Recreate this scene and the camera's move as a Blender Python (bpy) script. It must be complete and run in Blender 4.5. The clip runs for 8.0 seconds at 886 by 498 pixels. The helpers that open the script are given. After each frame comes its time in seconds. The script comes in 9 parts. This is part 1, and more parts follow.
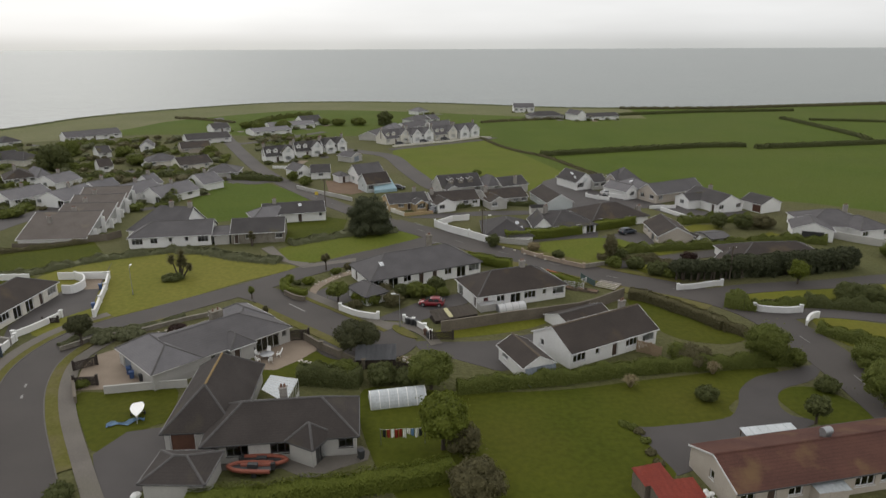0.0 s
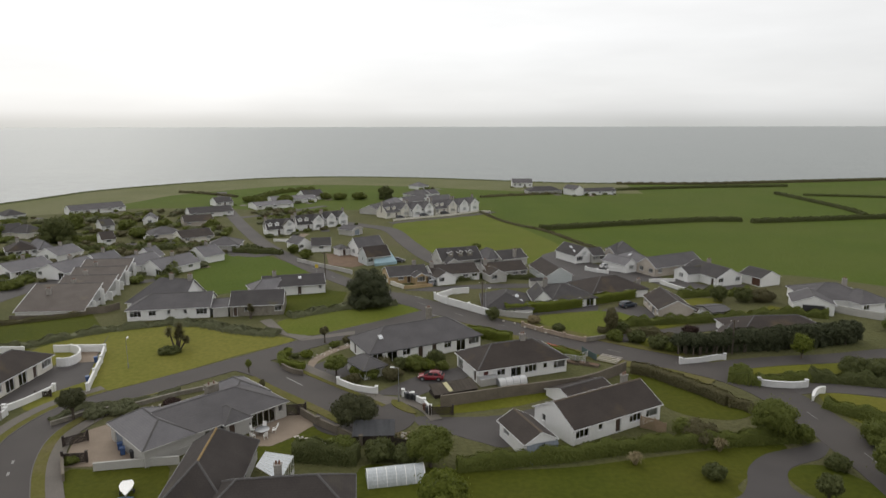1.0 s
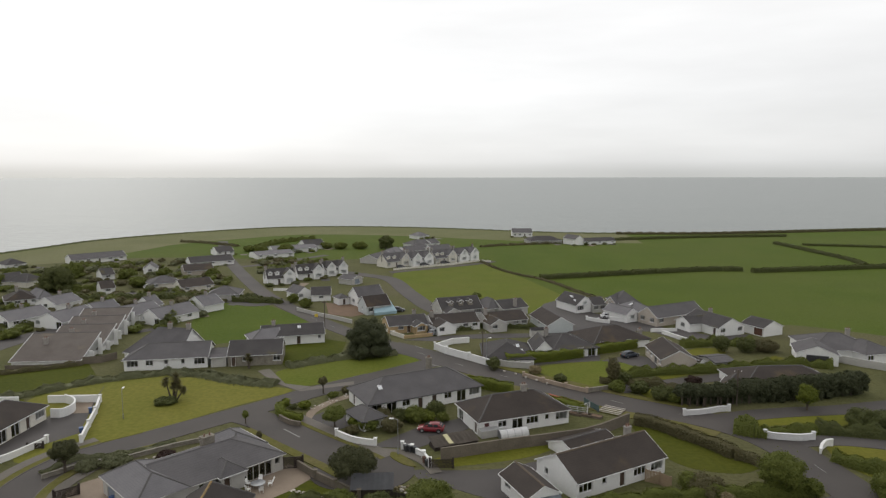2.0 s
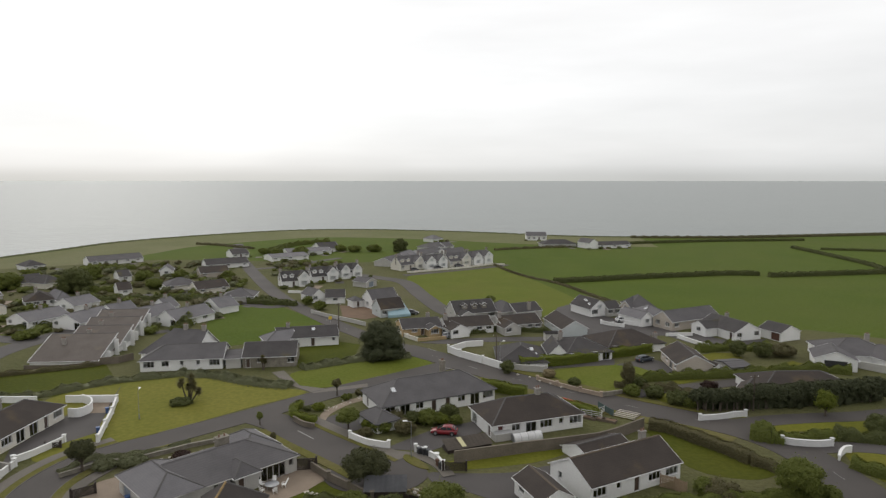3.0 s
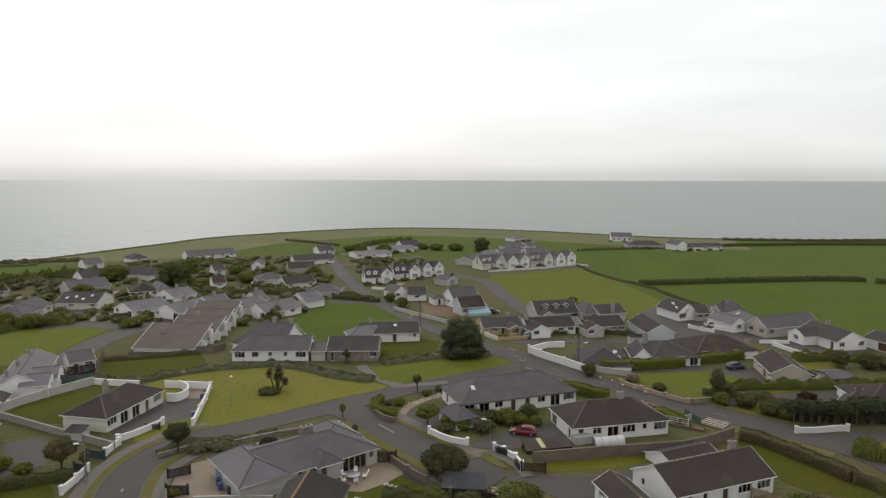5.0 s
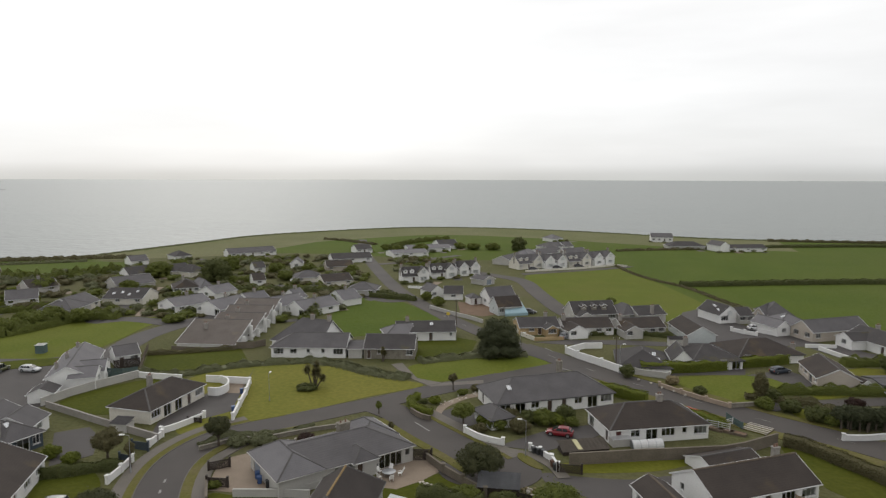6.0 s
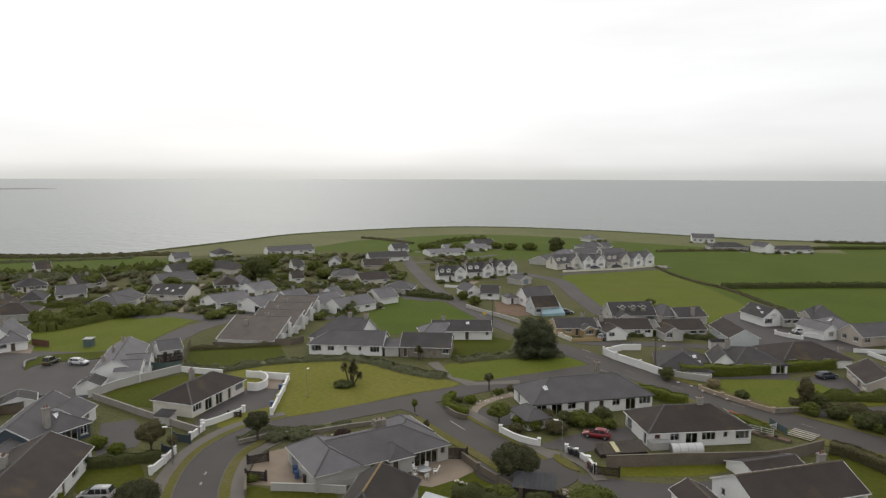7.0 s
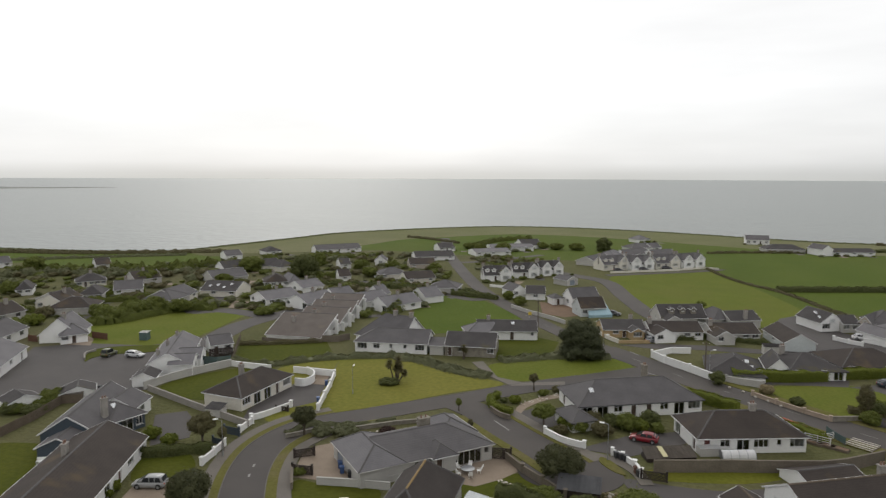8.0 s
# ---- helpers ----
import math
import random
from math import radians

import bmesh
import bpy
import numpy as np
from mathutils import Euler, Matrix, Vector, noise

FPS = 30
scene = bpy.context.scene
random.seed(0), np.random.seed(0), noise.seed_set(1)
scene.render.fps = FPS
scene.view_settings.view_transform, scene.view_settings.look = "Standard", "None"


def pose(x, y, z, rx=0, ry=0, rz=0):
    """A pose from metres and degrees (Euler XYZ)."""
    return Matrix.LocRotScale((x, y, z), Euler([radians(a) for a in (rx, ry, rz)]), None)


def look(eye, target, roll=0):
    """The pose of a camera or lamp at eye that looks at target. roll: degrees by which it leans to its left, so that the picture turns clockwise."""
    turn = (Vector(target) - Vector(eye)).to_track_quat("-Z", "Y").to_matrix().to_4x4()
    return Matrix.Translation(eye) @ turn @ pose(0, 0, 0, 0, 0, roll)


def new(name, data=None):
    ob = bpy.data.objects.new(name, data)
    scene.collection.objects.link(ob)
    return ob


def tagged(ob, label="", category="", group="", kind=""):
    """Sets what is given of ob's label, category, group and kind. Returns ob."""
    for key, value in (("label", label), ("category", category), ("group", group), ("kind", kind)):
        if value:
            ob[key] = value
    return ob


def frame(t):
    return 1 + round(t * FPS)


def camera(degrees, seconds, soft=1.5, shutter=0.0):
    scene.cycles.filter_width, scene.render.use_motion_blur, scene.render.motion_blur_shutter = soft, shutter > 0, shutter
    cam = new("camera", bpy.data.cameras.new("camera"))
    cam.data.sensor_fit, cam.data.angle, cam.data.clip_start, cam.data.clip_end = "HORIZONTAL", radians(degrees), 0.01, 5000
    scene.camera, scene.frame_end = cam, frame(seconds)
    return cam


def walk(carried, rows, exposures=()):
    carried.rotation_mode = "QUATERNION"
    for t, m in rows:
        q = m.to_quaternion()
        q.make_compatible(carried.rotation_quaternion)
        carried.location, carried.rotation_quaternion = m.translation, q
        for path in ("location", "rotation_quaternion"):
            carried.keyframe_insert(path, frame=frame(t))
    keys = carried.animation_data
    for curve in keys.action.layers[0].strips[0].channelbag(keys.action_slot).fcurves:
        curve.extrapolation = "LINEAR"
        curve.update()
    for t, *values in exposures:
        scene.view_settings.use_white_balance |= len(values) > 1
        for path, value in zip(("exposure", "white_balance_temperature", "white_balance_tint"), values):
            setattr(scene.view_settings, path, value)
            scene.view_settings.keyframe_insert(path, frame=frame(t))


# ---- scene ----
cam = camera(67.34, 8.0, soft=1.3, shutter=0.4)
PATH = [
    (0.0, pose(0.029, 0.003, 41.176, 72.695, 0.207, 0.007)),
    (0.5, pose(0.011, -0.015, 41.124, 75.711, 0.145, 0.006)),
    (1.0, pose(0.002, -0.047, 41.054, 79.017, 0.088, 0.003)),
    (1.5, pose(0.000, -0.000, 41.000, 81.983, 0.054, -0.000)),
    (1.7, pose(-0.001, -0.006, 40.977, 82.800, 0.046, 0.010)),
    (2.8, pose(-0.006, -0.028, 40.849, 83.600, 0.000, 0.660)),
    (3.0, pose(-0.007, -0.031, 40.826, 83.583, -0.008, 1.242)),
    (3.5, pose(-0.006, -0.023, 40.766, 83.574, 0.002, 2.986)),
    (4.0, pose(-0.020, 0.006, 40.717, 83.551, -0.060, 4.950)),
    (4.5, pose(0.009, 0.016, 40.656, 83.549, -0.055, 6.690)),
    (6.0, pose(-0.012, 0.018, 40.500, 83.496, -0.093, 11.504)),
    (6.5, pose(-0.005, 0.033, 40.447, 83.483, -0.108, 13.108)),
    (7.0, pose(-0.018, 0.030, 40.386, 83.456, -0.098, 14.684)),
    (7.5, pose(-0.007, 0.032, 40.328, 83.442, -0.101, 16.388)),
    (8.0, pose(-0.003, 0.022, 40.301, 83.418, -0.141, 18.639)),
]
walk(cam, PATH, [(0.0, 0.1), (8.0, 0.1)])

# ---- sky, sun ----
SUN_DIR = Vector((-0.42, 0.72, 0.55)).normalized()
world = bpy.data.worlds.new("overcast_sky")
scene.world = world
world.use_nodes = True
wt = world.node_tree
wt.nodes.clear()


def wnode(kind, **props):
    n = wt.nodes.new(kind)
    for k, v in props.items():
        setattr(n, k, v)
    return n


w_out = wnode("ShaderNodeOutputWorld")
w_sky = wnode("ShaderNodeTexSky", sky_type="NISHITA", sun_disc=False, sun_elevation=radians(33), sun_rotation=radians(-30))
w_bg_sky = wnode("ShaderNodeBackground")
w_bg_sky.inputs[1].default_value = 0.06
wt.links.new(w_sky.outputs[0], w_bg_sky.inputs[0])
w_co = wnode("ShaderNodeTexCoord")
w_sep = wnode("ShaderNodeSeparateXYZ")
wt.links.new(w_co.outputs["Generated"], w_sep.inputs[0])
w_ramp = wnode("ShaderNodeValToRGB")
w_map = wnode("ShaderNodeMapRange")
w_map.inputs[1].default_value, w_map.inputs[2].default_value = -0.02, 0.5
wt.links.new(w_sep.outputs[2], w_map.inputs[0])
w_warp = wnode("ShaderNodeMapping")
w_warp.inputs["Scale"].default_value = (1.6, 1.6, 9.0)
wt.links.new(w_co.outputs["Generated"], w_warp.inputs[0])
w_noise = wnode("ShaderNodeTexNoise")
w_noise.inputs["Scale"].default_value, w_noise.inputs["Detail"].default_value, w_noise.inputs["Roughness"].default_value = 1.6, 5, 0.5
wt.links.new(w_warp.outputs[0], w_noise.inputs[0])
el = w_ramp.color_ramp.elements
el[0].position, el[0].color = 0.0, (0.55, 0.56, 0.54, 1)
el[1].position, el[1].color = 1.0, (0.98, 0.97, 0.97, 1)
for p, c in ((0.035, (0.61, 0.62, 0.612)), (0.065, (0.765, 0.772, 0.772)), (0.11, (0.868, 0.871, 0.871)), (0.25, (0.955, 0.955, 0.955)), (0.5, (0.99, 0.985, 0.98))):
    e = el.new(p)
    e.color = (*c, 1)
wt.links.new(w_map.outputs[0], w_ramp.inputs[0])
# the veiled sun brightens the cloud round it
w_dot = wnode("ShaderNodeVectorMath", operation="DOT_PRODUCT")
w_dot.inputs[1].default_value = Vector((-0.56, 0.80, 0.2)).normalized()
wt.links.new(w_co.outputs["Generated"], w_dot.inputs[0])
w_glow = wnode("ShaderNodeMapRange", interpolation_type="SMOOTHSTEP")
for i, v in enumerate((0.45, 1.0, 0.92, 1.06)):
    w_glow.inputs[i + 1].default_value = v
wt.links.new(w_dot.outputs["Value"], w_glow.inputs[0])
w_cl = wnode("ShaderNodeMapRange")
for i, v in enumerate((0.3, 0.7, 0.93, 1.07)):
    w_cl.inputs[i + 1].default_value = v
wt.links.new(w_noise.outputs[0], w_cl.inputs[0])
w_mul = wnode("ShaderNodeMath", operation="MULTIPLY")
wt.links.new(w_glow.outputs[0], w_mul.inputs[0])
wt.links.new(w_cl.outputs[0], w_mul.inputs[1])
w_bg_cloud = wnode("ShaderNodeBackground")
wt.links.new(w_ramp.outputs[0], w_bg_cloud.inputs[0])
wt.links.new(w_mul.outputs[0], w_bg_cloud.inputs[1])
w_mix = wnode("ShaderNodeMixShader")
w_mix.inputs[0].default_value = 0.93
wt.links.new(w_bg_sky.outputs[0], w_mix.inputs[1])
wt.links.new(w_bg_cloud.outputs[0], w_mix.inputs[2])
wt.links.new(w_mix.outputs[0], w_out.inputs[0])

sun = new("sun", bpy.data.lights.new("sun", "SUN"))
sun.data.energy, sun.data.angle, sun.data.color = 0.6, radians(25), (1.0, 0.96, 0.9)
sun.matrix_world = look((0, 0, 200), Vector((0, 0, 200)) - SUN_DIR * 100)


# ---- materials ----
def mat(name, a, b, scale=1.0, fine=12.0, rough=0.8, bump=0.3, c=None, metal=0.0, big=None, squash=None, spec=0.5):
    """A surface with two scales of variation in world metres: a to b by patches, c by fine grain."""
    m = bpy.data.materials.new(name)
    m.use_nodes = True
    t = m.node_tree
    p = t.nodes["Principled BSDF"]
    p.inputs["Roughness"].default_value, p.inputs["Metallic"].default_value = rough, metal
    p.inputs["Specular IOR Level"].default_value = spec
    g = t.nodes.new("ShaderNodeNewGeometry")
    src = g.outputs["Position"]
    if squash:
        mp = t.nodes.new("ShaderNodeMapping")
        mp.inputs["Scale"].default_value = squash
        t.links.new(src, mp.inputs[0])
        src = mp.outputs[0]

    def nz(s, d=4):
        n = t.nodes.new("ShaderNodeTexNoise")
        n.inputs["Scale"].default_value, n.inputs["Detail"].default_value = s, d
        t.links.new(src, n.inputs[0])
        return n.outputs[0]

    def mix(f, x, y, lo=0.35, hi=0.65):
        r = t.nodes.new("ShaderNodeMapRange")
        r.inputs[1].default_value, r.inputs[2].default_value = lo, hi
        t.links.new(f, r.inputs[0])
        n = t.nodes.new("ShaderNodeMix")
        n.data_type = "RGBA"
        t.links.new(r.outputs[0], n.inputs[0])
        for s, v in ((6, x), (7, y)):
            if isinstance(v, tuple):
                n.inputs[s].default_value = (*v, 1)
            else:
                t.links.new(v, n.inputs[s])
        return n.outputs[2]

    fine_n = nz(fine, 6)
    col = mix(nz(scale), a, b)
    if big:
        col = mix(nz(big[0], 3), col, big[1], 0.45, 0.72)
    c = c or tuple(0.72 * v for v in a)
    grain = mix(fine_n, c, tuple(min(1, 1.15 * v) for v in b))
    n = t.nodes.new("ShaderNodeMix")
    n.data_type = "RGBA"
    n.inputs[0].default_value = 0.35
    t.links.new(col, n.inputs[6])
    t.links.new(grain, n.inputs[7])
    t.links.new(n.outputs[2], p.inputs["Base Color"])
    if bump:
        bp = t.nodes.new("ShaderNodeBump")
        bp.inputs["Strength"].default_value, bp.inputs["Distance"].default_value = bump, 0.6 / fine
        t.links.new(fine_n, bp.inputs["Height"])
        t.links.new(bp.outputs[0], p.inputs["Normal"])
    return m


def tile_mat(name, a, b, course=0.15, moss=(0.10, 0.09, 0.03), moss_at=0.62):
    """Roof tiles: courses follow the height, with weathering and lichen patches."""
    m = mat(name, a, b, 0.35, 9.0, 0.85, 0.25, spec=0.2)
    t = m.node_tree
    p = t.nodes["Principled BSDF"]
    base = p.inputs["Base Color"].links[0].from_socket
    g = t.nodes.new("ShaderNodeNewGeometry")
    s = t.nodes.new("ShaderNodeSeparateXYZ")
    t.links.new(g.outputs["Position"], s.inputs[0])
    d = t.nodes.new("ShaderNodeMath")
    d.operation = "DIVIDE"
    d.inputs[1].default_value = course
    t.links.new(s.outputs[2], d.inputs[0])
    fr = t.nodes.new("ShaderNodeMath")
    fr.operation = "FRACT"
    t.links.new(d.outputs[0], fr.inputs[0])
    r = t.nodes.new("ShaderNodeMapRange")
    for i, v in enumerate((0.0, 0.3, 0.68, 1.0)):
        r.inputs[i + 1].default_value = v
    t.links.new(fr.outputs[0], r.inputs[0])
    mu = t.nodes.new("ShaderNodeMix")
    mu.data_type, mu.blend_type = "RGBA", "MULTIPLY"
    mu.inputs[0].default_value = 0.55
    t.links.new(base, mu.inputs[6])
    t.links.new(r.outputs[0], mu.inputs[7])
    nz = t.nodes.new("ShaderNodeTexNoise")
    nz.inputs["Scale"].default_value, nz.inputs["Detail"].default_value = 0.22, 6
    t.links.new(g.outputs["Position"], nz.inputs[0])
    rr = t.nodes.new("ShaderNodeMapRange")
    rr.inputs[1].default_value, rr.inputs[2].default_value, rr.inputs[4].default_value = moss_at, moss_at + 0.14, 0.7
    t.links.new(nz.outputs[0], rr.inputs[0])
    mx = t.nodes.new("ShaderNodeMix")
    mx.data_type = "RGBA"
    t.links.new(rr.outputs[0], mx.inputs[0])
    t.links.new(mu.outputs[2], mx.inputs[6])
    mx.inputs[7].default_value = (*moss, 1)
    t.links.new(mx.outputs[2], p.inputs["Base Color"])
    return m


def leaf_mat(name, a, b, c):
    m = mat(name, a, b, 0.8, 5.0, 0.75, 0.0, spec=0.25)
    t = m.node_tree
    p = t.nodes["Principled BSDF"]
    base = p.inputs["Base Color"].links[0].from_socket
    g = t.nodes.new("ShaderNodeNewGeometry")
    r = t.nodes.new("ShaderNodeMapRange")
    r.inputs[3].default_value, r.inputs[4].default_value = 0.0, 0.6
    t.links.new(g.outputs["Random Per Island"], r.inputs[0])
    n = t.nodes.new("ShaderNodeMix")
    n.data_type = "RGBA"
    t.links.new(r.outputs[0], n.inputs[0])
    t.links.new(base, n.inputs[6])
    n.inputs[7].default_value = (*c, 1)
    t.links.new(n.outputs[2], p.inputs["Base Color"])
    tl, mx = t.nodes.new("ShaderNodeBsdfTranslucent"), t.nodes.new("ShaderNodeMixShader")
    t.links.new(n.outputs[2], tl.inputs["Color"])
    mx.inputs[0].default_value = 0.3
    out = t.nodes["Material Output"]
    t.links.new(p.outputs[0], mx.inputs[1])
    t.links.new(tl.outputs[0], mx.inputs[2])
    t.links.new(mx.outputs[0], out.inputs["Surface"])
    return m


def glass_mat(name, tint, rough=0.05):
    m = bpy.data.materials.new(name)
    m.use_nodes = True
    p = m.node_tree.nodes["Principled BSDF"]
    p.inputs["Base Color"].default_value = (*tint, 1)
    p.inputs["Roughness"].default_value, p.inputs["Transmission Weight"].default_value, p.inputs["IOR"].default_value = rough, 1.0, 1.45
    return m


M_FIELD = mat("field_grass", (0.060, 0.090, 0.010), (0.078, 0.106, 0.014), 0.05, 1.2, 0.95, 0.5, big=(0.012, (0.084, 0.100, 0.021)), spec=0.1)
M_LAWN = mat("lawn_grass", (0.098, 0.108, 0.012), (0.128, 0.130, 0.018), 0.12, 1.8, 0.95, 0.2, big=(0.05, (0.134, 0.120, 0.024)), spec=0.1)
M_LAWN_DARK = mat("deep_green_lawn_grass", (0.050, 0.062, 0.006), (0.068, 0.077, 0.008), 0.10, 1.4, 0.95, 0.25, big=(0.045, (0.080, 0.078, 0.012)), spec=0.1)
M_PASTURE = mat("bright_pasture_grass", (0.088, 0.112, 0.013), (0.112, 0.130, 0.019), 0.10, 1.6, 0.95, 0.25, big=(0.04, (0.120, 0.122, 0.026)), spec=0.1)
M_PALE = mat("dry_lawn_grass", (0.132, 0.134, 0.024), (0.164, 0.154, 0.032), 0.06, 1.2, 0.95, 0.05, big=(0.04, (0.106, 0.124, 0.015)), spec=0.1)
M_ROUGH = mat("rough_grass", (0.082, 0.086, 0.034), (0.106, 0.104, 0.044), 0.09, 1.4, 0.95, 0.9, big=(0.03, (0.112, 0.100, 0.058)), spec=0.1)
M_VERGE = mat("worn_verge_grass", (0.100, 0.098, 0.024), (0.122, 0.114, 0.034), 0.5, 3.0, 0.95, 0.3, big=(0.25, (0.134, 0.112, 0.060)), spec=0.1)
# headland grass, paled and greyed in its colour to imitate distance haze
M_HAZE_GRASS = mat("hazed_headland_grass", (0.128, 0.132, 0.062), (0.156, 0.154, 0.078), 0.04, 0.9, 0.95, 0.6, big=(0.015, (0.108, 0.122, 0.042)), spec=0.1)
M_ROAD = mat("asphalt", (0.046, 0.040, 0.036), (0.059, 0.051, 0.046), 0.15, 18.0, 0.85, 0.2, big=(0.06, (0.074, 0.064, 0.056)))
M_DRIVE = mat("dark_tarmac", (0.050, 0.044, 0.042), (0.064, 0.057, 0.054), 0.2, 18.0, 0.85, 0.2, big=(0.08, (0.074, 0.066, 0.060)))
M_PAVE = mat("concrete_path", (0.108, 0.096, 0.082), (0.142, 0.126, 0.108), 0.25, 9.0, 0.9, 0.2, big=(0.12, (0.122, 0.112, 0.082)))
M_KERB = mat("weathered_kerb", (0.085, 0.078, 0.070), (0.115, 0.105, 0.094), 0.6, 9.0, 0.9, 0.2)
M_GRAVEL = mat("brown_gravel", (0.20, 0.155, 0.115), (0.25, 0.20, 0.15), 0.4, 14.0, 0.95, 0.5)
M_SOIL = mat("bare_soil", (0.12, 0.075, 0.045), (0.16, 0.10, 0.06), 0.4, 6.0, 0.95, 0.6)
M_CLIFF = mat("cliff_rock", (0.06, 0.055, 0.04), (0.11, 0.10, 0.075), 0.12, 1.0, 0.95, 1.0)
M_WHITE = mat("white_render", (0.62, 0.62, 0.605), (0.70, 0.70, 0.685), 0.25, 6.0, 0.85, 0.08, c=(0.6, 0.6, 0.58))
M_CREAM = mat("cream_render", (0.58, 0.555, 0.485), (0.64, 0.615, 0.545), 0.3, 6.0, 0.88, 0.1)
M_GREYW = mat("grey_pebbledash", (0.36, 0.35, 0.33), (0.43, 0.42, 0.39), 0.35, 14.0, 0.92, 0.3)
M_BEIGE = mat("beige_pebbledash", (0.36, 0.32, 0.27), (0.43, 0.385, 0.33), 0.35, 14.0, 0.92, 0.3)
M_TAN = mat("tan_brick", (0.34, 0.25, 0.13), (0.42, 0.31, 0.17), 0.5, 10.0, 0.9, 0.3)
M_PALEBLUE = mat("pale_blue_render", (0.42, 0.45, 0.45), (0.48, 0.51, 0.51), 0.3, 6.0, 0.88, 0.1)
M_BLUEW = mat("slate_blue_cladding", (0.035, 0.05, 0.066), (0.05, 0.066, 0.084), 0.4, 8.0, 0.7, 0.15)
M_STONE = mat("rubble_stone", (0.15, 0.135, 0.11), (0.24, 0.22, 0.18), 1.2, 5.0, 0.95, 0.8)
M_TARP = mat("grey_blue_tarpaulin", (0.105, 0.125, 0.145), (0.15, 0.17, 0.19), 0.8, 5.0, 0.6, 0.2)
M_SANDWALL = mat("sandy_brown_render", (0.27, 0.215, 0.165), (0.36, 0.29, 0.225), 0.5, 6.0, 0.92, 0.3)
M_BROWNWALL = mat("brown_block_wall", (0.115, 0.098, 0.075), (0.16, 0.135, 0.105), 0.5, 6.0, 0.95, 0.4)
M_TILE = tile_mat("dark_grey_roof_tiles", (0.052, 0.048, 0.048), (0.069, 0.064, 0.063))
# darker near copy of M_TILE, whose lighter tone stands in for far haze
M_TILE_NEAR = tile_mat("near_dark_roof_tiles", (0.042, 0.036, 0.033), (0.057, 0.049, 0.045), moss=(0.075, 0.064, 0.045), moss_at=0.6)
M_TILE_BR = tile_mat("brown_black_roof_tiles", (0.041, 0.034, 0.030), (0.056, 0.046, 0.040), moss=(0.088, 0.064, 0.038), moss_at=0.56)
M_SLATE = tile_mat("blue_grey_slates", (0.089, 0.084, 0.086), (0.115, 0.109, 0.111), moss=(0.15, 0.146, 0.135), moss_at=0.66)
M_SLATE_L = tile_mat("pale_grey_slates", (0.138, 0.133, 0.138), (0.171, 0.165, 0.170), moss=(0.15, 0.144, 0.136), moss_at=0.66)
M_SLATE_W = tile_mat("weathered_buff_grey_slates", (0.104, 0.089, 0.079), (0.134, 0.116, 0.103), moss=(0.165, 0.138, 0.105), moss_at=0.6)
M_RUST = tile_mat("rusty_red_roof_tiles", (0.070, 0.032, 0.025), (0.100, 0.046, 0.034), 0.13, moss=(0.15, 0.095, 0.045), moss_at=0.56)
M_RIDGE = mat("ridge_tile", (0.070, 0.066, 0.065), (0.095, 0.09, 0.087), 0.8, 6.0, 0.8, 0.3)
M_RIDGE_BR = mat("weathered_brown_ridge_tile", (0.085, 0.066, 0.048), (0.115, 0.088, 0.060), 0.8, 6.0, 0.85, 0.3)
M_RIDGE_LICHEN = mat("lichened_ridge_tile", (0.19, 0.135, 0.055), (0.25, 0.165, 0.065), 0.8, 6.0, 0.85, 0.3)
M_TRIM = mat("white_trim", (0.54, 0.54, 0.535), (0.62, 0.62, 0.615), 0.8, 9.0, 0.55, 0.03)
M_DARKTRIM = mat("black_gutter", (0.03, 0.03, 0.032), (0.045, 0.045, 0.046), 0.8, 9.0, 0.45, 0.03)
M_DOOR = mat("dark_red_door", (0.07, 0.018, 0.016), (0.09, 0.024, 0.02), 0.8, 9.0, 0.5, 0.03)
M_DOORW = mat("brown_door", (0.055, 0.036, 0.026), (0.072, 0.046, 0.034), 0.8, 9.0, 0.5, 0.05)
M_GARAGE = mat("grey_garage_door", (0.16, 0.19, 0.23), (0.19, 0.22, 0.26), 0.8, 6.0, 0.5, 0.05)
M_BRICKD = mat("red_brown_door", (0.085, 0.038, 0.024), (0.11, 0.05, 0.03), 0.8, 6.0, 0.65, 0.1)
M_CHIM = mat("chimney_render", (0.22, 0.205, 0.185), (0.29, 0.27, 0.245), 0.8, 6.0, 0.9, 0.3)
M_POT = mat("clay_pot", (0.15, 0.085, 0.06), (0.20, 0.11, 0.075), 1.5, 9.0, 0.85, 0.1)
M_GLASS = glass_mat("window_glass", (0.9, 0.93, 0.94))
M_SKYPANE = mat("coated_roof_glass", (0.55, 0.57, 0.58), (0.60, 0.62, 0.63), 1.0, 4.0, 0.18, 0.0, metal=0.8)
M_CURTAIN = mat("window_interior", (0.22, 0.22, 0.215), (0.30, 0.30, 0.29), 0.7, 4.0, 0.95, 0.0)
M_BARK = mat("bark", (0.06, 0.048, 0.036), (0.10, 0.08, 0.06), 1.5, 9.0, 0.95, 0.8)
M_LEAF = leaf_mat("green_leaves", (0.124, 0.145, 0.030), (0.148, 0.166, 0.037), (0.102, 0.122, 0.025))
M_LEAF_D = leaf_mat("dark_leaves", (0.096, 0.108, 0.036), (0.116, 0.128, 0.043), (0.080, 0.091, 0.031))
M_LEAF_E = leaf_mat("evergreen_needles", (0.066, 0.075, 0.038), (0.082, 0.090, 0.045), (0.054, 0.062, 0.032))
M_LEAF_L = leaf_mat("bright_leaves", (0.126, 0.150, 0.020), (0.152, 0.174, 0.025), (0.094, 0.114, 0.016))
M_LEAF_Y = leaf_mat("yellow_green_leaves", (0.140, 0.166, 0.022), (0.172, 0.196, 0.028), (0.104, 0.128, 0.016))
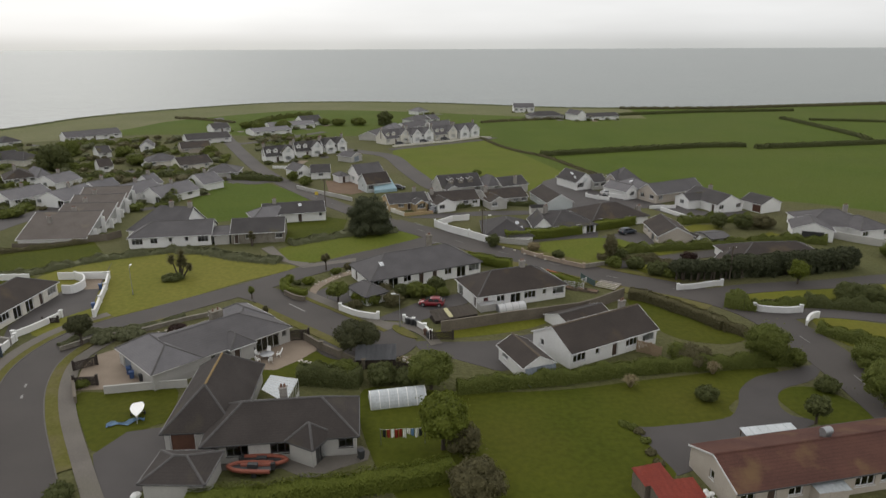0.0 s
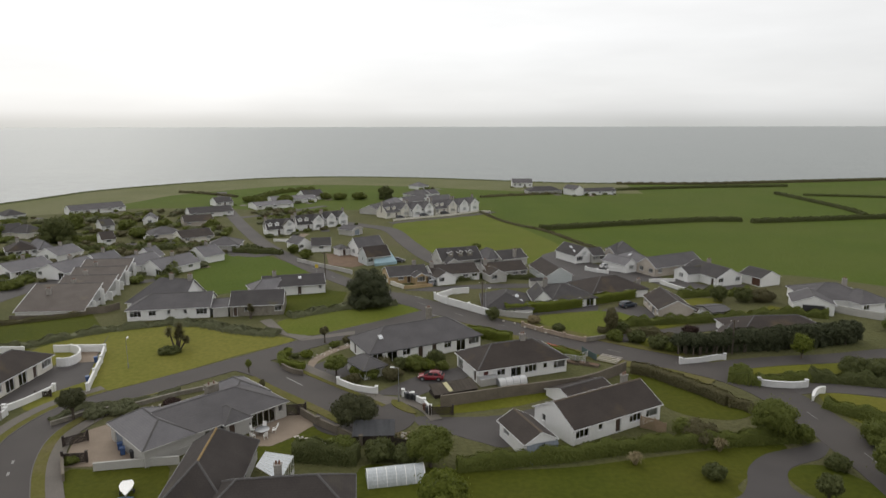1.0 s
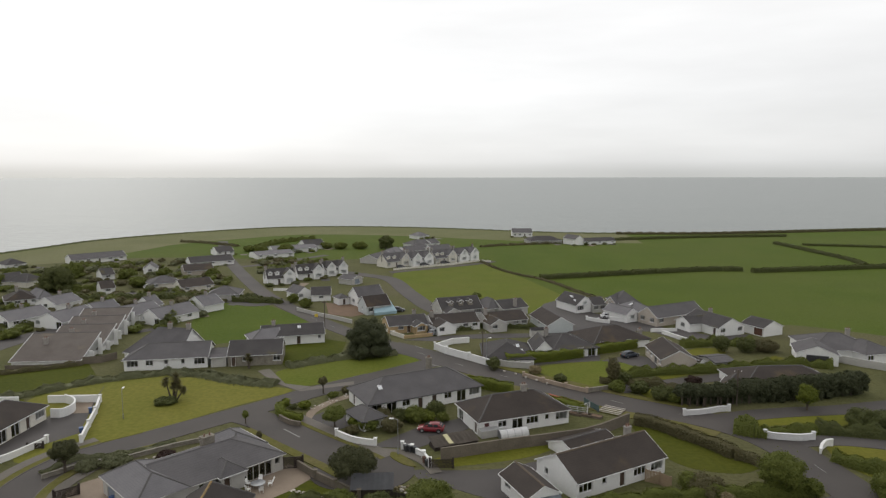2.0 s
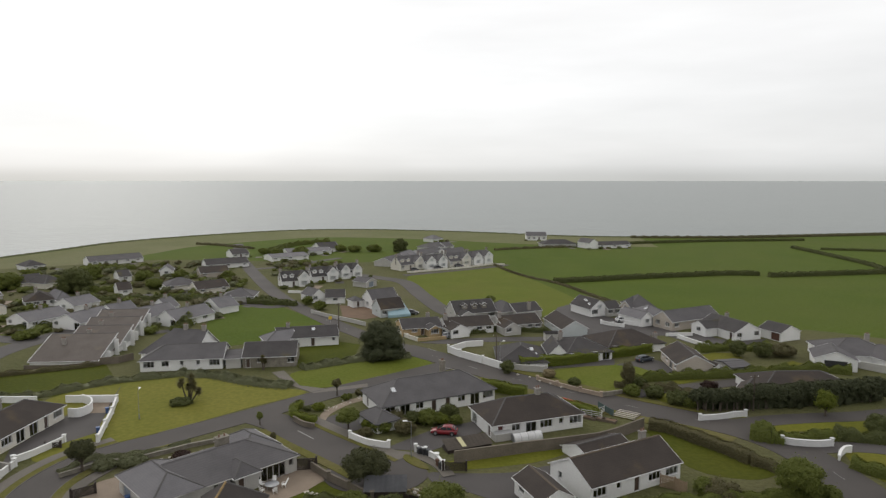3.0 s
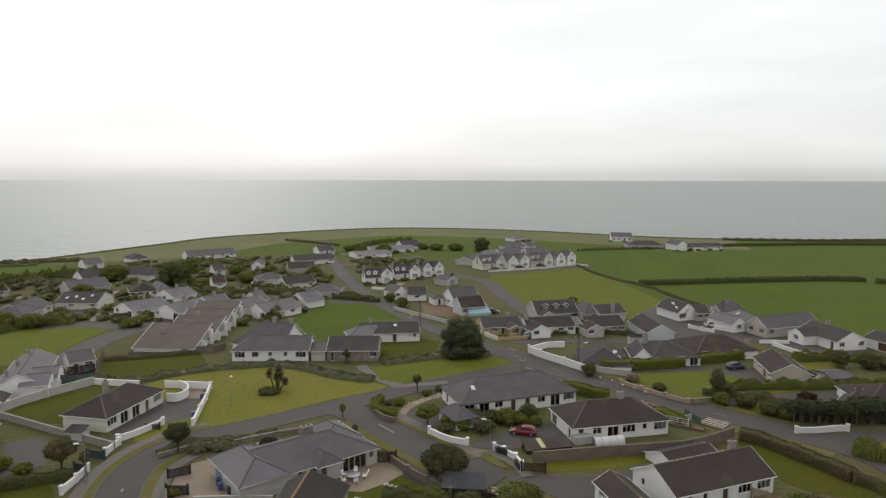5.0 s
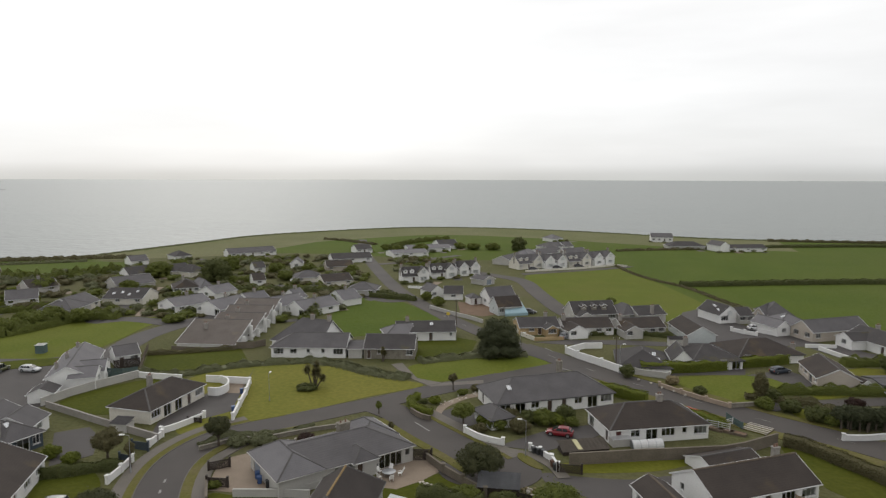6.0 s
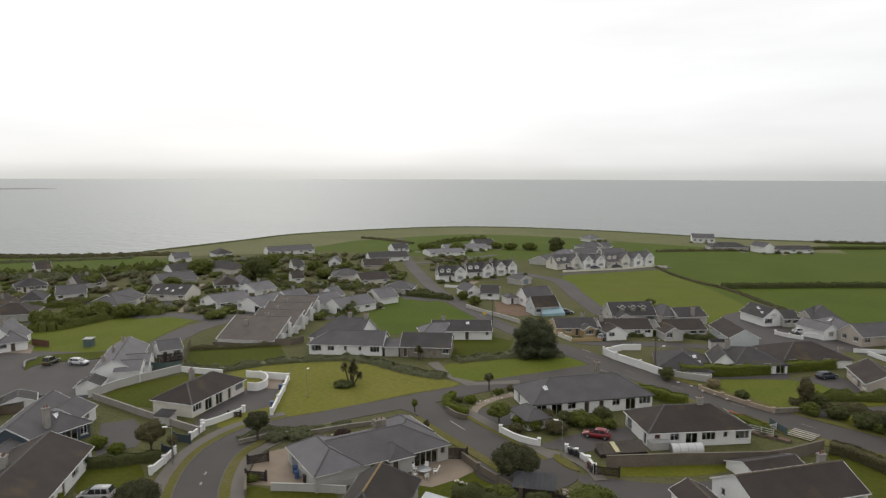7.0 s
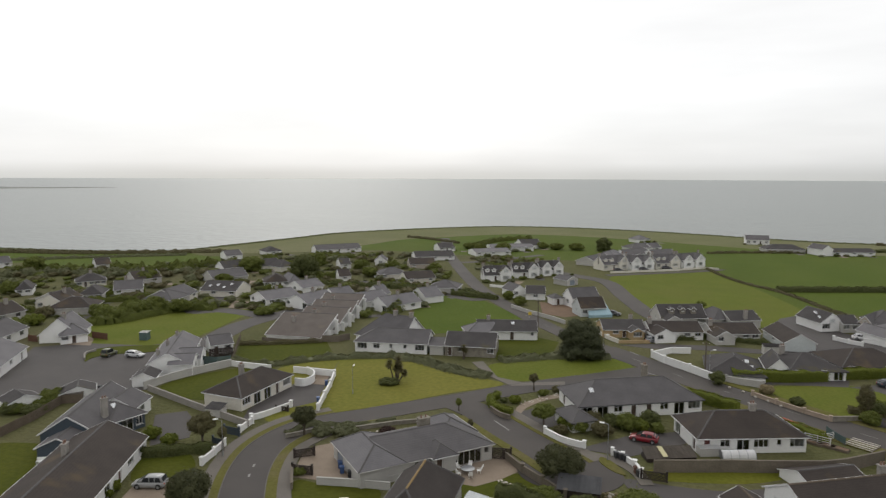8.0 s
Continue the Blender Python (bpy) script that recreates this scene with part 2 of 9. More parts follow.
M_LEAF_B = leaf_mat("brown_green_leaves", (0.120, 0.110, 0.052), (0.146, 0.130, 0.062), (0.098, 0.090, 0.043))
M_LEAF_R = leaf_mat("dark_red_leaves", (0.045, 0.025, 0.020), (0.060, 0.032, 0.025), (0.03, 0.02, 0.016))
# grey-green, lightened so that far bushes carry distance haze in their colour
M_LEAF_G = leaf_mat("hazed_grey_green_leaves", (0.146, 0.154, 0.080), (0.174, 0.182, 0.096), (0.118, 0.126, 0.064))
M_LEAF_O = leaf_mat("dark_olive_leaves", (0.072, 0.076, 0.034), (0.090, 0.093, 0.041), (0.058, 0.062, 0.028))
M_PLUME = leaf_mat("dry_plumes", (0.26, 0.21, 0.12), (0.33, 0.27, 0.16), (0.17, 0.15, 0.07))

# the sea
M_SEA = mat("sea_water", (0.085, 0.105, 0.095), (0.105, 0.122, 0.11), 0.004, 0.05, 0.32, 0.0, squash=(1, 3, 1))
_t = M_SEA.node_tree
_g, _n, _b = _t.nodes.new("ShaderNodeNewGeometry"), _t.nodes.new("ShaderNodeTexNoise"), _t.nodes.new("ShaderNodeBump")
_n.inputs["Scale"].default_value, _n.inputs["Detail"].default_value = 0.12, 8
_b.inputs["Strength"].default_value, _b.inputs["Distance"].default_value = 0.5, 2.0
_t.links.new(_g.outputs["Position"], _n.inputs[0])
_t.links.new(_n.outputs[0], _b.inputs["Height"])
_t.links.new(_b.outputs[0], _t.nodes["Principled BSDF"].inputs["Normal"])
_d, _m = _t.nodes.new("ShaderNodeBsdfDiffuse"), _t.nodes.new("ShaderNodeMixShader")
_d.inputs["Color"].default_value, _m.inputs[0].default_value = (0.15, 0.175, 0.155, 1), 0.09
_t.links.new(_t.nodes["Principled BSDF"].outputs[0], _m.inputs[1])
_t.links.new(_d.outputs[0], _m.inputs[2])
_t.links.new(_m.outputs[0], _t.nodes["Material Output"].inputs["Surface"])


# ---- mesh helpers ----
def box(bm, x0, x1, y0, y1, z0, z1, m=None):
    r = bmesh.ops.create_cube(bm, size=1.0, matrix=(m or Matrix()) @ Matrix.Translation(((x0 + x1) / 2, (y0 + y1) / 2, (z0 + z1) / 2)) @ Matrix.Diagonal((x1 - x0, y1 - y0, z1 - z0, 1)))
    return r["verts"]


def cyl(bm, x, y, z0, z1, r0, r1=None, seg=10, m=None):
    bmesh.ops.create_cone(bm, cap_ends=True, segments=seg, radius1=r0, radius2=r0 if r1 is None else r1, depth=z1 - z0,
                          matrix=(m or Matrix()) @ Matrix.Translation((x, y, (z0 + z1) / 2)))


def ball(bm, x, y, z, rx, ry, rz, sub=2):
    bmesh.ops.create_icosphere(bm, subdivisions=sub, radius=1.0, matrix=Matrix.Translation((x, y, z)) @ Matrix.Diagonal((rx, ry, rz, 1)))


def slab(bm, pts, t):
    """A polygon thickened straight down by t."""
    top = [bm.verts.new(p) for p in pts]
    low = [bm.verts.new((p[0], p[1], p[2] - t)) for p in pts]
    bm.faces.new(top)
    bm.faces.new(low[::-1])
    n = len(pts)
    for i in range(n):
        j = (i + 1) % n
        bm.faces.new((top[j], top[i], low[i], low[j]))


def lattice(bm, xs, zs, solid, y0, y1):
    """One connected plate of cells (i, j) that are solid, between y0 and y1."""
    vs = {}

    def v(i, j, k):
        if (i, j, k) not in vs:
            vs[i, j, k] = bm.verts.new((xs[i], (y0, y1)[k], zs[j]))
        return vs[i, j, k]

    ok = lambda i, j: 0 <= i < len(xs) - 1 and 0 <= j < len(zs) - 1 and solid(i, j)
    for i in range(len(xs) - 1):
        for j in range(len(zs) - 1):
            if not ok(i, j):
                continue
            bm.faces.new((v(i, j, 0), v(i + 1, j, 0), v(i + 1, j + 1, 0), v(i, j + 1, 0)))
            bm.faces.new((v(i, j + 1, 1), v(i + 1, j + 1, 1), v(i + 1, j, 1), v(i, j, 1)))
            for di, dj, a, b in ((-1, 0, (0, 0), (0, 1)), (1, 0, (1, 1), (1, 0)), (0, -1, (1, 0), (0, 0)), (0, 1, (0, 1), (1, 1))):
                if not ok(i + di, j + dj):
                    bm.faces.new((v(i + a[0], j + a[1], 0), v(i + b[0], j + b[1], 0), v(i + b[0], j + b[1], 1), v(i + a[0], j + a[1], 1)))


def mesh_of(bm, name, material, smooth=False):
    bmesh.ops.recalc_face_normals(bm, faces=bm.faces[:])
    me = bpy.data.meshes.new(name)
    bm.to_mesh(me)
    bm.free()
    me.materials.append(material)
    if smooth:
        me.shade_smooth()
    return me


def thing(name, x, y, yaw=0.0, label="", category="", group="", z=0.0, kind=""):
    ob = new(name)
    ob.matrix_basis = pose(x, y, z, 0, 0, yaw)
    ob.empty_display_size = 0.3
    return tagged(ob, label, category, group, kind)


def under(ob, parent, m=None):
    ob.parent = parent
    if m is not None:
        ob.matrix_basis = m
    return ob


def part(name, bm, material, parent, label="", m=None, smooth=False):
    ob = under(new(name, mesh_of(bm, name, material, smooth)), parent, m)
    return tagged(ob, label)


def solo(name, bm, material, x, y, yaw=0.0, z=0.0, label="", category="", group="", kind="", smooth=False):
    ob = new(name, mesh_of(bm, name, material, smooth))
    ob.matrix_basis = pose(x, y, z, 0, 0, yaw)
    return tagged(ob, label, category, group, kind)


def curve_pts(pts, n=6):
    """Points along a smooth line through pts."""
    out = []
    p = [Vector((*q, 0)) for q in pts]
    p = [p[0] * 2 - p[1]] + p + [p[-1] * 2 - p[-2]]
    for i in range(1, len(p) - 2):
        for k in range(n):
            t = k / n
            a, b, c, d = p[i - 1], p[i], p[i + 1], p[i + 2]
            out.append(0.5 * (2 * b + (c - a) * t + (2 * a - 5 * b + 4 * c - d) * t * t + (3 * b - a - 3 * c + d) * t ** 3))
    out.append(p[-2])
    return out


def offset_line(pts, d):
    """The line moved d metres to its left."""
    out = []
    for i, p in enumerate(pts):
        t = (pts[min(i + 1, len(pts) - 1)] - pts[max(i - 1, 0)]).normalized()
        out.append(p + Vector((-t.y, t.x, 0)) * d)
    return out


def ribbon(name, pts, lo, hi, z, material, label, depth=0.3, n=6, category="road"):
    """A strip between two offsets of a line, thick enough for its edge to be a step."""
    line = curve_pts(pts, n) if n else [Vector((*q, 0)) for q in pts]
    a, b = offset_line(line, lo), offset_line(line, hi)
    bm = bmesh.new()
    ta = [bm.verts.new((p.x, p.y, z)) for p in a]
    tb = [bm.verts.new((p.x, p.y, z)) for p in b]
    la = [bm.verts.new((p.x, p.y, z - depth)) for p in a]
    lb = [bm.verts.new((p.x, p.y, z - depth)) for p in b]
    for i in range(len(a) - 1):
        bm.faces.new((ta[i], ta[i + 1], tb[i + 1], tb[i]))
        bm.faces.new((la[i], la[i + 1], ta[i + 1], ta[i]))
        bm.faces.new((tb[i], tb[i + 1], lb[i + 1], lb[i]))
    return tagged(new(name, mesh_of(bm, name, material)), label, category, "", "structure")


def patch(name, pts, z, material, label, category="lawn", smooth=True, depth=0.3):
    line = pts
    if smooth:
        closed = curve_pts([pts[-1]] + list(pts) + [pts[0], pts[1]], 4)
        line = [(p.x, p.y) for p in closed[4:-4]][:-1]
    bm = bmesh.new()
    slab(bm, [(p[0], p[1], z) for p in line], depth)
    bmesh.ops.triangulate(bm, faces=[f for f in bm.faces if len(f.verts) > 4])
    return tagged(new(name, mesh_of(bm, name, material)), label, category, "", "structure")


def wall_line(name, pts, h, t, material, label, category="garden wall", cap=None, smooth=0, piers=0, z=0.0, h2=None):
    """A free-standing wall along a line, with a coping and piers."""
    line = curve_pts(pts, smooth) if smooth else [Vector((*q, 0)) for q in pts]
    c = line[0]
    th = thing(name, c.x, c.y, 0, label, category)

    def strip(lo, hi, z0, z1):
        a, b = offset_line(line, lo), offset_line(line, hi)
        bm = bmesh.new()
        n = len(line)
        rings = []
        for i in range(n):
            hh = z1 if h2 is None else z1 + (h2 - h) * i / (n - 1)
            zz = z0 if z0 == z or h2 is None else z0 + (h2 - h) * i / (n - 1)
            rings.append([bm.verts.new((q.x - c.x, q.y - c.y, k)) for q, k in ((a[i], zz), (b[i], zz), (b[i], hh), (a[i], hh))])
        for i in range(n - 1):
            for k in range(4):
                bm.faces.new((rings[i][k], rings[i][(k + 1) % 4], rings[i + 1][(k + 1) % 4], rings[i + 1][k]))
        bm.faces.new(rings[0])
        bm.faces.new(rings[-1][::-1])
        return bm

    part("wall_body", strip(-t / 2, t / 2, z, h), material, th)
    part("coping", strip(-t / 2 - 0.05, t / 2 + 0.05, h, h + 0.08), cap or material, th)
    if piers:
        for i in {0, len(line) - 1} | set(range(0, len(line), piers)):
            bm = bmesh.new()
            q = line[i] - c
            hh = h if h2 is None else h + (h2 - h) * i / (len(line) - 1)
            box(bm, q.x - 0.22, q.x + 0.22, q.y - 0.22, q.y + 0.22, z, hh + 0.25)
            box(bm, q.x - 0.28, q.x + 0.28, q.y - 0.28, q.y + 0.28, hh + 0.25, hh + 0.33)
            part("pier", bm, cap or material, th)
    return th


# ---- houses ----
OPEN = {  # width, height, sill
    "w": (1.5, 1.15, 0.95), "W": (2.2, 1.35, 0.8), "n": (0.75, 0.95, 1.1), "d": (0.95, 2.05, 0.02), "r": (0.95, 2.05, 0.02),
    "p": (1.9, 2.05, 0.02), "g": (2.6, 2.05, 0.02), "G": (4.4, 2.05, 0.02), "b": (2.6, 2.05, 0.02), "t": (1.1, 1.5, 0.7)}
_cache = {}


def opening_meshes(kind, trim):
    key = (kind, trim.name)
    if key in _cache:
        return _cache[key]
    w, h, _ = OPEN[kind]
    f = 0.09
    fr = bmesh.new()
    bars = {"w": 1, "W": 2, "p": 1, "t": 1}.get(kind, 0)
    xs = [0, f]
    for i in range(bars):
        x = w * (i + 1) / (bars + 1)
        xs += [x - 0.04, x + 0.04]
    xs += [w - f, w]
    light = kind in "wWt"
    zs = [0, f, h * 0.68, h * 0.68 + 0.06, h - f, h] if light else [0, f, h - f, h]
    last = len(zs) - 2
    lattice(fr, xs, zs, lambda i, j: i % 2 == 0 or j in (0, last) or (light and j == 2 and i == 1), 0.0, 0.09)
    leafm = bmesh.new()
    if kind in "drgGb":
        box(leafm, f, w - f, 0.03, 0.07, f * 0.3, h - f)
        if kind in "gGb":
            for k in range(1, 5):
                box(leafm, f + 0.03, w - f - 0.03, 0.022, 0.03, h * k / 5 - 0.012, h * k / 5 + 0.012)
        else:
            for z0, z1 in ((0.18, 0.85), (1.05, 1.8)):
                box(leafm, f + 0.12, w - f - 0.12, 0.02, 0.03, z0, z1)
        lm = {"d": M_DOORW, "r": M_DOOR, "g": M_GARAGE, "G": M_DARKTRIM, "b": M_BRICKD}[kind]
        leaf_name = "door_leaf"
    else:
        box(leafm, f, w - f, 0.04, 0.055, f, h - f)
        lm, leaf_name = M_GLASS, "pane"
    sill = None
    if kind in "wWnt":
        sb = bmesh.new()
        box(sb, -0.08, w + 0.08, -0.16, 0.06, -0.08, -0.002)
        sill = mesh_of(sb, "sill", trim)
    _cache[key] = (mesh_of(fr, "window_frame", trim), mesh_of(leafm, leaf_name, lm), sill)
    return _cache[key]


def place_openings(parent, base_m, spec, p0, p1, z0, trim):
    """Openings spread evenly over a wall that runs from p0 to p1 with its outside on the right. Returns holes along it."""
    holes = []
    if not spec:
        return holes
    d = Vector((p1[0] - p0[0], p1[1] - p0[1], 0))
    ln = d.length
    yaw = math.atan2(d.y, d.x)
    for i, k in enumerate(spec):
        if k in ". ":
            continue
        w, h, s = OPEN[k]
        u = ln * (i + 0.5) / len(spec) - w / 2
        if u < 0.12 or u + w > ln - 0.12:
            continue
        holes.append((u, u + w, z0 + s, z0 + s + h))
        fm, lm, sm = opening_meshes(k, trim)
        m = base_m @ Matrix.Translation((*p0, z0)) @ Matrix.Rotation(yaw, 4, "Z") @ Matrix.Translation((u, 0.1, s))
        nm = "window" if k in "wWnt" else "garage_door" if k in "gGb" else "patio_door" if k == "p" else "door"
        win = under(new(nm, fm), parent, m)
        pane = under(new(lm.name.split(".")[0], lm), win)
        if lm.materials[0] == M_GLASS:
            pane.visible_shadow = False
        if sm:
            under(new("sill", sm), win)
    return holes


def wall_mesh(bm, p0, p1, z0, z1, holes, t=0.28):
    """A wall with its openings cut through; returns the pose of the plate."""
    d = Vector((p1[0] - p0[0], p1[1] - p0[1], 0))
    ln = d.length
    xs = sorted({0.0, ln, *(h[0] for h in holes), *(h[1] for h in holes)})
    zs = sorted({z0, z1, *(h[2] for h in holes), *(min(h[3], z1 - 0.05) for h in holes)})

    def solid(i, j):
        x, z = (xs[i] + xs[i + 1]) / 2, (zs[j] + zs[j + 1]) / 2
        return not any(h[0] < x < h[1] and h[2] < z < h[3] for h in holes)

    lattice(bm, xs, zs, solid, 0, t)
    return Matrix.Translation((*p0, 0)) @ Matrix.Rotation(math.atan2(d.y, d.x), 4, "Z")


def roof_planes(x0, x1, y0, y1, e, rise, kind):
    """Slopes as polygons, ridge and hip lines, eave lines, and gable ends."""
    cx, cy = (x0 + x1) / 2, (y0 + y1) / 2
    z = e + rise
    A, B, C, D = (x0, y0, e), (x1, y0, e), (x1, y1, e), (x0, y1, e)
    if kind == "gable":
        R, S = (x0, cy, z), (x1, cy, z)
        return [(A, B, S, R), (C, D, R, S)], [(R, S)], [(A, B), (C, D)], "lr"
    if kind == "front":
        R, S = (cx, y0, z), (cx, y1, z)
        return [(D, A, R, S), (B, C, S, R)], [(R, S)], [(B, C), (D, A)], "fb"
    if kind == "mono":
        D2, C2 = (x0, y1, z), (x1, y1, z)
        return [(A, B, C2, D2)], [(D2, C2)], [(A, B)], ""
    if x1 - x0 >= y1 - y0 or kind in ("hipl", "hipr"):
        k = (y1 - y0) / 2 * 0.95
        R, S = (x0 + k, cy, z), (x1 - k, cy, z)
        if kind == "hipr":
            R = (x0, cy, z)
            return [(A, B, S, R), (C, D, R, S), (B, C, S)], [(R, S), (B, S), (C, S)], [(A, B), (B, C), (C, D)], "l"
        if kind == "hipl":
            S = (x1, cy, z)
            return [(A, B, S, R), (C, D, R, S), (D, A, R)], [(R, S), (A, R), (D, R)], [(A, B), (C, D), (D, A)], "r"
        return [(A, B, S, R), (C, D, R, S), (D, A, R), (B, C, S)], [(R, S), (A, R), (D, R), (B, S), (C, S)], [(A, B), (B, C), (C, D), (D, A)], ""
    k = (x1 - x0) / 2 * 0.95
    R, S = (cx, y0 + k, z), (cx, y1 - k, z)
    return [(D, A, R, S), (B, C, S, R), (A, B, R), (C, D, S)], [(R, S), (A, R), (B, R), (D, S), (C, S)], [(A, B), (B, C), (C, D), (D, A)], ""


def block(parent, m, L, W, eave=2.35, rise=None, roof="gable", wall=None, tile=None, front="", left="", right="", back="", upper="", trim=None, ridge=None, oh=0.32, gable_win="", base=0.0, gutter=None):
    """One body of a house with walls, openings and roof. m: the pose of the middle of its front eave."""
    wall, tile, trim = wall or M_WHITE, tile or M_TILE, trim or M_TRIM
    span = L if roof == "front" else W if roof in ("gable", "hipl", "hipr") else min(L, W)
    if rise is None:
        rise = span / 2 * 0.5 if roof != "mono" else W * 0.2
    sx = 0.14 if roof in ("gable",) else oh
    sf = 0.14 if roof == "front" else oh
    X0, X1, Y0, Y1 = -L / 2 + sx, L / 2 - sx, sf, W - sf
    drop = oh * rise / (span / 2) if roof != "mono" else oh * rise / W
    wz = eave + drop - 0.16
    if roof == "front":
        wz = eave + oh * rise / (L / 2) - 0.16
        X0, X1 = -L / 2 + oh, L / 2 - oh
    corners = {"front": ((X0, Y0), (X1, Y0)), "right": ((X1, Y0), (X1, Y1)), "back": ((X1, Y1), (X0, Y1)), "left": ((X0, Y1), (X0, Y0))}
    T = 0.28
    for side, spec in (("front", front), ("right", right), ("back", back), ("left", left)):
        p0, p1 = corners[side]
        holes = place_openings(parent, m, spec, p0, p1, base, trim)
        if side == "front" and upper:
            holes += place_openings(parent, m, upper, p0, p1, base + 2.6, trim)
        if side in ("left", "right"):
            s = -1 if side == "left" else 1
            p0, p1 = (p0[0], p0[1] + s * T), (p1[0], p1[1] - s * T)
            holes = [(a - T, b - T, c, d) for a, b, c, d in holes]
        wb = bmesh.new()
        wm = wall_mesh(wb, p0, p1, 0, wz, holes)
        part("wall", wb, wall, parent, "", m @ wm)
    planes, ridges, eaves, gables = roof_planes(-L / 2, L / 2, 0, W, eave, rise, roof)
    th = 0.14
    for g in gables:
        zt = eave + rise - th - 0.02
        wb = bmesh.new()
        if g in "lr":
            x = X0 if g == "l" else X1 - T
            zc = wz
            pts = [(Y0, zc), (Y1, zc), (W / 2, zt)]
            vs = [[wb.verts.new((xx, y, z)) for y, z in pts] for xx in (x, x + T)]
        else:
            y = Y0 if g == "f" else Y1 - T
            pts = [(X0, wz), (X1, wz), (0, zt)]
            vs = [[wb.verts.new((xx, yy, z)) for xx, z in pts] for yy in (y, y + T)]
        wb.faces.new(vs[0])
        wb.faces.new(vs[1][::-1])
        for i in range(3):
            j = (i + 1) % 3
            wb.faces.new((vs[0][j], vs[0][i], vs[1][i], vs[1][j]))
        part("gable", wb, wall, parent, "", m)
    fb = bmesh.new()
    box(fb, X0 + T, X1 - T, (Y0 + Y1) / 2 - 0.05, (Y0 + Y1) / 2 + 0.05, 0.06, wz - 0.1)
    part("inner_wall", fb, M_CURTAIN, parent, "", m)
    if gable_win and roof == "front":
        fm, lm, sm = opening_meshes(gable_win, trim)
        w = OPEN[gable_win][0]
        win = under(new("window", fm), parent, m @ Matrix.Translation((-w / 2, Y0 - 0.06, eave + 0.05)))
        under(new("pane", lm), win)
        if sm:
            under(new("sill", sm), win)
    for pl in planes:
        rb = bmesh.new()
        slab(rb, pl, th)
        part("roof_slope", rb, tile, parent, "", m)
    for k_ridge, (a, b) in enumerate(ridges):
        cb = bmesh.new()
        a, b = Vector(a), Vector(b)
        d = b - a
        n = max(1, int(d.length / 0.5))
        rings = []
        for i in range(n):
            for f, k in ((0.0, 0.02), (0.97, 0.0)):
                x, up = d.length * (i + f) / n, k + 0.008 * (i * 7 % 3)
                rings.append([cb.verts.new(p) for p in ((x, -0.14, -0.07 + up), (x, -0.07, 0.05 + up), (x, 0.07, 0.05 + up), (x, 0.14, -0.07 + up))])
        for r, q in zip(rings, rings[1:]):
            for k in range(4):
                cb.faces.new((r[k], r[(k + 1) % 4], q[(k + 1) % 4], q[k]))
        cb.faces.new(rings[0])
        cb.faces.new(rings[-1][::-1])
        part("ridge", cb, ridge if ridge and k_ridge == 0 else M_RIDGE, parent, "", m @ Matrix.Translation(a) @ d.to_track_quat("X", "Z").to_matrix().to_4x4())
    for a, b in eaves:
        gb = bmesh.new()
        a, b = Vector(a), Vector(b)
        d = b - a
        q = Matrix.Translation(a) @ d.to_track_quat("X", "Z").to_matrix().to_4x4()
        box(gb, 0, d.length, -0.09, 0.0, -0.13, -0.02, q)
        part("gutter", gb, gutter or trim, parent, "", m)
    if gables:
        for g in gables:
            if g in "lr":
                x = -L / 2 if g == "l" else L / 2
                ends = [((x, 0, eave), (x, W / 2, eave + rise)), ((x, W / 2, eave + rise), (x, W, eave))]
            else:
                y = 0 if g == "f" else W
                ends = [((-L / 2, y, eave), (0, y, eave + rise)), ((0, y, eave + rise), (L / 2, y, eave))]
            for a, b in ends:
                a, b = Vector(a), Vector(b)
                q = Matrix.Translation(a) @ (b - a).to_track_quat("X", "Z").to_matrix().to_4x4()
                vb = bmesh.new()
                box(vb, 0, (b - a).length, -0.03, 0.03, -0.15, 0.012, q)
                part("bargeboard", vb, trim, parent, "", m)


def chimney(parent, m, x, y, z0, z1, w=0.9, d=0.6, pots=2, material=None):
    bm = bmesh.new()
    box(bm, -w / 2, w / 2, -d / 2, d / 2, z0, z1)
    box(bm, -w / 2 - 0.03, w / 2 + 0.03, -d / 2 - 0.03, d / 2 + 0.03, z0, z0 + 0.15)
    st = part("chimney", bm, material or M_CHIM, parent, "", m @ Matrix.Translation((x, y, 0)))
    bm = bmesh.new()
    box(bm, -w / 2 - 0.08, w / 2 + 0.08, -d / 2 - 0.08, d / 2 + 0.08, z1, z1 + 0.12)
    part("chimney_cap", bm, material or M_CHIM, st)
    for i in range(pots):
        bm = bmesh.new()
        cyl(bm, (i + 0.5 - pots / 2) * w / max(pots, 1) * 0.9, 0, z1 + 0.12, z1 + 0.5, 0.13, 0.1, 8)
        part("chimney_pot", bm, M_POT, st)


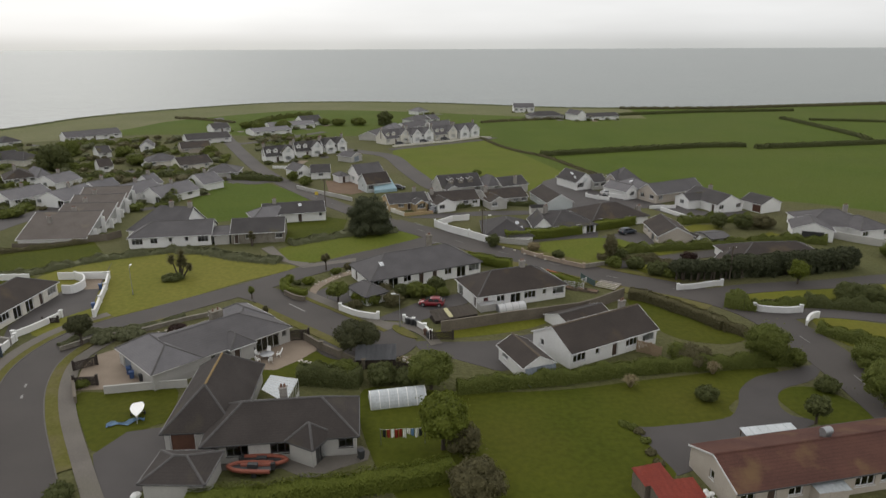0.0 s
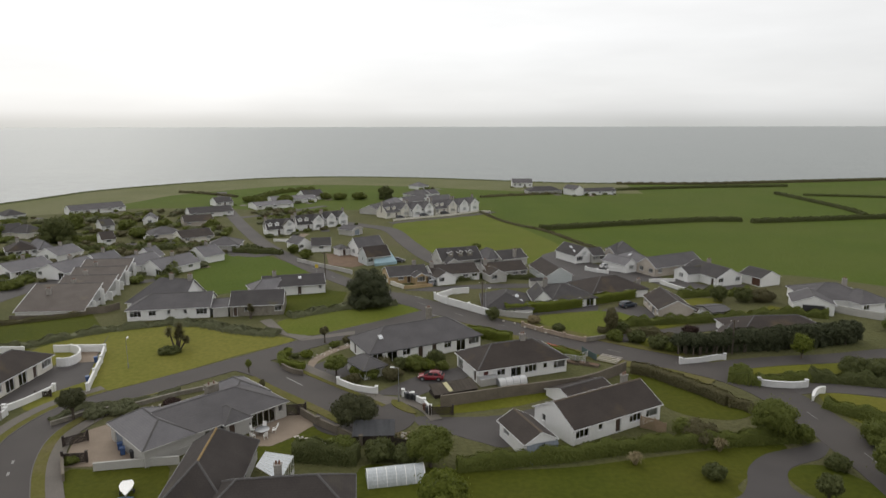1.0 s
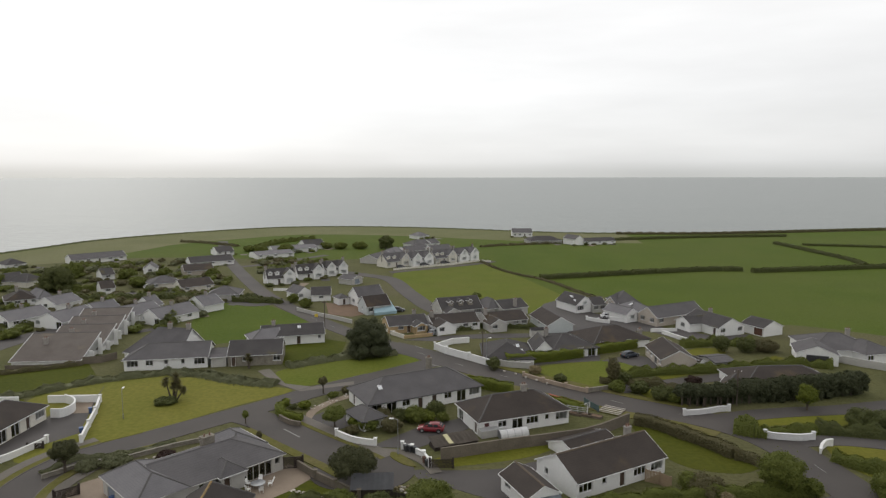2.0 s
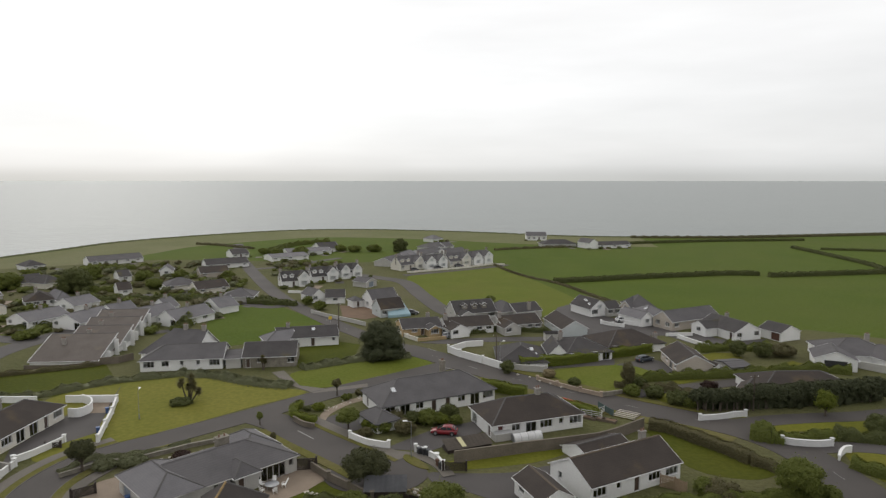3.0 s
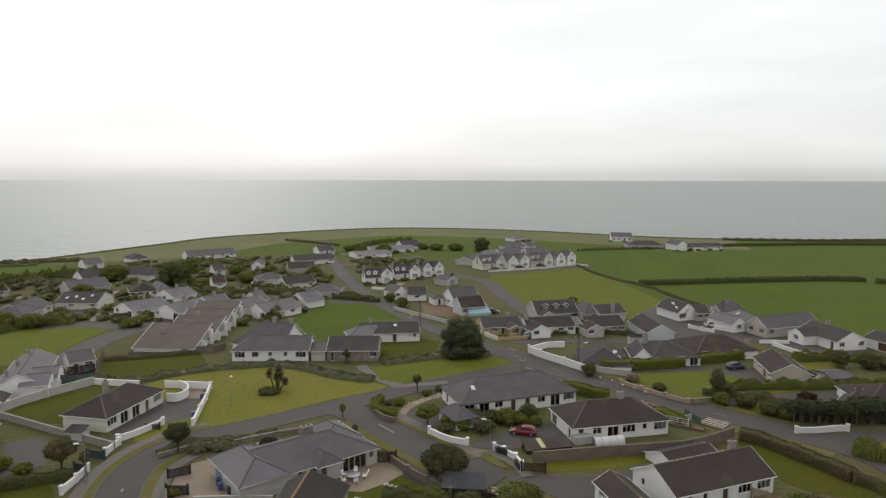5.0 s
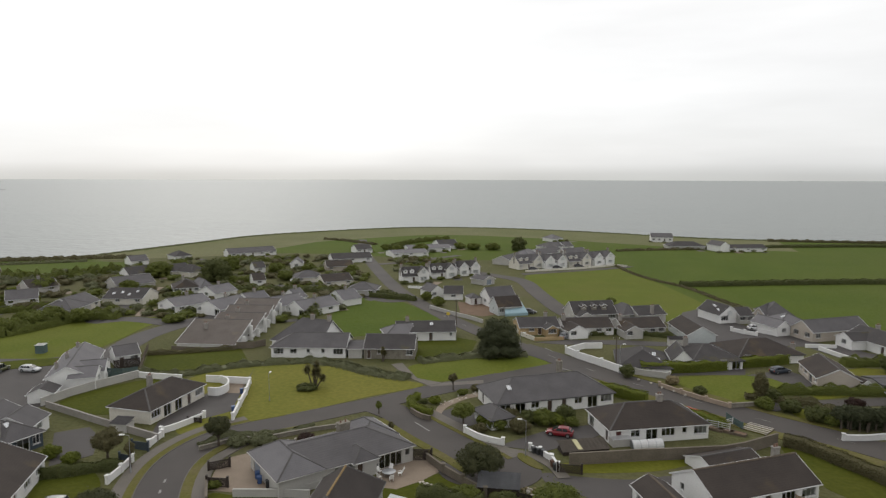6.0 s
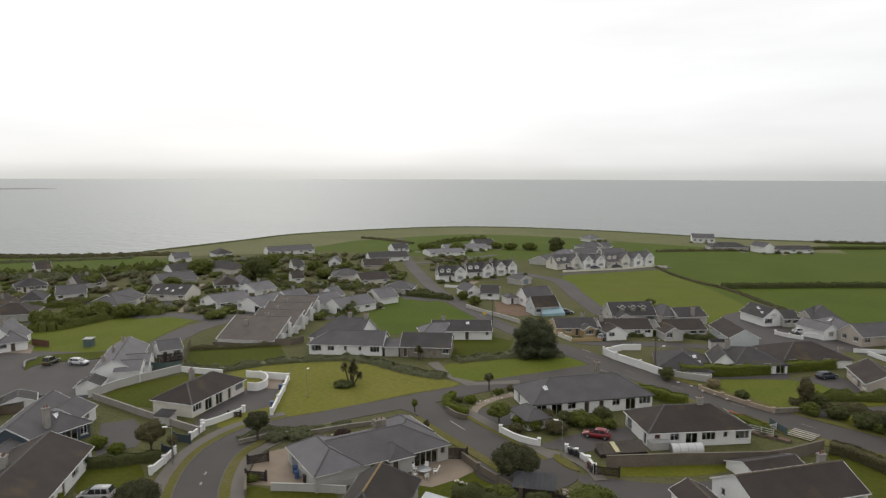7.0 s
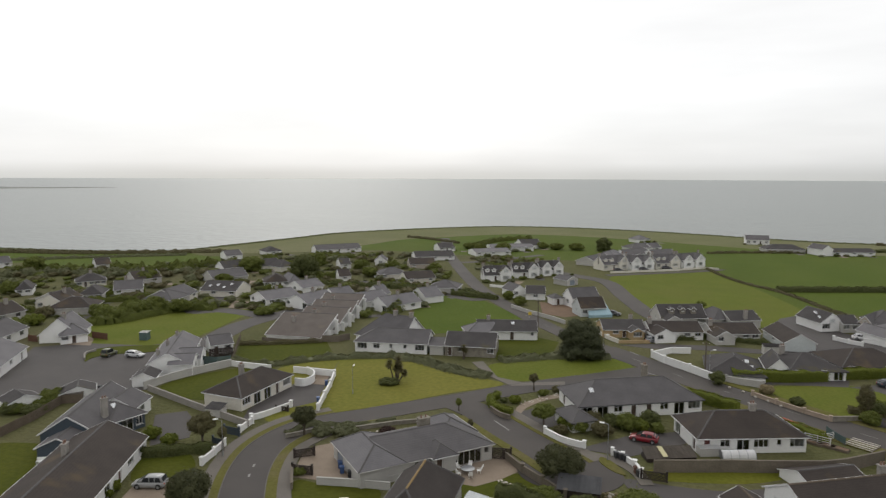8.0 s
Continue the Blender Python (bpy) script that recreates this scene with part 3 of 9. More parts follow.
def skylight(parent, m, L, W, eave, rise, u, v, w=0.75, h=1.0, back=False):
    """A roof window on the front slope, u along it, v up it."""
    ang = math.atan2(rise, W / 2)
    sl = math.hypot(rise, W / 2)
    mm = m @ Matrix.Translation((-L / 2 + u * L, 0, eave)) @ Matrix.Rotation(ang, 4, "X") @ Matrix.Translation((0, v * sl, 0.02))
    bm = bmesh.new()
    for a in ((-w / 2, w / 2, 0, 0.07), (-w / 2, w / 2, h - 0.07, h), (-w / 2, -w / 2 + 0.07, 0.07, h - 0.07), (w / 2 - 0.07, w / 2, 0.07, h - 0.07)):
        box(bm, a[0], a[1], a[2], a[3], 0, 0.09)
    sk = part("skylight", bm, M_TRIM, parent, "", mm)
    bm = bmesh.new()
    box(bm, -w / 2 + 0.07, w / 2 - 0.07, 0.07, h - 0.07, 0.05, 0.07)
    part("pane", bm, M_SKYPANE, sk)


def house(x, y, yaw, L, W, label, roof="gable", chim=(), sky=(), name="bungalow", category="house", group="", chim_mat=None, **kw):
    """A house whose front eave is centred on (x, y) and runs L metres towards yaw; the body lies behind it."""
    th = thing(name, x, y, yaw, label, category, group)
    block(th, Matrix(), L, W, roof=roof, **kw)
    eave = kw.get("eave", 2.35)
    span = L if roof == "front" else W if roof in ("gable", "hipl", "hipr") else min(L, W)
    rise = kw.get("rise") or span / 2 * 0.5
    for c in chim:
        u, v = c[0], c[1]
        hz = c[2] if len(c) > 2 else eave + rise + 0.9
        chimney(th, Matrix(), -L / 2 + u * L, v * W, eave - 0.2, hz, *(c[3:] if len(c) > 3 else ()), material=chim_mat)
    for u, v in sky:
        skylight(th, Matrix(), L, W, eave, rise, u, v)
    return th


def ext(th, x, y, yaw, L, W, chim=(), sky=(), **kw):
    """A further body of the same house, placed in the world."""
    m = th.matrix_basis.inverted() @ pose(x, y, 0, 0, 0, yaw)
    block(th, m, L, W, **kw)
    eave = kw.get("eave", 2.35)
    rise = kw.get("rise") or (L if kw.get("roof") == "front" else min(L, W)) / 4
    for c in chim:
        chimney(th, m, -L / 2 + c[0] * L, c[1] * W, eave - 0.2, c[2] if len(c) > 2 else eave + rise + 0.9)
    for u, v in sky:
        skylight(th, m, L, W, eave, rise, u, v)
    return th


def dormer(th, m, x, y, eave, w=1.5, d=3.0, wall=None, tile=None):
    """A small gabled dormer whose face stands at (x, y) on the front slope."""
    block(th, m @ Matrix.Translation((x, y, 0)), w, d, eave=eave + 1.15, rise=0.55, roof="front", wall=wall, tile=tile, front="n", base=eave - 0.45, oh=0.1)


# ---- land and sea ----
COAST = [(-1757.1, 70.3), (-1054.3, 140.6), (-702.9, 199.1), (-492.0, 234.3), (-398.3, 248.3), (-333.9, 256.5), (-281.1, 262.4), (-240.1, 276.5), (-229.6, 306.9), (-217.9, 351.4), (-206.2, 395.9), (-169.9, 442.8), (-124.2, 481.5), (-77.3, 490.8),
         (-31.6, 485.0), (11.7, 470.9), (46.9, 454.5), (82.0, 440.5), (118.3, 436.9), (158.1, 436.9), (195.6, 446.3), (251.9, 460.4), (317.5, 475.6), (398.3, 492.0), (562.3, 515.4), (820.0, 492.0), (1757.1, 351.4)]


def make_ground():
    edge = curve_pts(COAST, 10)
    rng = random.Random(3)
    bm = bmesh.new()
    rows = []
    for off, z in ((0.0, 0.0), (1.5, -0.8), (4.0, -4.5), (7.0, -8.5), (16.0, -12.0), (30, -16)):
        line = offset_line(edge, off)
        rows.append([bm.verts.new((p.x + rng.uniform(-1, 1) * min(off, 2.0), p.y + rng.uniform(-1, 1) * min(off, 2.0), z + (rng.uniform(-0.6, 0.6) if off else 0))) for p in line])
    for a, b in zip(rows, rows[1:]):
        for i in range(len(a) - 1):
            bm.faces.new((a[i], a[i + 1], b[i + 1], b[i])).material_index = 1
    ends = [bm.verts.new((1500, -1500, 0)), bm.verts.new((-1500, -1500, 0))]
    top = bm.faces.new(rows[0] + ends)
    bmesh.ops.triangulate(bm, faces=[top])
    me = mesh_of(bm, "ground", M_FIELD)
    me.materials.append(M_CLIFF)
    return tagged(new("ground", me), "flat green coastal farmland ending in low sea cliffs", "ground", "", "structure")


make_ground()
bm = bmesh.new()
for i in range(12):
    for j in range(12):
        x0, x1 = -4990 + 9980 * i / 12, -4990 + 9980 * (i + 1) / 12
        y0, y1 = -4990 + 9980 * j / 12, -4990 + 9980 * (j + 1) / 12
        bm.faces.new([bm.verts.new(p) for p in ((x0, y0, -10), (x1, y0, -10), (x1, y1, -10), (x0, y1, -10))])
bmesh.ops.remove_doubles(bm, verts=bm.verts[:], dist=0.01)
tagged(new("water", mesh_of(bm, "water", M_SEA)), "calm grey-green sea reaching a hazy horizon", "sea", "", "structure")

# the village's rough ground, then lawns, roads and drives
shore = curve_pts(COAST[7:19], 6)
# the cliff-top haze is painted into this field's colour
patch("headland_field", [(q.x, q.y) for q in offset_line(shore, -5)] + [(q.x, q.y) for q in reversed(offset_line(shore, -62))], 0.012, M_HAZE_GRASS, "grey-green grazing along the cliffs, paled by painted haze", "field", smooth=False, depth=0.1)
patch("verge_ground", [(-269.4, 222.6), (-222.6, 263.6), (-175.7, 292.9), (-140.6, 313.9), (-70.3, 306.9), (-23.4, 306.9), (14.1, 299.9), (14.1, 271.8), (-4.7, 205.0), (11.7, 189.8), (35.1, 190.9), (42.2, 222.6), (55.1, 210.9), (77.3, 178.1), (98.4, 171.0), (128.9, 138.2), (140.6, 70.3), (105.4, 11.7), (35.1, 0.0), (-70.3, 0.0), (-187.4, 35.1), (-281.1, 117.1)], 0.015, M_ROUGH, "rough dark green grass between the gardens", "grass", depth=0.1)
patch("field_pale", [(-19.8, 263.6), (16.5, 292.8), (23.9, 275.7), (39.7, 213.0), (33.7, 193.5), (12.3, 187.3), (-4.2, 199.5)], 0.03, M_PASTURE, "bright mown green field beside the terrace", "field", depth=0.1)
patch("lawn_green", [(-60.7, 89.8), (-54.6, 94.6), (-48.3, 99.8), (-42.3, 105.8), (-36.2, 112.7), (-28.4, 120.2), (-32.4, 122.9), (-37.5, 124.3), (-45.5, 129.9), (-54.8, 130.3), (-62.3, 129.1), (-67.0, 127.5), (-69.9, 122.8), (-74.5, 112.6)], 0.05, M_PALE, "wide dry yellow-green lawn by the road", depth=0.1)
patch("lawn_green", [(-33.1, 129.0), (-33.0, 134.2), (-19.8, 142.0), (-9.3, 145.6), (-5.5, 140.7), (-5.8, 135.6), (-11.5, 131.3), (-19.7, 126.5), (-28.0, 123.3)], 0.05, M_PASTURE, "mown green at the road junction", depth=0.1)
patch("lawn_garden", [(-9.9, 73.6), (-3.2, 73.5), (4.5, 72.8), (15.0, 73.4), (26.2, 75.9), (43.6, 79.2), (38.0, 73.3), (33.6, 69.3), (33.0, 66.3), (26.1, 61.3), (21.4, 54.1), (16.4, 51.5), (0.7, 51.6), (-4.6, 53.2), (-9.2, 64.8)], 0.04, M_LAWN_DARK, "large plain garden lawn below a hedge", depth=0.1)
patch("lawn_paddock", [(-61.5, 153.3), (-66.6, 170.4), (-72.1, 191.6), (-74.1, 207.8), (-59.5, 205.9), (-38.2, 180.2), (-39.6, 172.2), (-47.6, 158.6)], 0.04, M_FIELD, "small green paddock beside the road", "field", depth=0.1)
patch("lawn_garden", [(18.9, 133.7), (26.2, 138.5), (36.5, 141.1), (40.5, 133.6), (34.8, 125.4), (27.9, 121.4)], 0.04, M_PASTURE, "bright front lawn behind a low wall", depth=0.1)
patch("lawn_garden", [(-1.7, 88.1), (-0.2, 91.7), (10.1, 95.0), (18.4, 99.1), (17.9, 96.0), (11.2, 91.0)], 0.04, M_LAWN, "strip of bright lawn beside a fence", depth=0.1)
patch("lawn_garden", [(30.3, 103.1), (34.4, 103.1), (40.6, 97.8), (44.3, 90.7), (43.8, 87.9), (39.1, 86.2), (32.6, 89.8)], 0.04, M_LAWN_DARK, "side lawn beside a hedge", depth=0.1)
patch("lawn_green", [(-131.9, 116.2), (-142.2, 130.7), (-149.0, 142.8), (-136.5, 155.3), (-114.2, 164.8), (-111.0, 152.2), (-108.0, 130.1), (-109.9, 122.7)], 0.05, M_PASTURE, "open green in the estate", depth=0.1)
patch("lawn_garden", [(-45.0, 72.4), (-40.9, 73.1), (-33.7, 74.4), (-31.6, 67.2), (-32.8, 65.5), (-34.6, 63.8), (-36.7, 60.6), (-39.6, 63.8)], 0.04, M_LAWN_DARK, "front lawn with a small boat on it", depth=0.1)
patch("lawn_garden", [(-89.5, 98.4), (-84.0, 111.7), (-75.7, 116.0), (-73.6, 105.4), (-76.8, 94.5)], 0.04, M_LAWN_DARK, "back lawn inside a white wall", depth=0.1)
patch("lawn_garden", [(-69.6, 73.9), (-64.6, 75.6), (-59.7, 71.4), (-61.2, 68.2), (-65.5, 65.9)], 0.04, M_LAWN_DARK, "front lawn beside a parked car", depth=0.1)
patch("lawn_garden", [(-85.3, 60.8), (-93.5, 67.8), (-88.1, 70.7), (-81.6, 69.8), (-77.4, 61.8), (-77.3, 57.0)], 0.04, M_LAWN_DARK, "plain green back garden lawn", depth=0.1)
patch("lawn_garden", [(-24.0, 78.5), (-19.6, 83.7), (-14.2, 83.5), (-11.7, 79.5), (-19.3, 73.9), (-24.1, 75.2)], 0.04, M_LAWN_DARK, "garden lawn below a patio", depth=0.1)
patch("lawn_garden", [(48.3, 110.0), (51.7, 106.8), (61.6, 109.4), (76.6, 110.4), (79.1, 106.7), (70.5, 101.1), (56.6, 103.5), (48.9, 102.8)], 0.035, M_LAWN, "lawn strip beside a lane", depth=0.1)
patch("lawn_garden", [(57.6, 95.6), (65.5, 93.5), (70.3, 89.7), (60.8, 82.8), (56.4, 87.9)], 0.035, M_LAWN, "lawn inside a low hedge", depth=0.1)

patch("lawn_garden", [(40.4, 71.6), (43.1, 73.8), (46.5, 73.5), (48.8, 70.2), (50.8, 67.3), (50.2, 63.3), (45.0, 62.8), (42.1, 65.4), (40.5, 68.5)], 0.04, M_LAWN_DARK, "lawn between a drive and trees", depth=0.1)

R_ESTATE = [(-16.4, 11.7), (-25.8, 32.8), (-32.8, 43.9), (-40.9, 55.4), (-48.0, 65.8), (-52.5, 74.4), (-54.4, 82.0), (-53.2, 89.3), (-49.2, 94.4), (-45.1, 98.2), (-38.7, 104.5), (-31.6, 111.5), (-24.0, 119.5), (-13.6, 128.6), (-3.5, 137.6), (2.3, 142.9)]
R_CLOSE = [(-35.1, 108.9), (-28.7, 104.7), (-22.3, 98.6), (-15.8, 92.8), (-11.1, 88.3)]
R_MAIN = [(-128.9, 386.6), (-113.6, 342.1), (-98.0, 302.2), (-74.6, 249.5), (-57.4, 214.8), (-39.9, 187.4), (-25.5, 167.5), (-12.9, 153.5), (-2.9, 144.1), (7.3, 133.5), (19.2, 123.7), (30.2, 114.8), (40.1, 108.2), (46.0, 103.4), (49.9, 97.2), (51.9, 88.2), (52.7, 72.6), (51.5, 46.9), (49.2, 0.0), (49.2, -70.3)]
patch("road_green", [(-11.1 + 7.2 * math.cos(i * 0.7854), 86.7 + 5.8 * math.sin(i * 0.7854)) for i in range(8)], 0.088, M_ROAD, "asphalt turning circle of a close", "road", depth=0.1)
ribbon("road_estate", R_ESTATE, -2.4, 3.05, 0.080, M_ROAD, "curving asphalt estate road", 0.1)
ribbon("road_close", R_CLOSE, -3.16, 3.16, 0.084, M_ROAD, "short asphalt cul-de-sac between gardens", 0.1)
ribbon("road_main", R_MAIN[:9], -2.7, 2.7, 0.078, M_ROAD, "straight asphalt road towards the sea", 0.1)
ribbon("road_main", R_MAIN[7:], -3.51, 3.51, 0.074, M_ROAD, "asphalt road past the garden walls", 0.1)
ribbon("road_lane", [(-42.5, 268.2), (-32.3, 260.8), (-20.2, 249.6), (-12.4, 223.4), (-5.0, 199.5), (0.9, 185.9), (2.4, 176.6)], -3.05, 3.05, 0.072, M_ROAD, "asphalt lane beside a field", 0.1)
ribbon("road_lane", [(45.7, 106.0), (52.3, 108.1), (59.6, 109.4), (68.0, 110.4), (78.1, 112.7), (93.5, 115.5)], -2.11, 2.11, 0.070, M_ROAD, "narrow asphalt lane between hedges", 0.1)
ribbon("road_lane", [(53.1, 96.7), (59.5, 97.3), (66.8, 95.6), (75.7, 92.5)], -1.87, 1.87, 0.072, M_DRIVE, "narrow drive to a gate", 0.1)
ribbon("road_lane", [(-21.6, 266.6), (-5.8, 277.5), (16.5, 292.8), (22.6, 300.2)], -2.11, 2.11, 0.070, M_ROAD, "service lane in front of the terrace", 0.1)
ribbon("road_lane", [(-98.3, 228.9), (-74.2, 211.8), (-58.9, 201.0), (-52.6, 205.2)], -2.11, 2.11, 0.070, M_ROAD, "side lane below the paddock hedge", 0.1)
ribbon("road_lane", [(-57.1, 322.4), (-85.9, 283.7), (-99.4, 300.2)], -2.11, 2.11, 0.070, M_ROAD, "side road to the upper houses", 0.1)
patch("road_square", [(-113.5, 80.9), (-126.0, 94.8), (-137.0, 111.7), (-129.0, 118.3), (-113.7, 121.4), (-107.5, 127.4), (-93.3, 110.3), (-90.2, 96.1), (-95.8, 90.8), (-103.4, 83.5)], 0.06, M_DRIVE, "broad asphalt yard of the estate", "road", smooth=False, depth=0.1)
ribbon("road_lane", [(-99.5, 112.5), (-102.4, 129.2), (-105.4, 146.9), (-101.5, 165.9), (-96.9, 170.9)], -3.51, 3.51, 0.064, M_DRIVE, "asphalt lane of the estate", 0.1)
ribbon("road_lane", [(-105.8, 157.9), (-121.0, 160.7), (-128.5, 156.4), (-132.7, 165.4), (-134.9, 179.4)], -2.81, 2.81, 0.068, M_DRIVE, "asphalt lane of the estate", 0.1)
# pavements and verges beside the estate road
ribbon("pavement", R_ESTATE[:8], -5.75, -3.95, 0.14, M_PAVE, "concrete footpath beside the estate road", 0.2, category="pavement")
ribbon("verge", R_ESTATE[3:10], -3.95, -2.55, 0.13, M_VERGE, "narrow worn grass verge with a kerb", 0.2, category="verge")
ribbon("kerb", R_ESTATE[:10], -2.55, -2.4, 0.13, M_KERB, "concrete kerb of the estate road", 0.2, category="kerb")
ribbon("verge", R_ESTATE[:9], 3.22, 4.33, 0.13, M_VERGE, "narrow worn grass verge with a kerb", 0.2, category="verge")
ribbon("kerb", R_ESTATE[:9], 3.05, 3.22, 0.13, M_KERB, "concrete kerb of the estate road", 0.2, category="kerb")
ribbon("pavement", R_ESTATE[:9], 4.33, 6.09, 0.14, M_PAVE, "concrete footpath beside white walls", 0.2, category="pavement")
ribbon("kerb", R_ESTATE[9:14], 3.05, 3.22, 0.11, M_KERB, "concrete kerb of the lawn", 0.2, category="kerb")
ribbon("pavement", R_CLOSE[1:], 3.98, 5.86, 0.14, M_PAVE, "concrete footpath of the close", 0.2, category="pavement")
ribbon("verge", R_CLOSE[1:], 3.16, 3.98, 0.13, M_VERGE, "worn grass verge of the close", 0.2, category="verge")
ribbon("verge", R_CLOSE[1:], -4.69, -3.16, 0.13, M_VERGE, "worn grass verge of the close", 0.2, category="verge")
ribbon("verge", R_MAIN[9:14], -6.44, -3.63, 0.12, M_VERGE, "worn grass verge of the main road", 0.2, category="verge")
ribbon("verge", R_MAIN[9:13], 3.63, 5.39, 0.12, M_VERGE, "worn grass verge with white stones", 0.2, category="verge")
# drives and yards
patch("gravel_bed", [(-23.1, 107.4), (-22.9, 111.0), (-19.8, 116.3), (-17.4, 118.1), (-16.7, 116.9), (-19.4, 114.0), (-21.6, 109.5), (-22.0, 105.7)], 0.075, M_GRAVEL, "pale gravel rockery bed beside a drive", "bed", depth=0.1)
ribbon("pavement", [(-10.1, 93.8), (-5.4, 92.4), (-2.5, 89.6), (-1.0, 86.2)], -0.9, 0.9, 0.145, M_PAVE, "concrete footpath round the close", 0.2, category="pavement")
patch("verge", [(-7.5, 93.1), (-5.6, 91.6), (-3.9, 88.7), (-4.5, 88.3), (-6.0, 89.3), (-7.6, 91.4)], 0.16, M_VERGE, "worn grass verge of the turning circle", "verge", depth=0.2)
patch("drive", [(21.4, 64.4), (23.6, 65.0), (31.8, 66.6), (34.6, 69.3), (36.6, 73.3), (40.1, 76.5), (45.4, 78.4), (50.0, 80.0), (47.0, 75.8), (41.8, 73.3), (39.7, 69.9), (39.9, 67.4), (41.5, 65.4), (30.5, 60.3), (23.8, 56.5), (23.0, 57.4)], 0.055, M_DRIVE, "dark tarmac drive and yard", "drive", depth=0.1)
patch("drive", [(-4.1, 87.2), (1.2, 87.2), (7.7, 87.7), (13.7, 90.2), (18.7, 90.1), (18.0, 86.3), (8.9, 78.7), (4.8, 79.8), (1.1, 82.0), (-2.0, 82.9)], 0.055, M_DRIVE, "dark tarmac drive behind a bungalow", "drive", depth=0.1)
patch("drive", [(-63.6, 87.0), (-60.8, 95.0), (-57.3, 100.3), (-65.3, 124.4), (-63.6, 118.5), (-66.4, 107.8), (-66.4, 93.3)], 0.056, M_DRIVE, "dark tarmac drive beside a bungalow", "drive", smooth=False, depth=0.1)
patch("drive", [(-36.8, 60.1), (-35.1, 64.3), (-30.9, 65.4), (-26.0, 60.6), (-29.1, 54.1), (-30.7, 51.7), (-32.3, 51.7)], 0.055, M_DRIVE, "dark tarmac drive to a house", "drive", smooth=False, depth=0.1)
patch("drive", [(-11.0, 95.1), (-4.7, 102.0), (4.1, 107.4), (4.0, 102.1), (-1.1, 97.1), (-3.9, 94.5), (-7.2, 94.8)], 0.055, M_DRIVE, "dark tarmac drive with a red car", "drive", smooth=False, depth=0.1)
patch("drive", [(-27.3, 102.2), (-23.8, 105.5), (-18.1, 112.4), (-13.2, 105.1), (-17.2, 101.3), (-20.1, 101.9)], 0.055, M_DRIVE, "dark tarmac drive to a house", "drive", smooth=False, depth=0.1)
patch("gravel_yard", [(-46.0, 73.5), (-48.2, 80.2), (-47.8, 83.5), (-42.9, 88.5), (-36.8, 75.8), (-42.4, 73.8)], 0.055, M_GRAVEL, "brown gravel forecourt by a gate", "yard", smooth=False, depth=0.1)
patch("patio", [(-25.2, 78.9), (-26.1, 83.9), (-21.8, 89.3), (-20.7, 88.3), (-17.3, 85.6), (-19.5, 81.7), (-22.1, 78.8)], 0.055, M_GRAVEL, "brown paved patio behind a house", "patio", smooth=False, depth=0.1)
patch("drive", [(-71.1, 75.5), (-79.5, 86.0), (-75.8, 89.2), (-71.5, 86.0), (-67.7, 80.0)], 0.055, M_DRIVE, "dark tarmac drive behind a gate", "drive", smooth=False, depth=0.1)
patch("drive", [(-62.8, 61.7), (-63.8, 64.5), (-59.9, 67.8), (-55.4, 66.1), (-54.1, 62.0), (-60.6, 59.8)], 0.056, M_GRAVEL, "brown forecourt with a parked car", "drive", smooth=False, depth=0.1)
patch("drive", [(33.9, 140.2), (42.8, 145.6), (45.5, 142.0), (45.6, 134.8), (42.4, 132.0), (40.9, 134.8), (38.4, 138.9)], 0.055, M_DRIVE, "tarmac drive with a parked car", "drive", smooth=False, depth=0.1)
patch("drive", [(11.8, 140.3), (27.1, 143.8), (34.9, 144.7), (33.9, 140.2), (21.2, 137.7), (17.2, 134.9)], 0.055, M_DRIVE, "tarmac drive behind a clipped hedge", "drive", smooth=False, depth=0.1)
patch("drive", [(24.7, 176.5), (32.8, 166.9), (53.1, 166.8), (57.4, 158.2), (59.5, 152.9), (60.4, 166.8), (54.5, 176.4), (43.5, 188.7), (36.2, 208.2), (30.7, 201.9)], 0.05, M_DRIVE, "tarmac lane between the houses", "road", smooth=False, depth=0.1)
patch("path", [(-38.2, 132.9), (-36.2, 134.5), (-30.6, 124.7), (-25.1, 122.8), (-17.5, 126.2), (-17.2, 124.1), (-26.7, 120.1), (-33.1, 125.4)], 0.092, M_PAVE, "pale concrete path across the green", "path", smooth=False, depth=0.1)
patch("soil_plot", [(-36.7, 203.8), (-26.9, 202.6), (-20.3, 189.4), (-26.0, 184.3), (-32.9, 187.4)], 0.05, M_SOIL, "bare brown soil of a building plot", "ground", smooth=False, depth=0.1)
patch("gravel_yard", [(-122.8, 164.4), (-127.6, 173.9), (-120.7, 174.3), (-114.8, 167.2), (-117.8, 164.4)], 0.07, M_GRAVEL, "pale gravel forecourt before a house", "yard", smooth=False, depth=0.1)
patch("gravel_yard", [(-133.1, 115.7), (-136.2, 125.1), (-130.4, 122.3), (-126.0, 117.1)], 0.07, M_GRAVEL, "pale gravel forecourt before a house", "yard", smooth=False, depth=0.1)
patch("gravel_yard", [(-63.5, 108.8), (-66.0, 113.6), (-62.8, 115.9), (-61.6, 112.4), (-60.4, 109.2)], 0.07, M_GRAVEL, "pale paved corner inside a wall", "yard", smooth=False, depth=0.1)
patch("verge_bed", [(-116.2, 106.3), (-120.6, 110.8), (-121.6, 116.0), (-115.8, 120.2), (-109.3, 122.9), (-106.6, 120.7), (-108.7, 116.9), (-115.0, 112.8), (-117.0, 109.2)], 0.14, M_LAWN_DARK, "grass bed with a kerb in the yard", "verge", depth=0.2)
ribbon("road_lane", [(29.7, 118.5), (36.8, 123.0), (44.9, 125.3), (54.0, 128.3), (64.5, 131.6)], -1.9, 1.9, 0.073, M_ROAD, "narrow asphalt lane between hedges", 0.1)
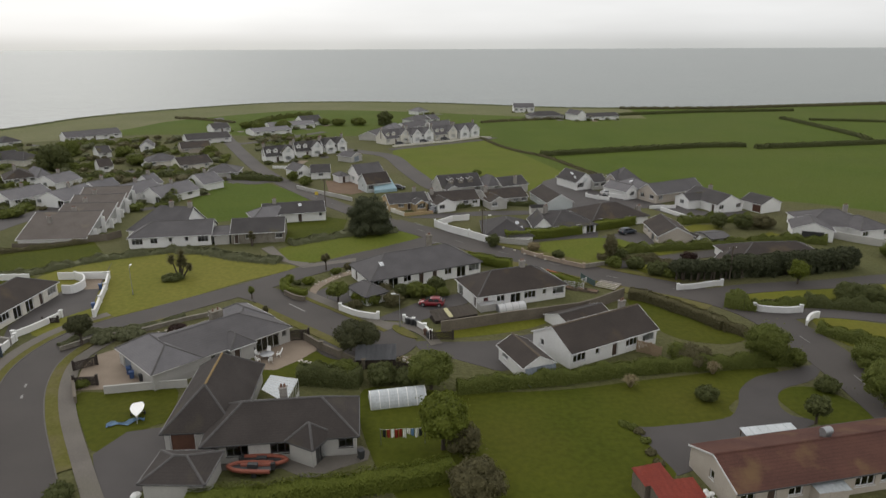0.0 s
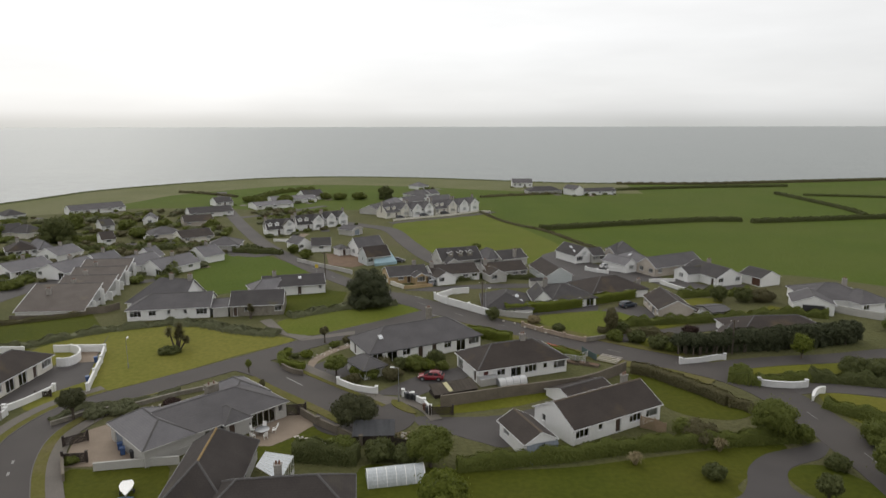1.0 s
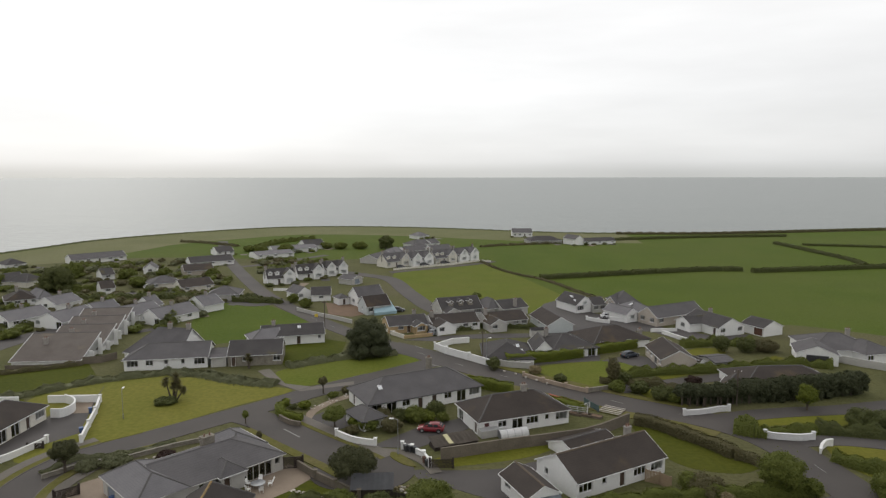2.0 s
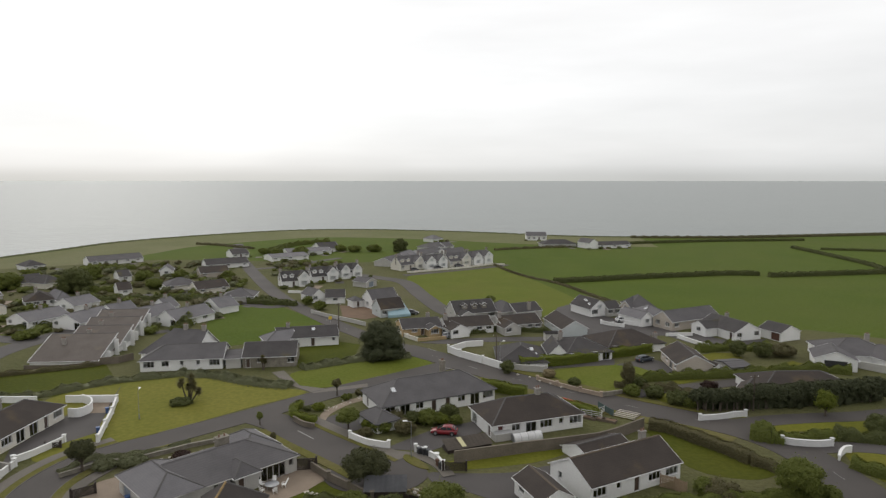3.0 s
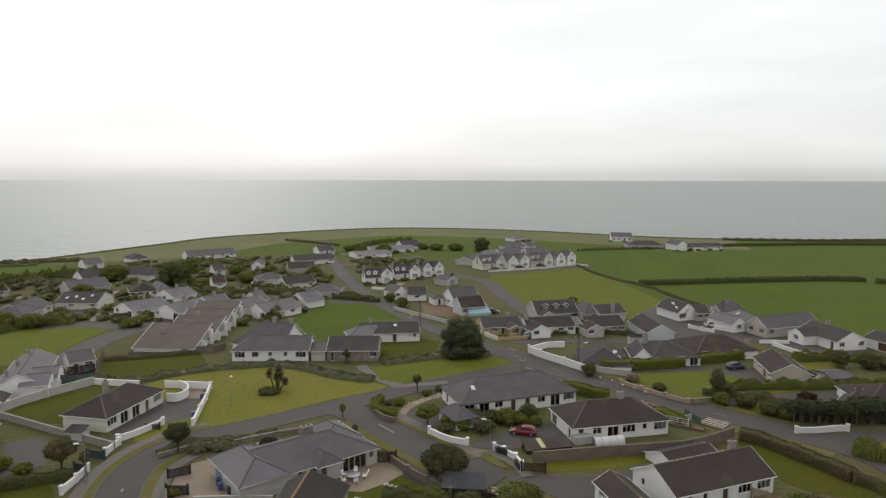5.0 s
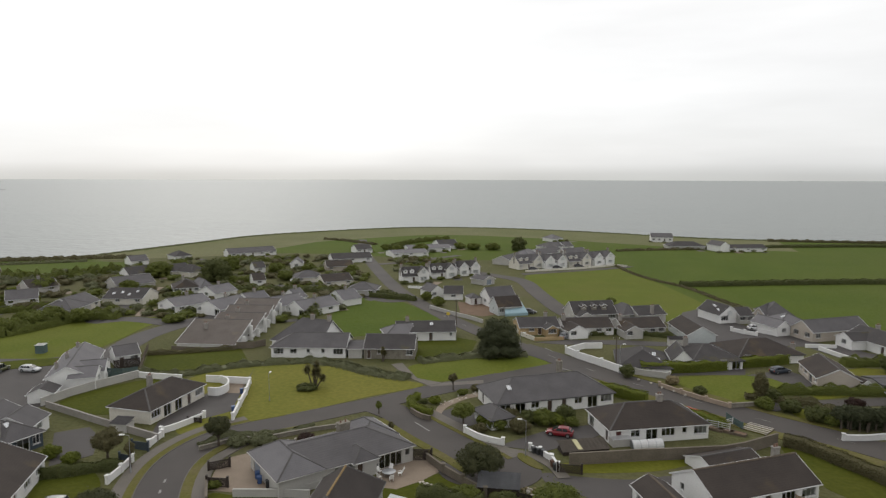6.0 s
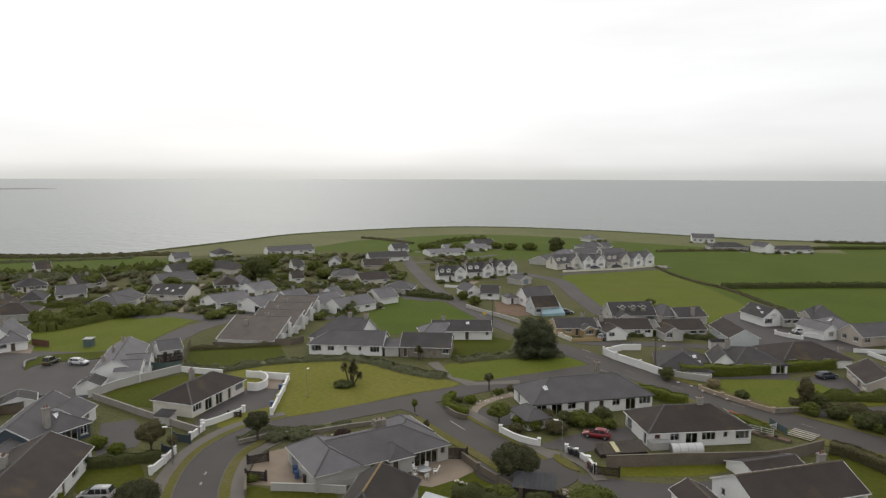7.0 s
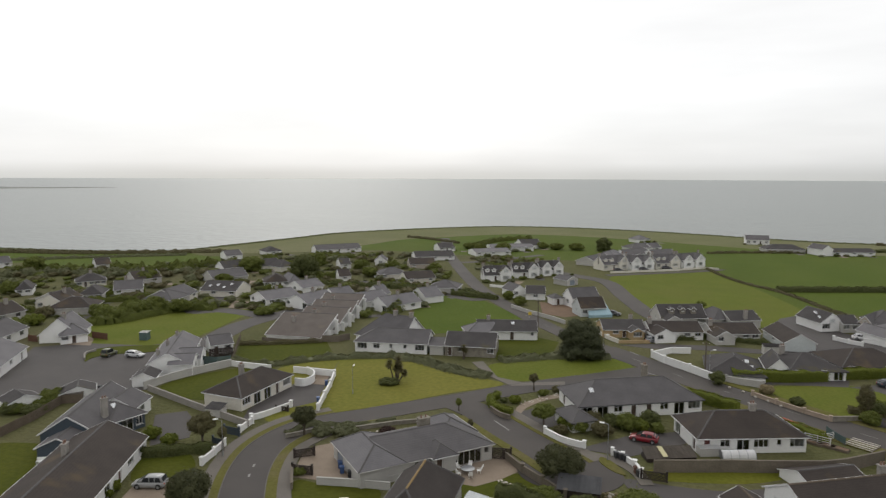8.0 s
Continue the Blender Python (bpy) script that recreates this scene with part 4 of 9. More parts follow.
patch("lawn_garden", [(37.0, 120.6), (45.3, 123.4), (50.7, 122.2), (50.4, 117.1), (42.9, 114.0), (37.9, 115.6)], 0.04, M_LAWN, "small garden lawn beside a lane", depth=0.1)
patch("apron", [(-27.0, 60.1), (-8.8, 61.5), (-7.8, 60.5), (-7.9, 59.0), (-10.6, 57.6), (-13.4, 55.8), (-16.4, 57.6), (-24.8, 57.2)], 0.05, M_PAVE, "pale concrete apron round the house", "path", smooth=False, depth=0.1)
patch("lawn_garden", [(54.8, 148.1), (59.0, 150.8), (64.0, 150.1), (63.9, 146.6), (60.0, 144.5), (55.8, 144.0)], 0.04, M_LAWN, "small back garden lawn", smooth=False, depth=0.1)
ribbon("verge", [(42.9, 128.3), (52.8, 132.9), (65.1, 137.3), (74.3, 143.0)], -1.2, 1.2, 0.05, M_LAWN, "strip of grass above the lane", 0.1, category="verge")
FAR_PADDOCK = [(-267.2, 224.9), (-258.4, 243.1), (-236.6, 255.6), (-216.4, 265.1), (-198.8, 264.6), (-191.0, 250.2), (-198.6, 237.6), (-213.2, 226.8), (-227.2, 216.3), (-246.1, 209.6)]
patch("field_pale", FAR_PADDOCK, 0.03, M_FIELD, "green paddock beyond the estate", "field", smooth=False, depth=0.1)
patch("drive", [(-9.6, 158.0), (-2.6, 161.6), (11.4, 164.5), (22.4, 164.6), (37.5, 168.8), (36.6, 164.7), (21.9, 160.7), (5.6, 159.3), (-2.5, 157.2)], 0.056, M_DRIVE, "tarmac lane before the bungalows", "road", smooth=False, depth=0.1)
patch("drive", [(56.6, 167.1), (61.7, 170.6), (65.1, 163.8), (68.7, 161.6), (77.1, 163.7), (75.4, 159.9), (67.0, 157.4), (60.6, 155.2)], 0.056, M_DRIVE, "tarmac forecourt beside a white bungalow", "drive", smooth=False, depth=0.1)
patch("lawn_garden", [(-85.7, 115.5), (-93.7, 129.3), (-87.5, 134.5), (-76.9, 139.8), (-69.1, 128.9), (-70.6, 122.2), (-69.9, 117.6), (-79.9, 116.7)], 0.04, M_LAWN_DARK, "uneven green plot behind a boundary wall", smooth=False, depth=0.1)
patch("rough_green", [(-40.3, 157.0), (-30.6, 159.9), (-23.3, 156.3), (-23.1, 146.5), (-27.7, 139.0), (-33.6, 136.6), (-37.1, 142.4)], 0.04, M_LAWN_DARK, "uneven green plot behind the big tree", "grass", smooth=False, depth=0.1)


# ---- houses near the camera ----
BR, SL, SLL, TI = M_TILE_BR, M_SLATE, M_SLATE_L, M_TILE
h = house(23.5, 82.3, 30, 16.0, 8.6, "white rendered bungalow with a dark brown tiled roof", tile=BR, front="WndWW", left="n.", chim=[(0.82, 0.55)], ridge=M_RIDGE_BR, rise=2.3)
ext(h, 22.6, 91.2, 31, 8.7, 7.0, roof="gable", tile=BR, front="", eave=1.0, rise=1.3, gutter=M_DARKTRIM)
house(12.1, 75.6, 22, 4.8, 7.5, "white garage with a dark tiled gable roof", name="garage", category="garage", roof="front", tile=BR, eave=2.2, rise=1.3, front="g", left="w.", ridge=M_RIDGE_BR)
house(13.1, 101.5, 21, 16.6, 9.6, "long white bungalow with a hipped brown tiled roof", roof="hip", tile=BR, front="rwpWnW", left="p.d", chim=[(0.62, 0.5)], rise=2.5)
h = house(-2.6, 111.5, 28, 22.3, 10.5, "long white bungalow with a hipped grey slate roof", roof="hip", tile=SL, front="ppwddwpW", left="d.", chim=[(0.68, 0.75, 6.4, 0.7, 1.1)], sky=[(0.15, 0.5)], rise=2.8, gutter=M_DARKTRIM, chim_mat=M_STONE)
ext(h, -10.8, 101.8, 37, 4.6, 6.4, roof="hip", tile=SL, eave=1.7, rise=1.3, gutter=M_DARKTRIM)
h = house(-27.5, 81.5, 46, 16.8, 11.0, "grey slate-roofed bungalow with a walled patio", roof="hipr", tile=SL, wall=M_GREYW, front="..nwp.ppn", rise=2.1, gutter=M_GREYW, trim=M_GREYW, ridge=M_SLATE)
ext(h, -33.4, 75.4, 46, 6.9, 11.3, roof="hip", tile=SLL, wall=M_GREYW, front=".w", left="g.", rise=2.0, ridge=M_SLATE, gutter=M_GREYW, trim=M_GREYW)
ext(h, -27.3, 88.9, 46, 6.4, 8.0, roof="hip", tile=SLL, wall=M_GREYW, rise=1.7)
chimney(h, h.matrix_basis.inverted() @ pose(-32.6, 88.0, 0, 0, 0, 46), 0, 0, 0, 4.6, 1.7, 1.0, 2, M_STONE)
ext(h, -26.8, 81.2, 46, 3.9, 5.0, roof="hip", tile=SL, wall=M_GREYW, front="dp", rise=1.3)
h = house(-16.7, 58.8, 7, 16.0, 8.2, "grey pebbledashed house with a large dark tiled roof", roof="hip", tile=M_TILE_NEAR, wall=M_GREYW, front="nW.W..w", right="d.", rise=2.6, chim=[(0.5, 0.62, 5.7, 0.75, 0.6)], gutter=M_DARKTRIM, trim=M_DARKTRIM, name="large_house")
ext(h, -25.6, 60.5, 4, 8.0, 15.2, roof="hip", tile=M_TILE_NEAR, wall=M_GREYW, front="b.", rise=3.6, ridge=M_RIDGE_LICHEN, gutter=M_DARKTRIM)
ext(h, -14.7, 58.1, -28, 3.6, 3.6, roof="hip", tile=M_TILE_NEAR, wall=M_GREYW, front="", right="p", rise=1.7, gutter=M_DARKTRIM, trim=M_DARKTRIM)
house(-25.3, 52.2, -1, 6.3, 5.4, "small dark-roofed garage beside a hedge", name="garage", category="garage", roof="hip", tile=M_TILE_NEAR, wall=M_GREYW, eave=2.2, rise=1.3, front="", gutter=M_DARKTRIM)
house(38.7, 53.0, 12, 25.4, 8.0, "long beige bungalow with a rusty red roof", tile=M_RUST, wall=M_BEIGE, front="wdwn.Ww.dw", left="n", rise=1.5, ridge=M_RUST, gutter=M_DARKTRIM)
house(-66.1, 99.2, 86, 14.9, 8.6, "cream bungalow with a dark brown roof and porch", roof="hip", tile=BR, wall=M_CREAM, front="WppdW", rise=2.2, chim=[(0.6, 0.85, 5.0)])

# ---- the estate to the west ----
h = house(-81.4, 70.7, 25, 8.3, 17.0, "slate-blue clad house with a grey roof", roof="front", tile=SL, wall=M_BLUEW, front="", right="..w.", rise=2.6, name="clad_house")
ext(h, -77.8, 78.6, 74, 6.4, 7.0, roof="hip", tile=SL, wall=M_BLUEW, front="Wpt", rise=1.9, chim=[(0.1, 0.3, 5.8)], sky=[(0.4, 0.7)])
ext(h, -79.3, 67.0, 23, 6.1, 5.3, roof="front", tile=SL, wall=M_BLUEW, eave=2.0, rise=1.4)
ext(h, -80.8, 85.1, 107, 6.0, 7.0, roof="gable", tile=SL, wall=M_WHITE, front="w", rise=1.7)
house(-64.1, 61.3, 114, 27.7, 11.1, "white bungalow with a dark brown roof", tile=BR, front="pWWprWW", rise=2.6, chim=[(0.62, 0.6)])
h = house(-93.0, 104.4, 31, 7.8, 20.0, "white gabled house with a long grey slate roof", roof="front", tile=SLL, front="", right="w.w.w", rise=2.1, chim=[(0.2, 0.2, 4.3, 0.6, 0.5, 1), (0.3, 0.5, 4.6, 0.6, 0.5, 1), (0.4, 0.85, 4.9, 0.6, 0.5, 1)])
ext(h, -92.0, 120.5, 48, 5.1, 7.0, tile=SL, front="dw", rise=1.6)
ext(h, -89.3, 108.6, 116, 6.3, 5.0, tile=SLL, front="w", rise=1.5, roof="front")
ext(h, -90.9, 112.9, 119, 7.2, 5.0, tile=SLL, front="w", rise=1.5, roof="front")
for q in ((-96.9, 86.8, 45, 5.7), (-101.8, 80.8, 70, 5.6), (-92.2, 97.0, 27, 4.6)):
    house(*q, 5.0, "small white gabled garage building", name="garage", category="garage", roof="front", eave=1.6, rise=1.1, tile=TI, group="garages of the estate")
h = house(-135.1, 116.6, 30, 9.0, 10.0, "white house with a tall gable and pale slates", roof="front", tile=SLL, front="w....", eave=1.9, rise=3.9, chim=[(0.55, 0.3, 6.3)])
ext(h, -131.0, 117.3, 51, 6.3, 6.5, roof="hip", tile=SLL, front="wd.", right="d", eave=2.1, rise=2.2)
house(-125.9, 97.7, 123, 18.5, 10.5, "white house with a grey slate roof", tile=SLL, front="wwd", rise=2.4)
house(-144.7, 112.1, 109, 14.8, 10.5, "white house with a grey slate roof", tile=SL, front="www", rise=2.4)
house(-166.0, 129.3, 89, 9.3, 10.5, "grey house with a brown tiled roof", tile=BR, wall=M_GREYW, front="ww", rise=2.4, chim=[(0.7, 0.4)])
for q, w, lab, kw in (
        ((-170.7, 144.8, 19, 8.5), 10.5, "cream gabled bungalow with a brown roof", dict(roof="front", tile=BR, wall=M_CREAM, front="w.w", rise=2.6)),
        ((-168.5, 150.2, 92, 5.6), 9.4, "cream bungalow with a brown roof", dict(tile=BR, wall=M_CREAM, front="ww", chim=[(0.7, 0.3)])),
        ((-158.4, 140.8, 30, 12.4), 9.4, "low bungalow with a dark roof", dict(tile=BR, wall=M_GREYW, front="", roof="hip")),
        ((-169.7, 158.7, 35, 7.3), 9.4, "grey bungalow with a hipped dark roof", dict(roof="hip", wall=M_GREYW, front="w.w")),
        ((-190.6, 179.2, 49, 10.0), 8.2, "cream bungalow with a hipped dark roof", dict(roof="hip", wall=M_CREAM, front="wdwww", chim=[(0.5, 0.5)])),
        ((-165.9, 170.3, 41, 8.9), 9.4, "white bungalow with a grey roof", dict(front="w.w", tile=SL, chim=[(0.4, 0.5)])),
        ((-176.0, 190.4, 62, 9.7), 9.4, "grey bungalow with a brown roof", dict(front="ww", tile=BR, wall=M_GREYW, chim=[(0.5, 0.5)])),
        ((-219.8, 213.4, 55, 5.9), 9.4, "small bungalow with a dark roof", dict(front="w", tile=BR)),
        ((-263.1, 202.6, 65, 7.5), 9.4, "white bungalow with a grey roof", dict(front="ww", tile=SL)),
        ((-197.4, 158.6, 44, 5.2), 9.4, "white bungalow with a dark roof", dict(front="ww", roof="hip")),
        ((-144.1, 158.8, 9, 10.2), 9.4, "bungalow with a grey slate roof", dict(front="", tile=SL, roof="hip", wall=M_GREYW)),
        ((-141.1, 168.9, 96, 12.0), 9.4, "cream bungalow with a grey roof", dict(front="wdw", tile=SL, wall=M_CREAM)),
        ((-136.9, 177.7, 10, 12.7), 10.5, "cream bungalow with rooflights", dict(front=".w.w", tile=TI, wall=M_CREAM, sky=[(0.2, 0.4), (0.4, 0.5), (0.6, 0.3), (0.75, 0.6)])),
        ((-150.2, 203.0, 56, 13.4), 10.5, "long house with a grey slate roof", dict(front="", tile=SL, wall=M_GREYW)),
        ((-163.7, 224.7, 60, 10.0), 8.2, "low house with grey roof", dict(front="w", tile=TI)),
        ((-153.5, 234.4, 55, 8.7), 9.4, "cream bungalow with a grey roof", dict(front="w", tile=TI, wall=M_CREAM)),
        ((-145.3, 234.7, 71, 8.5), 9.4, "cream bungalow with a grey gable", dict(front="", roof="hip", tile=TI, wall=M_CREAM)),
        ((-128.4, 199.2, 35, 9.2), 9.4, "white bungalow with a brown roof", dict(front="wwdw", tile=BR, roof="hip", chim=[(0.4, 0.5)])),
        ((-122.1, 201.5, 49, 4.9), 10.5, "white bungalow with a grey roof", dict(front="w", tile=SLL, roof="hip"))):
    house(*q, w * 1.1, lab, group="bungalows of the west estate", **{"eave": 2.0, "rise": 2.4, **kw})
for q, w, kw in (
        ((-117.4, 171.4, -26, 10.2), 12.0, dict(front="w.p", right="w.w", rise=2.0)), ((-103.3, 170.0, -19, 10.4), 12.0, dict(front="w..p", right="w", rise=2.2)),
        ((-99.8, 183.6, -27, 6.3), 8.0, dict(front="w", rise=2.0)), ((-89.4, 177.0, -31, 9.2), 12.0, dict(front="", right="w.w", rise=2.2)),
        ((-78.6, 174.2, -30, 9.0), 13.0, dict(front="n.p", right=".w", rise=2.3)), ((-117.7, 193.0, -23, 9.7), 9.0, dict(front="w", rise=2.0)),
        ((-87.2, 189.5, -17, 6.8), 5.0, dict(front="", rise=2.6)), ((-73.0, 191.7, -36, 9.4), 7.0, dict(front="", rise=2.5))):
    house(*q, w, "white gabled house with a pale slate roof", roof="front", tile=SLL, eave=2.0, group="white houses of the estate", chim=[(0.5, 0.55)], **kw)
for q in ((-84.3, 136.9, 5, 14.7), (-83.7, 145.3, 5, 12.5), (-85.6, 154.8, 8, 12.5), (-88.1, 164.5, 8, 12.4)):
    L, W = q[3], 10.5
    h = house(*q, W, "long low terrace unit with one buff-grey slate slope and white verge", roof="mono", tile=M_SLATE_W, eave=1.0, rise=3.6, group="stepped terrace units", name="terrace_house", gutter=M_TRIM)
    for x in (-L / 2 + 0.3, L / 2 - 0.58):
        bm = bmesh.new()
        slab(bm, [(x, 0.5, 0.7), (x, W - 0.4, 0.7), (x, W - 0.4, 4.2), (x, 0.5, 0.95)], 0.28)
        part("side_wall", bm, M_WHITE, h)
    bm = bmesh.new()
    box(bm, -L / 2 + 0.3, L / 2 - 0.3, W - 0.62, W - 0.34, 0.7, 4.2)
    part("back_wall", bm, M_WHITE, h)
    for x in (-L / 2, L / 2):
        bm = bmesh.new()
        slab(bm, [(x - 0.05, -0.05, 1.06), (x + 0.05, -0.05, 1.06), (x + 0.05, W, 4.68), (x - 0.05, W, 4.68)], 0.22)
        part("bargeboard", bm, M_TRIM, h)
    for y in (3.6, 8.2):
        bm = bmesh.new()
        box(bm, L / 2 + 0.06, L / 2 + 0.9, y, y + 0.3, 0, 0.9 + 3.6 * y / W)
        part("fin_wall", bm, M_WHITE, h, "white screen wall")
    chimney(h, Matrix(), -L * 0.18, W * 0.6, 2.6, 4.4)

# ---- the middle of the village ----
h = house(-57.5, 133.9, 10, 17.1, 9.4, "long white house with a grey slate roof", roof="hipl", tile=SL, front="WwnnW", rise=2.3)
ext(h, -62.2, 137.6, -10, 13.4, 11.0, tile=SL, roof="hipl", right="w.", rise=4.5, chim=[(0.6, 0.5), (0.93, 0.5)])
ext(h, -47.2, 135.6, 13, 3.7, 5.9, tile=SL, wall=M_GREYW, roof="mono", eave=2.2, rise=0.5)
house(-39.8, 136.6, 9, 11.4, 9.4, "grey stone outbuilding with a dark slate roof", tile=TI, wall=M_STONE, front="dn..w", rise=2.2, name="stone_house")
h = house(-35.5, 153.9, 15, 14.9, 8.4, "long white cottage with a dark slate roof", tile=TI, front=".n.d.n", eave=2.2, rise=1.9, chim=[(0.2, 0.5)], sky=[(0.6, 0.6)], name="cottage")
ext(h, -41.1, 151.5, 28, 7.5, 7.0, tile=SLL, wall=M_GREYW, roof="hipl", front="d..", eave=2.0, rise=1.8)
h = house(-8.7, 165.5, 17, 10.6, 9.0, "tan brick bungalow with a dark tiled roof", tile=TI, wall=M_TAN, front=".wd..", eave=2.0, rise=1.7, left="w", chim=[(0.75, 0.6)])
ext(h, -5.5, 164.3, 26, 3.7, 3.4, roof="front", tile=TI, wall=M_TAN, front="W", eave=2.0, rise=1.0)
for q, q2, wm in (((3.5, 167.3, 18, 13.0), (0.9, 163.5, 25, 5.7), M_WHITE), ((17.1, 170.2, 20, 11.7), (14.3, 166.1, 21, 5.1), M_GREYW)):
    h = house(*q, 9.0, "pale bungalow with a brown roof and front gable", tile=BR, wall=wm, front="...ww", eave=2.0, rise=1.8, chim=[(0.06, 0.4)], group="bungalows facing the junction")
    ext(h, *q2, 5.5, roof="front", tile=BR, wall=wm, front="w.", eave=2.0, rise=1.4)
house(29.8, 165.2, 12, 7.3, 14.0, "pale blue-grey gabled bungalow with a brown roof", roof="front", tile=BR, wall=M_PALEBLUE, front="", left="w.w.d", eave=2.0, rise=2.1, group="bungalows facing the junction")
h = house(5.5, 184.2, 21, 12.6, 9.0, "dark-roofed dormer house with grey walls", tile=TI, wall=M_GREYW, front="w..W", eave=2.0, rise=3.0, name="dormer_house", left="n")
for k in (-3.0, 0.0, 2.9):
    dormer(h, Matrix(), k, 1.3, 3.0, 1.6, 2.6, M_STONE, TI)
ext(h, 3.0, 180.8, 26, 4.5, 4.0, roof="front", tile=TI, wall=M_GREYW, front="", eave=2.0, rise=1.2)
h = house(15.4, 185.5, 28, 6.4, 9.0, "grey house with a slate roof and rooflights", tile=SL, wall=M_GREYW, roof="hip", front="w", eave=2.2, rise=2.3, sky=[(0.5, 0.4), (0.7, 0.35)])
ext(h, 20.6, 185.8, 27, 8.8, 8.0, tile=TI, wall=M_GREYW, front="", eave=2.2, rise=1.9, chim=[(0.52, 0.1, 4.6)])
h = house(14.0, 137.5, 0, 11.1, 13.0, "low house with a broad dark roof and rooflights", tile=TI, roof="hip", front="", eave=1.2, rise=2.5, sky=[(0.52, 0.5), (0.6, 0.58), (0.7, 0.62), (0.76, 0.35), (0.9, 0.2)], gutter=M_DARKTRIM)
ext(h, 22.1, 141.6, 2, 4.7, 9.0, roof="front", tile=TI, front="", eave=1.7, rise=2.3)
h = house(29.1, 142.5, 18, 11.8, 11.5, "low house with a broad dark roof", tile=TI, roof="hip", front="w.wp", eave=1.9, rise=2.3, chim=[(0.25, 0.75, 4.8)], gutter=M_DARKTRIM)
house(41.4, 149.7, 18, 15.3, 12.0, "low house with a large hipped brown roof", tile=BR, roof="hip", front="w.w.", eave=1.9, rise=2.5, gutter=M_DARKTRIM, chim=[(0.95, 0.3, 3.4)])
h = house(48.6, 133.2, -1, 7.8, 12.0, "beige pebbledashed bungalow with a brown gable roof", roof="front", tile=BR, wall=M_BEIGE, front="", left="wwpw", eave=2.2, rise=2.0)
ext(h, 53.3, 132.9, 19, 1.8, 3.0, roof="front", tile=BR, front="", eave=1.8, rise=0.7)
house(58.6, 134.3, 15, 5.1, 6.0, "low garden shed with a grey felt roof", name="shed", category="shed", tile=SL, wall=M_GREYW, eave=1.5, rise=0.5, front="", trim=M_DARKTRIM, gutter=M_DARKTRIM)
h = house(41.1, 189.6, 26, 6.6, 10.0, "white dormer bungalow with a dark roof", roof="front", tile=TI, front="W.", eave=2.3, rise=2.5, gable_win="w", sky=[(0.2, 0.35), (0.2, 0.7)])
ext(h, 45.5, 189.5, 17, 4.5, 7.0, tile=TI, wall=M_GREYW, front="ww", eave=2.3, rise=1.7)
h = house(48.3, 189.9, -31, 3.7, 9.0, "tan gabled house with a grey roof", roof="front", tile=SL, wall=M_BEIGE, front="", eave=2.5, rise=2.2, gable_win="n")
ext(h, 53.8, 190.8, 2, 8.1, 9.0, roof="hip", tile=SL, wall=M_BEIGE, front="", eave=2.4, rise=3.0)
h = house(48.8, 182.7, -72, 10.1, 10.0, "white house with a grey hipped slate roof", roof="hip", tile=SLL, front="w.ww", eave=2.2, rise=2.4, sky=[(0.6, 0.6)])
ext(h, 51.4, 177.1, 30, 5.1, 9.0, roof="front", tile=SLL, front="w", eave=2.2, rise=1.7)
h = house(64.0, 175.5, 28, 17.7, 7.5, "brown brick bungalow with a grey tiled roof", tile=SL, wall=M_BEIGE, front="w.d..", left="ww", eave=2.4, rise=2.4)
h = house(72.0, 162.4, 21, 8.7, 13.0, "white bungalow with dark roof and twin gables", roof="front", tile=TI, front="w.w", left="ww.d", eave=2.2, rise=2.2, chim=[(0.55, 0.62, 5.2)])
ext(h, 66.3, 166.5, 19, 8.0, 6.0, tile=TI, front="", left="w", eave=2.2, rise=1.5)
h = house(82.2, 162.1, 24, 7.2, 7.0, "white garage with a dark gable roof", roof="front", tile=TI, front="", left=".b", eave=2.2, rise=1.6, name="garage", category="garage")
h = house(79.2, 137.1, -21, 8.5, 8.5, "white garage wing with slate roof and wide door", roof="front", tile=SL, front=".G.", eave=2.3, rise=1.7)
ext(h, 86.9, 140.0, -7, 14.4, 12.5, roof="hip", tile=SL, front="...wd", eave=2.3, rise=2.5, chim=[(0.7, 0.5)])
ext(h, 93.3, 137.5, 14, 8.9, 10.0, roof="hip", tile=SL, front="w.w", eave=2.3, rise=1.9)
h = house(64.6, 118.3, 3, 19.0, 11.0, "low white house with a broad brown roof", tile=BR, roof="hip", front="", eave=1.7, rise=2.2)
ext(h, 52.2, 118.5, -35, 3.7, 7.0, roof="front", tile=BR, front="", eave=1.4, rise=0.9)

# ---- the terrace, the far houses ----
for q, twin in (((-58.6, 238.1, 27, 10.5), False), ((-50.2, 249.5, 27, 10.5), False), ((-41.9, 259.1, 37, 9.9), True)):
    h = house(*q, 7.5, "white house with slate roof, gable and dormers", tile=TI, front="" if twin else "w.d...", eave=2.3, rise=3.2, name="terrace_house", group="row of white gabled houses", left="n", chim=[(0.03, 0.5), (0.97, 0.5)])
    m = radians(q[2])
    for k in ((-0.26, 0.26) if twin else (0.27,)):
        w = q[3] * 0.46
        ext(h, q[0] + k * q[3] * math.cos(m) + 0.7 * math.sin(m), q[1] + k * q[3] * math.sin(m) - 0.7 * math.cos(m), q[2], w, 5.0, roof="front", tile=TI, front="W", gable_win="w", eave=3.4, rise=2.3)
    for k in () if twin else (0.14, 0.38):
        dormer(h, Matrix(), -q[3] / 2 + k * q[3], 1.1, 3.2, 1.7, 2.4, M_WHITE, TI)
